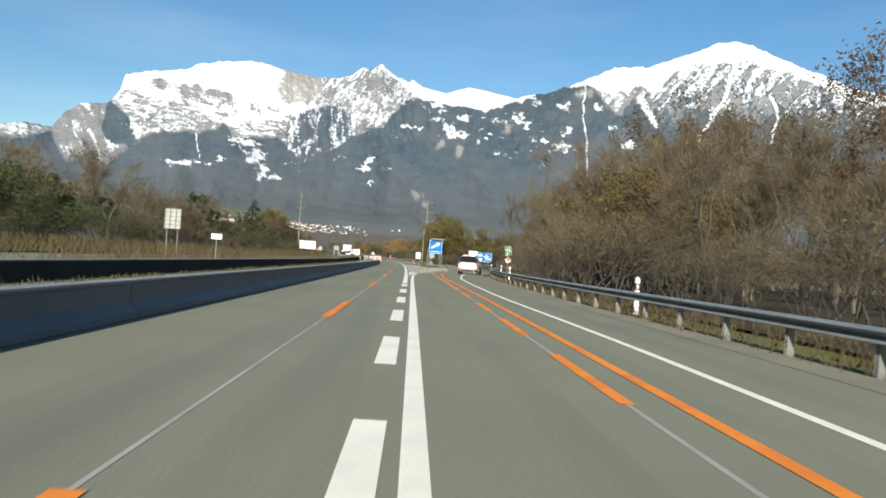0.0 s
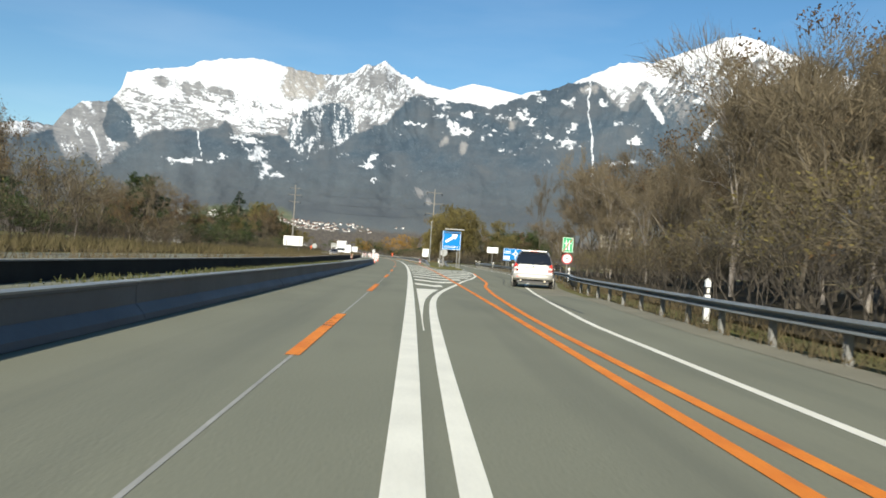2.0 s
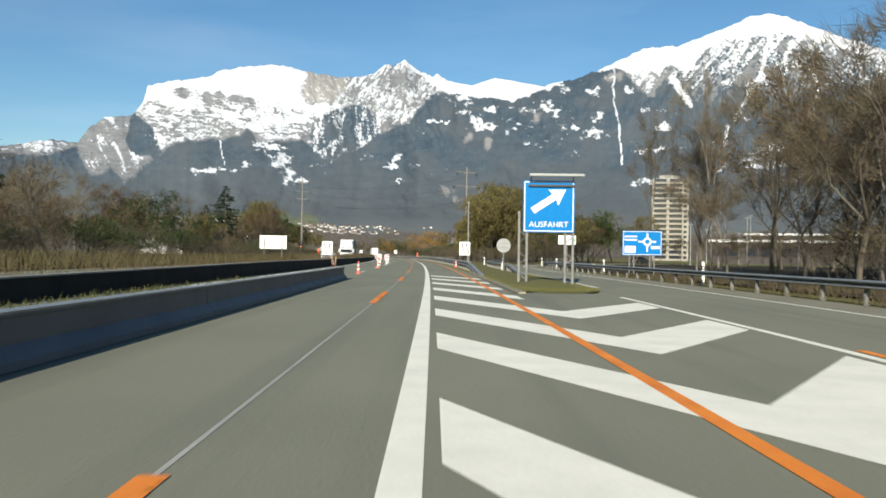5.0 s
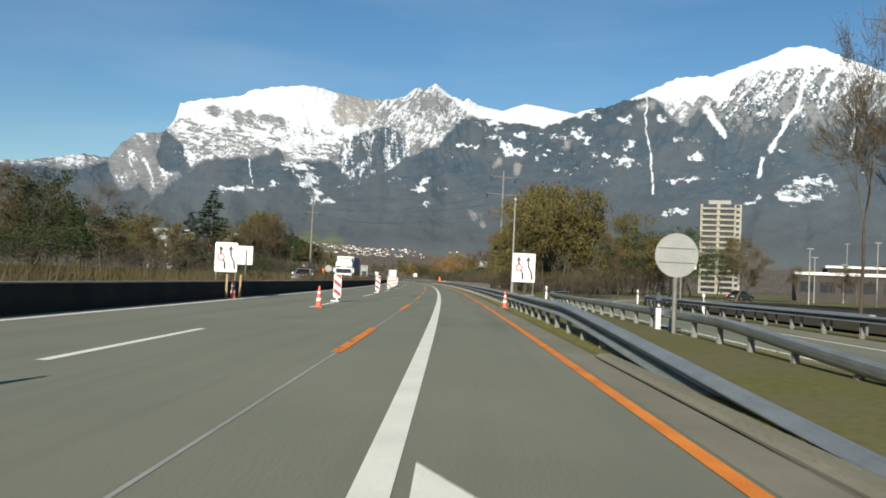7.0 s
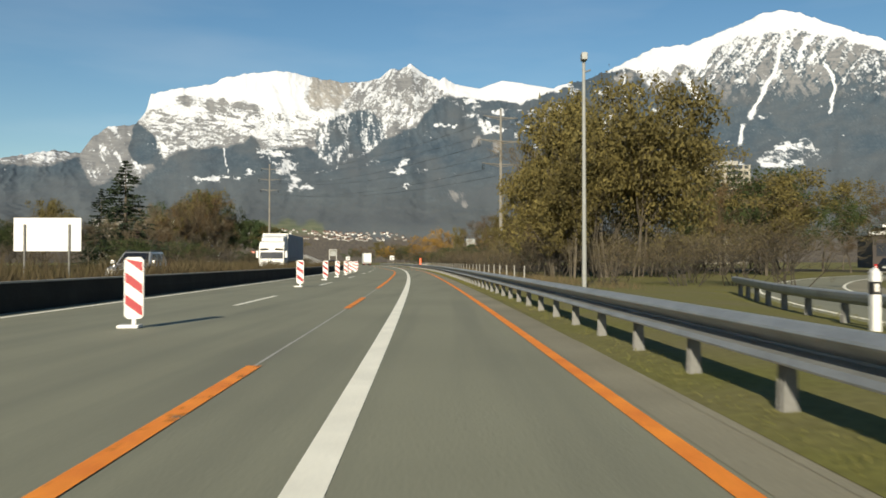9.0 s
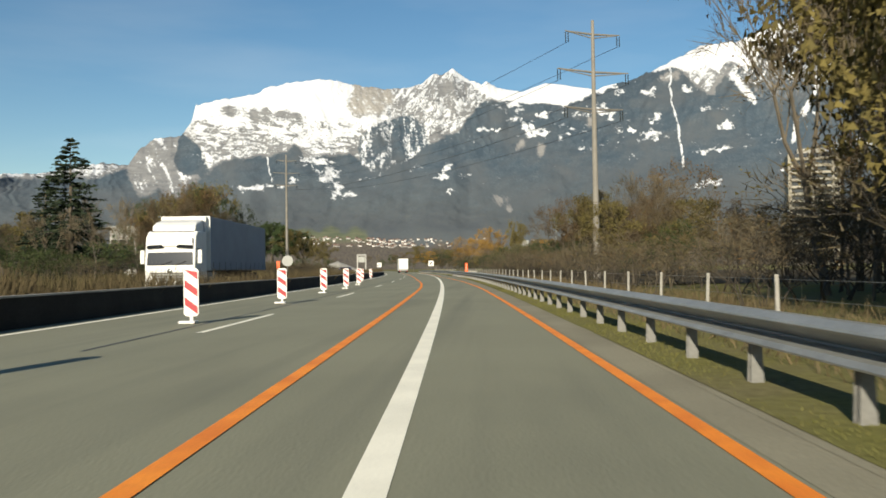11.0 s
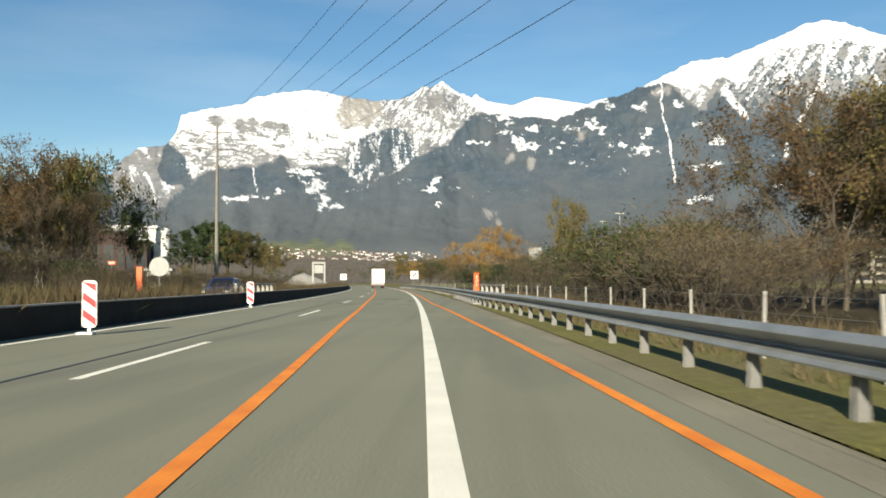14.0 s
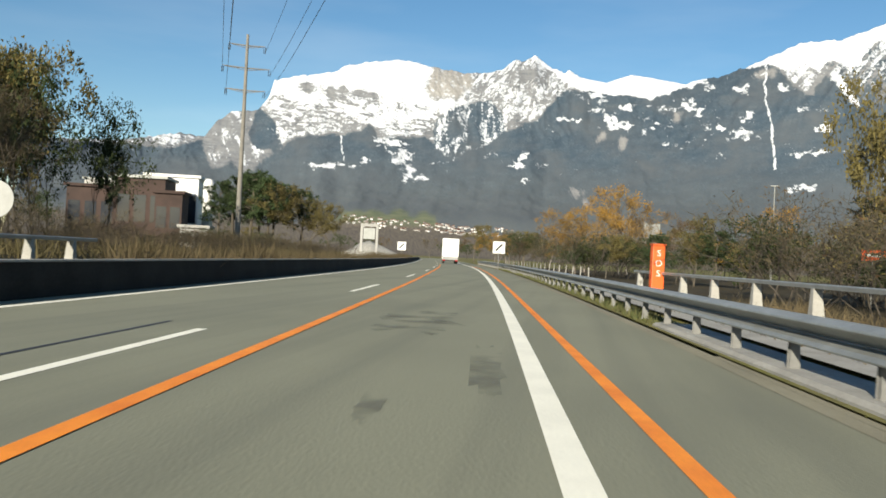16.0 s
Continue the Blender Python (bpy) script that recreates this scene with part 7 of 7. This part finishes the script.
def scots_pine(seed, h, label):
    rs = np.random.RandomState(seed)
    wood, ndl = Soup(), Soup()
    p = np.array([0, 0, -0.2])
    for i in range(5):
        q = p + np.array([rs.normal() * 0.1, rs.normal() * 0.1, h * 0.17])
        limb(wood, p, q, h * 0.02 * (1 - i * 0.13), h * 0.02 * (1 - (i + 1) * 0.13), 6)
        p = q
    for i in range(26):
        z = h * rs.uniform(0.35, 0.97)
        a = rs.rand() * 2 * math.pi
        L = h * 0.32 * (1.15 - z / h) * rs.uniform(0.7, 1.3) + 0.3
        d = np.array([math.cos(a), math.sin(a), 0.25 + 0.3 * rs.rand()])
        s_ = np.array([0, 0, z])
        e = s_ + d * L
        limb(wood, s_, e, 0.05, 0.015, 4)
        for j in range(5):
            c = s_ + d * L * rs.uniform(0.45, 1.05) + rs.normal(size=3) * 0.28 * h / 9
            m = 36
            dd = rs.normal(size=(m, 3)) + np.array([0, 0, 0.4])
            ndl.add(*blades(rs, np.repeat(c[None], m, 0) + rs.normal(size=(m, 3)) * 0.12, dd, rs.uniform(0.25, 0.5, m) * h / 9, rs.uniform(0.028, 0.05, m) * h / 9))
    root = holder("pine", pose(0, 0, -500), label, "tree", "roadside trees")
    t = new("trunk", wood.mesh("trunk", BARK))
    t.parent = root
    c = new("crown", ndl.mesh("crown", PINE_NEEDLE))
    c.parent = root
    return root


KIT = {
    "bare_a": broadleaf(1, 10, 0.62, 2050, 0, None, label="bare grey-brown deciduous tree in the roadside wood"),
    "bare_b": broadleaf(2, 10, 0.5, 2050, 300, LEAF_BROWN, 0.07, label="bare deciduous tree with a few withered leaves"),
    "bare_c": broadleaf(3, 10, 0.42, 2200, 0, None, bark=BIRCH_BARK, trunk_h=0.4, label="slender bare birch with a pale trunk"),
    "brown": broadleaf(4, 10, 0.55, 1500, 3000, LEAF_BROWN, 0.10, label="oak holding its withered brown leaves"),
    "olive": broadleaf(5, 10, 0.5, 800, 4600, LEAF_OLIVE, 0.14, label="willow with thinning olive-brown leaves"),
    "willow": broadleaf(15, 10, 0.40, 500, 6500, LEAF_OLIVE, 0.17, stems=3, trunk_h=0.30, label="dense willow in olive-brown late autumn leaf"),
    "green": broadleaf(6, 10, 0.6, 400, 3800, LEAF_GREEN, 0.15, label="dark green roadside tree", stems=2),
    "orange": broadleaf(7, 10, 0.42, 600, 3600, LEAF_ORANGE, 0.115, label="birch in orange autumn leaf", bark=BIRCH_BARK),
    "shrub": broadleaf(8, 4, 0.6, 1300, 200, LEAF_BROWN, 0.05, bark=STEM, trunk_h=0.34, stems=6, label="leafless brown shrub thicket", name="shrub"),
    "shrub_b": broadleaf(9, 4, 0.5, 1300, 600, LEAF_OLIVE, 0.05, bark=STEM, trunk_h=0.34, stems=7, label="brown shrub thicket with olive leaves", name="shrub"),
    "shrub_c": broadleaf(10, 4, 0.6, 500, 2600, LEAF_GREEN, 0.075, bark=STEM, trunk_h=0.32, stems=6, label="evergreen shrub in the roadside brush", name="shrub"),
    "spruce": spruce(11, 19, "tall dark spruce behind the motorway"),
    "pine": scots_pine(12, 9, "green pine with a flat open crown"),
}
BASE_H = {"spruce": 19.0, "pine": 9.0, "shrub": 4.0, "shrub_b": 4.0, "shrub_c": 4.0}
used = set()
rng = random.Random(21)


def plant(kind, x, y, h, wide=1.0):
    src = KIT[kind]
    k = h / BASE_H.get(kind, 10.0)
    m = pose(x, y, -0.05, 0, 0, rng.uniform(0, 360))
    if kind in used:
        ob = copy_thing(src, m)
    else:
        used.add(kind)
        src.matrix_basis = m
        ob = src
    ob.scale = (k * wide, k * wide, k)
    return ob


CLEARED = ((13.6, 146, 9.0), (13.0, 134, 7.0), (12.3, 98, 4.0))   # open ground before the signs


def grove(n, x0, x1, y0, y1, kinds, h0, h1, relative=True, wide=1.0, edge=None):
    """Scatter plants over a strip of the plan; x is an offset from the road unless relative is off."""
    for _ in range(n):
        y = rng.uniform(y0, y1)
        x = rng.uniform(x0, x1)
        if edge is not None:
            x += ease(edge, y)
        if relative:
            x += road_x(y)
        if any((x - cx) ** 2 + (y - cy) ** 2 < cr * cr for cx, cy, cr in CLEARED):
            continue
        plant(rng.choice(kinds), x, y, rng.uniform(h0, h1), wide * rng.uniform(0.85, 1.2))


def far_wood(n, x0, x1, y0, y1, kinds, h0, h1, label, relative=True, wide=1.0, edge=None):
    """Many plants that nobody could count, joined into one mesh."""
    co, corner, start, total, which = [], [], [], [], []
    mats, nv, nl = [], 0, 0
    for _ in range(n):
        y, x, kind = rng.uniform(y0, y1), rng.uniform(x0, x1), rng.choice(kinds)
        x += (ease(edge, y) if edge is not None else 0) + (road_x(y) if relative else 0)
        k = rng.uniform(h0, h1) / BASE_H.get(kind, 10.0)
        w = k * wide * rng.uniform(0.85, 1.2)
        m = np.array(pose(x, y, -0.05, 0, 0, rng.uniform(0, 360)))[:3, :3] * np.array([w, w, k])
        for piece in KIT[kind].children:
            me = piece.data
            v = np.empty(len(me.vertices) * 3, np.float32)
            me.vertices.foreach_get("co", v)
            li = np.empty(len(me.loops), np.int32)
            me.loops.foreach_get("vertex_index", li)
            ls = np.empty(len(me.polygons), np.int32)
            me.polygons.foreach_get("loop_start", ls)
            lt = np.empty(len(me.polygons), np.int32)
            me.polygons.foreach_get("loop_total", lt)
            if me.materials[0] not in mats:
                mats.append(me.materials[0])
            co.append(v.reshape(-1, 3) @ m.T + np.array([x, y, -0.05]))
            corner.append(li + nv)
            start.append(ls + nl)
            total.append(lt)
            which.append(np.full(len(ls), mats.index(me.materials[0]), np.int32))
            nv, nl = nv + len(me.vertices), nl + len(li)
    me = bpy.data.meshes.new("far_wood")
    me.vertices.add(nv)
    me.vertices.foreach_set("co", np.concatenate(co).astype(np.float32).ravel())
    me.loops.add(nl)
    me.loops.foreach_set("vertex_index", np.concatenate(corner).astype(np.int32))
    starts = np.concatenate(start).astype(np.int32)
    me.polygons.add(len(starts))
    me.polygons.foreach_set("loop_start", starts)
    me.polygons.foreach_set("loop_total", np.concatenate(total).astype(np.int32))
    for mt in mats:
        me.materials.append(mt)
    me.polygons.foreach_set("material_index", np.concatenate(which))
    me.update()
    return tagged(new("woodland", me), label, "woodland", kind="stuff")


BARE = ["bare_a", "bare_b", "bare_a", "bare_b", "bare_c"]
# the floor of the woods
ribbon("ground", shifted(PAVED, 2.2), shifted(PAVED, 75.0), -60, 235, 0.02, LITTER, 4.0, label="brown leaf litter under the roadside wood", category="ground")
ribbon("ground", 7.0, 60.0, 266, 460, 0.034, LITTER, 4.0, label="brown leaf litter under the roadside trees", category="ground")
ribbon("ground", -110.0, -22.0, -60, 500, 0.02, LITTER, 4.0, label="brown earth and litter beyond the motorway", category="ground")
# wood beside the exit: thicket at the edge, tall trees behind
grove(26, 2.6, 10.0, -12, 32, ["shrub", "shrub", "shrub_b"], 2.2, 3.3, edge=PAVED, wide=1.35)
grove(30, 2.6, 9.0, 30, 72, ["shrub", "shrub_b", "shrub_b"], 2.4, 3.8, edge=PAVED, wide=1.3)
grove(26, 5.0, 12.0, 70, 160, ["shrub", "shrub_b", "shrub_b"], 1.8, 3.2, edge=PAVED, wide=1.4)
grove(24, 9.0, 20.0, 62, 150, ["bare_c", "bare_c", "bare_a"], 9.0, 13.0, edge=PAVED, wide=1.0)
grove(8, 12.0, 22.0, 16, 34, BARE + ["brown"], 4.5, 6.0, edge=PAVED, wide=1.15)
grove(26, 6.0, 16.0, 34, 78, BARE + ["brown", "olive"], 4.8, 7.0, edge=PAVED, wide=1.15)
grove(16, 10.0, 18.0, 75, 165, BARE, 6.0, 9.5, edge=PAVED, wide=1.15)
grove(38, 16.0, 40.0, 30, 190, BARE + ["brown"], 10.0, 16.0, edge=PAVED)
far_wood(46, 15.0, 34.0, 60, 178, ["shrub", "shrub_b", "shrub"], 3.0, 5.5, "brown undergrowth behind the exit lane", edge=PAVED, wide=1.8)
far_wood(20, 36.0, 60.0, 90, 200, BARE, 16.0, 21.0, "tall bare wood behind the exit", edge=PAVED)
for x, y, h in ((41, 118, 23), (46, 126, 22), (37, 112, 19), (30, 84, 15)):
    plant("brown", x, y, h, 0.9)
plant("bare_b", 22.7, 182.9, 15.5, 0.45)
plant("bare_c", 31.4, 190, 21, 0.45)
plant("bare_b", 36, 182, 19, 0.5)
grove(10, 30, 55, 175, 215, BARE, 10, 17, False)
grove(16, 28, 80, 238, 300, ["bare_a", "bare_b", "olive", "brown", "shrub_b"], 3.5, 6.0, False, 1.2)
for x, y, h, k in ((25, 255, 10.0, "olive"), (30, 262, 8.5, "brown"), (37, 272, 10.0, "bare_b"), (40, 268, 8.5, "olive"), (34, 266, 7.0, "brown")):
    plant(k, x, y, h)
grove(16, 6.5, 15.0, 208, 238, ["shrub", "shrub_b", "shrub_b"], 1.6, 3.0, wide=1.6, edge=[(205, 0), (215, 1.0), (240, 2.0)])
grove(14, 18, 42, 242, 264, ["olive", "brown", "bare_b", "olive", "green"], 5.5, 8.0, False, 1.15)
for x, y, h in ((8.0, 226, 6.5), (12.2, 230.5, 8.5), (6.0, 229, 6.2), (9.5, 231, 8.5), (6.8, 226.5, 5.0)):
    plant("willow", x, y, h, 0.78)
# willows where the ramp leaves
for x, y, h, k in ((10.6, 228.5, 10.6, "willow"), (6.9, 225, 8.4, "willow"), (9.0, 227, 10.0, "willow"), (5.9, 233, 7.0, "willow"), (18.5, 236, 6.0, "brown"), (12.0, 240, 8, "green")):
    plant(k, x, y, h, 0.72)
for x, y, h, k, w_ in ((7.5, 244.0, 10.5, "bare_b", 0.8), (9.3, 247.5, 12.5, "willow", 0.6), (12.0, 251, 12.5, "olive", 0.8), (8.2, 241.5, 9.5, "bare_a", 0.7)):
    plant(k, x, y, h, w_)
grove(18, 4.0, 26.0, 238, 262, ["shrub", "shrub_b", "shrub_b"], 2.6, 4.4, False, 1.5)
plant("olive", 22.5, 238, 6.5, 1.3)
plant("green", 31, 262, 9.5, 1.2)
plant("brown", 27, 250, 6.5, 1.2)
plant("brown", 10.0, 246, 5.0, 0.85)
plant("bare_b", 11.0, 243, 8.0, 0.8)
plant("olive", 7.0, 240, 3.8, 0.9)
plant("brown", 8.0, 244, 4.0, 1.0)
grove(26, 6.5, 13, 236, 300, ["shrub_b", "shrub", "shrub"], 1.6, 2.8, wide=1.4)
grove(22, 14, 40, 262, 304, ["shrub", "shrub_b", "bare_b", "shrub"], 2.0, 3.2, wide=1.5)
for x, y, h, k in ((5.6, 267, 4.2, "olive"), (7.5, 270, 4.4, "brown"), (6.5, 264, 4.0, "bare_b"), (9.5, 272, 4.6, "olive"), (5.2, 254, 2.6, "green"), (7.0, 257, 2.7, "olive"), (9.0, 260, 2.9, "brown")):
    plant(k, x, y, h, 1.1)
grove(14, 9, 14, 304, 322, ["shrub_b", "brown", "shrub", "bare_b"], 1.6, 2.6, wide=1.3)
grove(20, 14.5, 24, 296, 318, ["brown", "bare_a", "bare_b", "olive", "bare_b", "bare_c"], 4.5, 7.5, wide=0.9)
grove(20, 12, 26, 322, 352, ["shrub_b", "shrub_c", "pine", "shrub", "shrub_c"], 1.4, 2.3, wide=1.4)
grove(22, 7.5, 20, 296, 350, ["shrub", "shrub_b", "shrub"], 2.2, 3.8, wide=1.5)
far_wood(34, 22, 46, 320, 400, ["brown", "bare_a", "bare_b", "olive", "shrub_b"], 3.5, 5.0, "brown leafless wood behind the guardrail")
grove(26, 8, 18, 350, 408, ["shrub_c", "pine", "pine", "olive", "shrub_c"], 2.2, 3.6, wide=1.2)
for x, y, h, k in ((11.5, 264, 4.0, "brown"), (12, 270, 3.2, "bare_b"), (17, 318, 11, "bare_b"), (19, 326, 12.5, "brown"), (15, 322, 10, "bare_a"), (14, 310, 9, "bare_b")):
    plant(k, x, y, h)
for x, y, h, k in ((6.0, 310, 7.2, "brown"), (8.2, 314, 7.8, "bare_b"), (9.0, 305, 6.8, "bare_a"), (5.6, 317, 6.0, "brown"), (10.5, 309, 7.5, "bare_b")):
    plant(k, x, y, h)
grove(14, 7, 13, 300, 345, ["shrub_b", "shrub", "shrub_c", "shrub"], 2.0, 3.4, wide=1.5)
for x, y, h in ((3.5, 338, 4.6), (6.0, 343, 5.0), (8.5, 335, 5.2), (11, 345, 5.5), (3.0, 356, 4.5), (9, 360, 5.5)):
    plant("pine", x, y, h, 1.2)
plant("willow", 0.9, 351.5, 7.2, 0.45)
plant("green", 5.5, 347, 4.4, 1.1)
plant("brown", 8.2, 344, 4.6, 1.0)
for x, y, h in ((-2.9, 424, 9.4), (-7.2, 420, 7.0), (-1.6, 428, 8.5), (13.0, 372, 6.0), (16, 380, 6.5), (10, 395, 6)):
    plant("orange", x, y, h, 1.05)
grove(26, 7, 30, 360, 440, ["shrub_b", "shrub_c", "olive", "brown", "orange", "shrub"], 2.5, 5.0, wide=1.3)
far_wood(22, 6, 40, 440, 640, ["olive", "brown", "orange", "green", "bare_a"], 5.0, 9.0, "mixed autumn trees further along the motorway", wide=1.2)
# left of the motorway
far_wood(44, -64, -35, 40, 240, ["shrub", "shrub_b", "shrub"], 2.8, 5.0, "dense brown undergrowth beyond the opposite carriageway", wide=1.8)
grove(62, -70, -33, 55, 250, BARE + ["shrub_b", "green", "pine", "brown"], 6.0, 11.0, wide=1.25)
grove(34, -48, -30, 50, 330, ["shrub", "shrub_c", "shrub_c"], 2.6, 4.6, wide=1.6)
far_wood(20, -90, -60, 120, 330, BARE, 10.0, 15.0, "bare wood far beyond the opposite carriageway")
plant("brown", -57, 158, 16.4, 0.8)
grove(16, -62, -38, 235, 330, BARE + ["olive"], 6.0, 9.0)
grove(24, -44, -24, 40, 330, ["shrub", "shrub_b", "shrub"], 1.8, 3.4, wide=1.6)
plant("spruce", -60.6, 331, 20.0, 1.5)
plant("spruce", -68, 338, 15, 1.4)
for x, y, h, k in ((-55, 371, 15, "brown"), (-60, 376, 13, "olive"), (-58, 381, 12, "bare_b")):
    plant(k, x, y, h, 1.1)
grove(16, -70, -53, 346, 384, ["brown", "bare_b", "bare_a", "brown", "olive"], 9.5, 13.5, False, 0.8)
far_wood(26, -76, -52, 338, 388, ["shrub", "shrub_b", "shrub"], 4.0, 6.5, "dark brown undergrowth below the wood", False, 1.6)
for x, y, h, k in ((-61.5, 396, 17.0, "willow"), (-64, 391, 17.5, "green"), (-67, 398, 17, "willow"), (-61, 404, 15, "green"), (-66, 389, 15, "pine"), (-72, 385, 14, "green"), (-64, 401, 16, "green"), (-78, 398, 15, "green"), (-70, 393, 16, "green"), (-59.5, 405, 12.5, "pine"), (-74, 401, 15, "green")):
    plant(k, x, y, h, 0.6)
for x, y, h in ((-79, 488, 16), (-74, 484, 17), (-69, 482, 15.5), (-84, 492, 15), (-65, 490, 14), (-76, 495, 17), (-71, 490, 16)):
    plant("pine", x, y, h, 1.15)
for x, y, h in ((-62, 484, 12), (-58, 488, 10), (-60, 480, 9)):
    plant("olive", x, y, h, 1.2)
far_wood(24, -165, -116, 400, 500, ["bare_a", "bare_b", "olive", "green", "green", "brown"], 9, 16, "dark mixed wood beside the works", False, 1.2)
grove(30, -50, -23, 335, 470, ["shrub", "shrub_b", "shrub_c", "shrub"], 1.8, 3.4, wide=1.6)
far_wood(26, -160, 120, 640, 900, ["olive", "brown", "bare_a", "bare_b", "green"], 6, 11, "autumn woods across the valley floor", False, 1.3)


# ------------------------------------------------------------------ grass and brush
def turf(name, n, lo, hi, y0, y1, h0, h1, width, material, label, seed, lift=0.0, lean=0.45):
    rs = np.random.RandomState(seed)
    y = rs.uniform(y0, y1, n)
    f = lambda t: np.interp(y, [a for a, _ in t], [b for _, b in t]) if isinstance(t, list) else np.full(n, float(t))
    o = f(lo) + (f(hi) - f(lo)) * rs.rand(n)
    clump = fbm(o * 0.7 + 40, y * 0.35, seed, 3)
    keep = rs.rand(n) < np.clip(clump * 1.9 - 0.35, 0.05, 1)
    y, o, clump = y[keep], o[keep], clump[keep]
    m = len(y)
    x = np.array([road_x(v) for v in y]) + o
    base = np.stack([x, y, np.full(m, lift)], 1)
    d = np.stack([rs.normal(size=m) * lean, rs.normal(size=m) * lean, np.ones(m)], 1)
    s = Soup()
    s.add(*blades(rs, base, d, rs.uniform(h0, h1, m) * (0.5 + clump), rs.uniform(0.6, 1.4, m) * width))
    return tagged(new(name, s.mesh(name, material)), label, "grass", kind="stuff")


far_wood(60, -33, -21.5, 335, 480, ["shrub", "shrub", "shrub_b"], 1.5, 2.7, "dense brown brush beyond the opposite carriageway", wide=1.9)
turf("dry_grass", 26000, -10.7, -8.65, 190, 321, 0.65, 1.3, 0.028, DRY_GRASS, "tall brown brush growing on the median", 15)
turf("dry_grass", 26000, -10.7, -8.65, 340, 470, 0.65, 1.3, 0.028, DRY_GRASS, "tall brown brush growing on the median", 16)
turf("dry_grass", 30000, -10.7, -8.65, -20, 190, 0.45, 1.1, 0.014, DRY_GRASS, "tall dry brown grass and brush on the median", 5)
turf("dry_grass", 60000, -34, -20.9, 0, 480, 0.5, 1.4, 0.035, STRAW, "dry brown grass beyond the opposite carriageway", 6)
turf("grass", 120000, shifted(VERGE, 0.03), RAMP_LEFT, 119, 205, 0.015, 0.04, 0.005, GRASS, "short mown grass between motorway and ramp", 7, 0.06)
turf("grass", 90000, shifted(VERGE, 0.03), 4.6, 205, 345, 0.015, 0.045, 0.005, GRASS, "short grass under the guardrail", 8, 0.02)
turf("dry_grass", 45000, 3.8, 8.5, 205, 345, 0.1, 0.55, 0.011, DRY_GRASS, "dry grass behind the guardrail", 9, 0.0)
turf("dry_grass", 50000, shifted(PAVED, 0.3), shifted(PAVED, 5.0), -20, 150, 0.06, 0.30, 0.009, DRY_GRASS, "dry grass and litter behind the exit guardrail", 10, 0.0)
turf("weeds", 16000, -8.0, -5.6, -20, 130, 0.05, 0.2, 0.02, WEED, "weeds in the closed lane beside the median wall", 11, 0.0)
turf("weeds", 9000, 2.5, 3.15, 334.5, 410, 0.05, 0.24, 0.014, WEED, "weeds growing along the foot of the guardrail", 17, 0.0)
